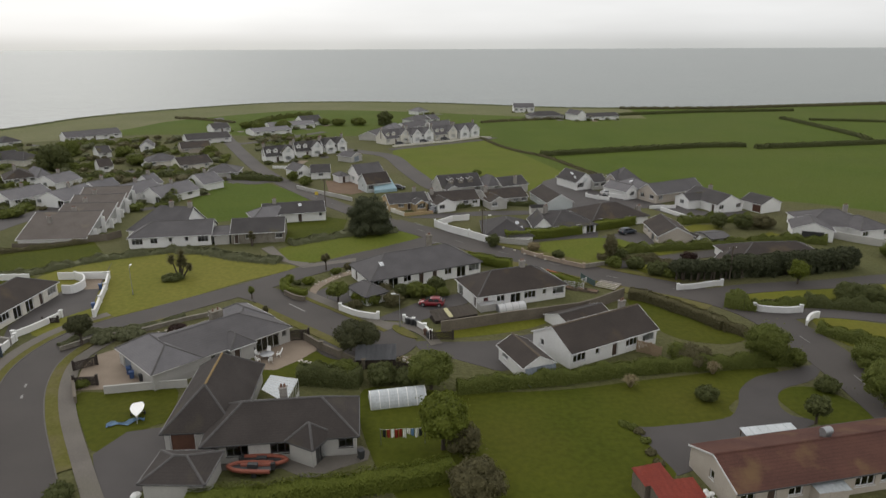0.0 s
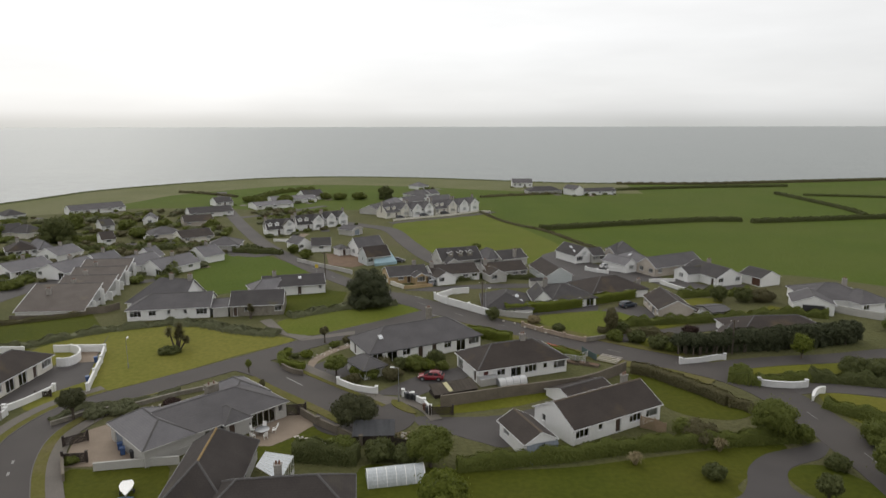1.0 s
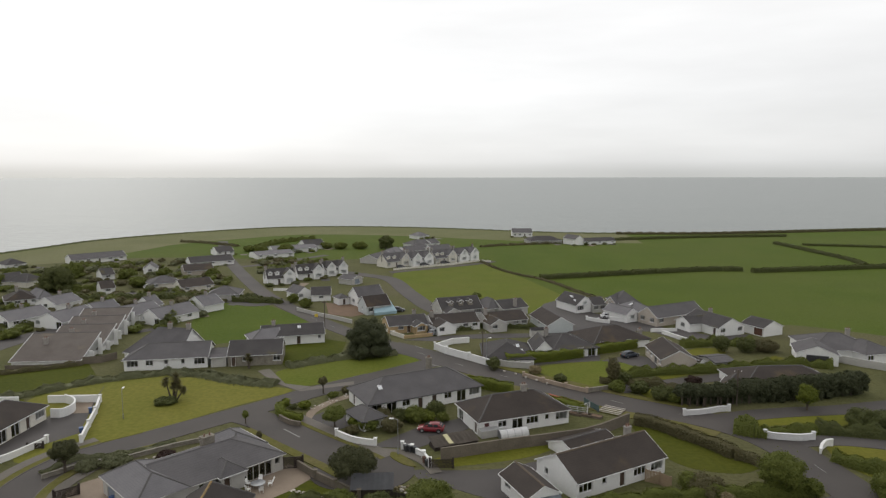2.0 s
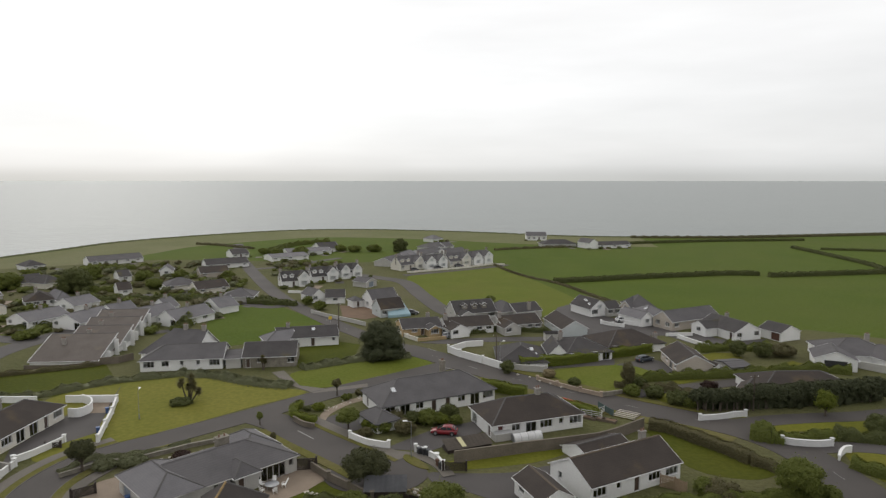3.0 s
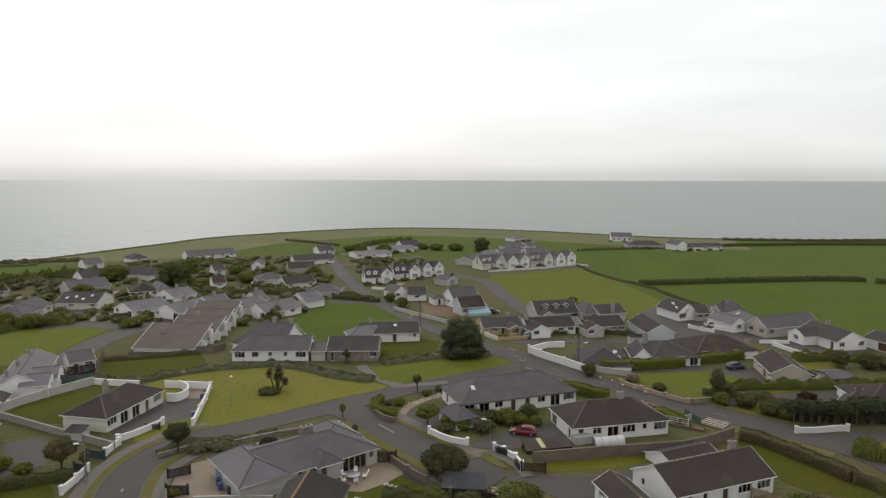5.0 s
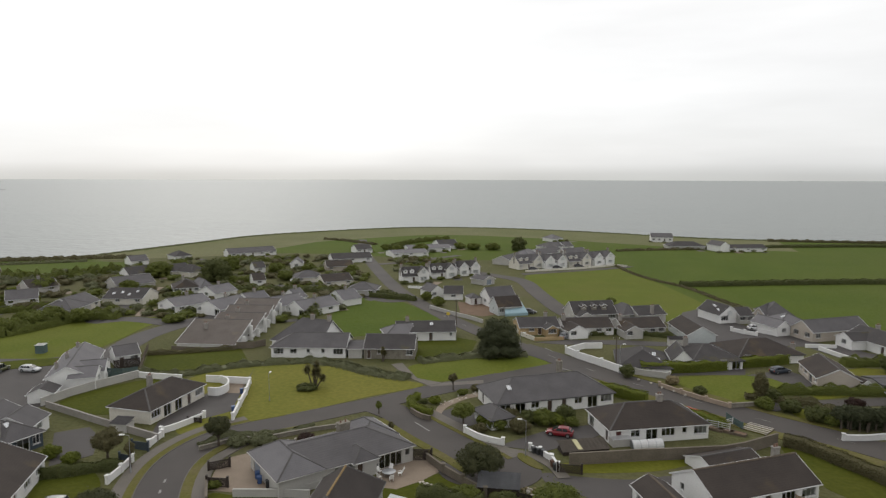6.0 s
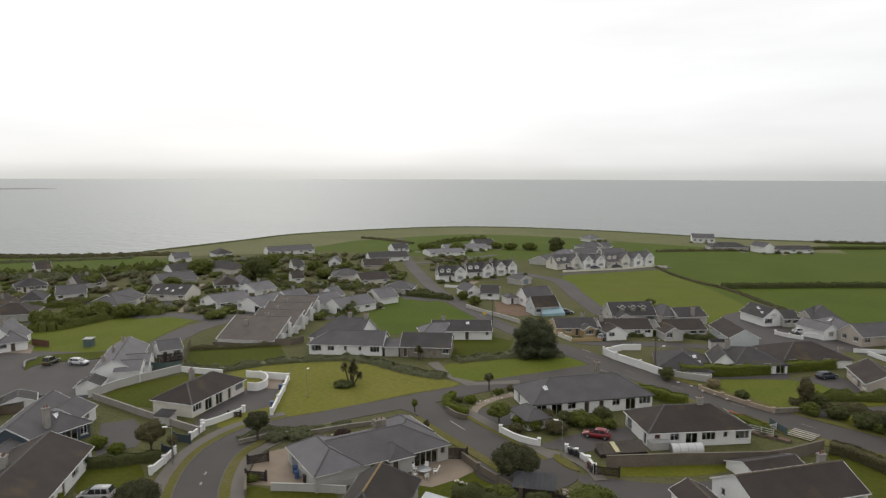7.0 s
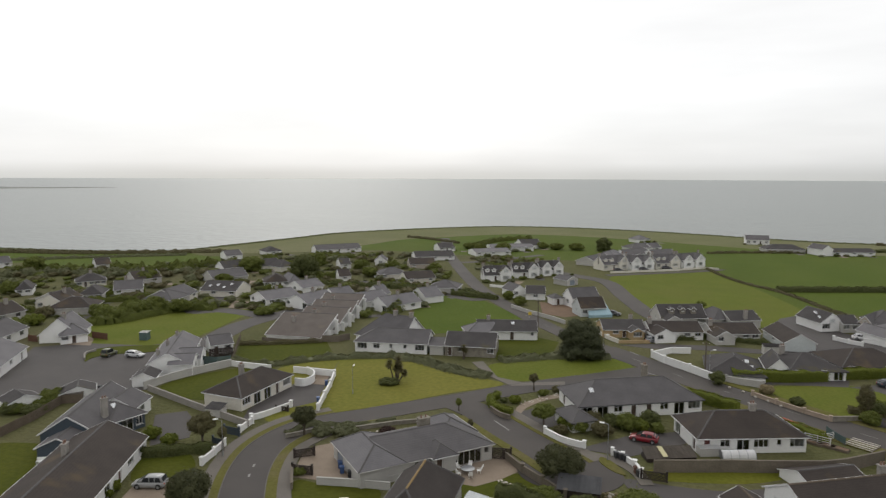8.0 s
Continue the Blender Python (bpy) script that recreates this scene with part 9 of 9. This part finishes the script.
surf([(-420, 262), (-380, 270), (-330, 272), (-290, 284), (-262, 300)], 5.0, "white surf in the bay below cliffs")


def slatted_frame(x, y, yaw):
    th = thing("cold_frame", x, y, yaw, "pale slatted garden frame beside the road", "garden frame")
    for i in range(8):
        bm = bmesh.new()
        box(bm, -1.9, 1.9, -0.08, 0.08, 0.25, 0.31, Matrix.Translation((0, -1.5 + i * 0.42, 0.1 * (i % 2))))
        part("slat", bm, M_ROCK, th)
    for sx in (-1.8, 1.8):
        bm = bmesh.new()
        box(bm, sx - 0.06, sx + 0.06, -1.7, 1.7, 0, 0.25)
        part("side_rail", bm, M_WOOD, th)


slatted_frame(28.8, 109.7, -35)

# boarded fence behind the stepped terrace's end
wall_line("timber_fence", [(-76.9, 137.9), (-73.4, 139.1), (-71.6, 142.1)], 1.5, 0.08, M_BROWNWALL, "brown boarded garden fence", "fence")
wall_line("timber_fence", [(-90.9, 133.9), (-83.6, 134.2), (-76.4, 137.0)], 0.9, 0.08, M_BROWNWALL, "low brown boarded garden fence", "fence")

# small cloche tunnel and white lean-to beside the bungalow, red kayak along the hedge
CT = (10.8, 99.4, 21, 4.8)
th = thing("cloche_tunnel", CT[0], CT[1], CT[2], "white plastic cloche tunnel beside a bungalow", "tunnel")
bm = bmesh.new()
loft(bm, [[(CT[3] * (i / 8 - 0.5), math.cos(a) * 0.85, math.sin(a) * 1.15) for a in [k * math.pi / 10 for k in range(11)]] for i in range(9)])
part("sheet", bm, M_TRIM, th)
for i in range(5):
    bm = bmesh.new()
    loft(bm, [[(CT[3] * (i / 4 - 0.5) + dx, math.cos(a) * 0.88, math.sin(a) * 1.18) for a in [k * math.pi / 10 for k in range(11)]] for dx in (-0.03, 0.03)])
    part("hoop", bm, M_GALV, th)
shed(7.2, 98.5, 22, 2.8, 1.6, 1.2, M_GREYW, M_TRIM, "small shed with a pale sheet roof", 0.25)
KY = (20.7, 115.9, -47, 4.2)
bm = bmesh.new()
loft(bm, [[(2.1 * (t - 0.5) * 2, math.cos(a) * 0.34 * math.sin(math.pi * (0.04 + 0.92 * t)) ** 0.7, 0.35 + math.sin(a) * 0.2 * math.sin(math.pi * (0.04 + 0.92 * t)) ** 0.5 + 0.16 * abs(2 * t - 1) ** 3) for a in [k * math.pi / 6 for k in range(13)]] for t in [i / 12 for i in range(13)]])
box(bm, -1.0, -0.9, -0.3, 0.3, 0.0, 0.3)
box(bm, 0.9, 1.0, -0.3, 0.3, 0.0, 0.3)
solo("kayak", bm, M_REDSHEET, KY[0], KY[1], KY[2], 0.0, "red kayak on low trestles beside a hedge", "kayak")


# kitchen garden behind the hipped bungalow: raised beds, a white trellis, a teal screen
def raised_bed(x, y, yaw, L, Wd):
    th = thing("raised_bed", x, y, yaw, "weathered timber raised bed with dark soil", "planter", "raised beds")
    for a, b, c, d in ((-L / 2, L / 2, -Wd / 2, -Wd / 2 + 0.06), (-L / 2, L / 2, Wd / 2 - 0.06, Wd / 2), (-L / 2, -L / 2 + 0.06, -Wd / 2 + 0.06, Wd / 2 - 0.06), (L / 2 - 0.06, L / 2, -Wd / 2 + 0.06, Wd / 2 - 0.06)):
        bm = bmesh.new()
        box(bm, a, b, c, d, 0, 0.4)
        part("side_board", bm, M_WOOD, th)
    bm = bmesh.new()
    box(bm, -L / 2 + 0.06, L / 2 - 0.06, -Wd / 2 + 0.06, Wd / 2 - 0.06, 0.02, 0.34)
    part("soil", bm, M_SOIL, th)


def trellis(x, y, yaw, L, h):
    th = thing("trellis", x, y, yaw, "white slatted garden trellis between posts", "trellis")
    for k in (0, L / 2, L):
        bm = bmesh.new()
        box(bm, k - 0.05, k + 0.05, -0.05, 0.05, 0, h + 0.1)
        part("post", bm, M_TRIM, th)
    for i in range(4):
        bm = bmesh.new()
        box(bm, 0, L, -0.02, 0.02, h * (i + 1) / 4 - 0.05, h * (i + 1) / 4 + 0.03)
        part("slat", bm, M_TRIM, th)


for q in [(22.2, 108.4), (23.7, 107.9), (25.3, 107.1)]:
    raised_bed(*q, -30, 2.4, 1.2)
trellis(21.1, 109.2, -25, 3.4, 1.3)
trellis(23.5, 109.8, 40, 2.4, 1.1)
fence([(24.8, 113.5), (26.4, 109.4)], 1.2, M_TEAL, "teal painted low garden screen")

# back-garden bench, doorside shrubs, clutter beside the garages
th = thing("garden_bench", -80.6, 65.8, 25, "white garden bench on a back lawn", "bench")
for a, b, c, d, e, f, nm in ((-0.8, 0.8, -0.25, 0.25, 0.42, 0.47, "seat"), (-0.8, 0.8, 0.22, 0.27, 0.5, 0.95, "backrest"), (-0.75, -0.68, -0.22, 0.24, 0, 0.42, "leg"), (0.68, 0.75, -0.22, 0.24, 0, 0.42, "leg")):
    bm = bmesh.new()
    box(bm, a, b, c, d, e, f)
    part(nm, bm, M_PLASTIC_W, th)
shrub(-65.0, 63.1, 1.5, 0.7, M_LEAF_Y, "bright yellow-green shrub beside a door")
shrub(-64.4, 61.4, 1.1, 0.6, M_LEAF_L, "small green shrub against a white wall")
shed(-97.3, 85.9, 30, 3.2, 2.2, 1.6, M_WOOD, M_FELT, "weathered garden shed with a felt roof", 0.4)
wheelie_bin(-98.7, 89.8, 20, M_BIN_DARK, "dark wheelie bin behind a garage")
wheelie_bin(-98.0, 92.7, 20, M_BIN_DARK, "dark wheelie bin behind a garage")
shrub(-98.5, 79.4, 2.0, 2.0, M_LEAF_D, "dark bush behind the garages", group="shrubs of the near gardens")
shrub(-100.7, 82.9, 1.8, 1.8, M_LEAF, "leafy bush behind the garages", group="shrubs of the near gardens")
shrub(-102.4, 79.5, 1.4, 2.2, M_LEAF, "low bush beside a fence", group="shrubs of the near gardens")
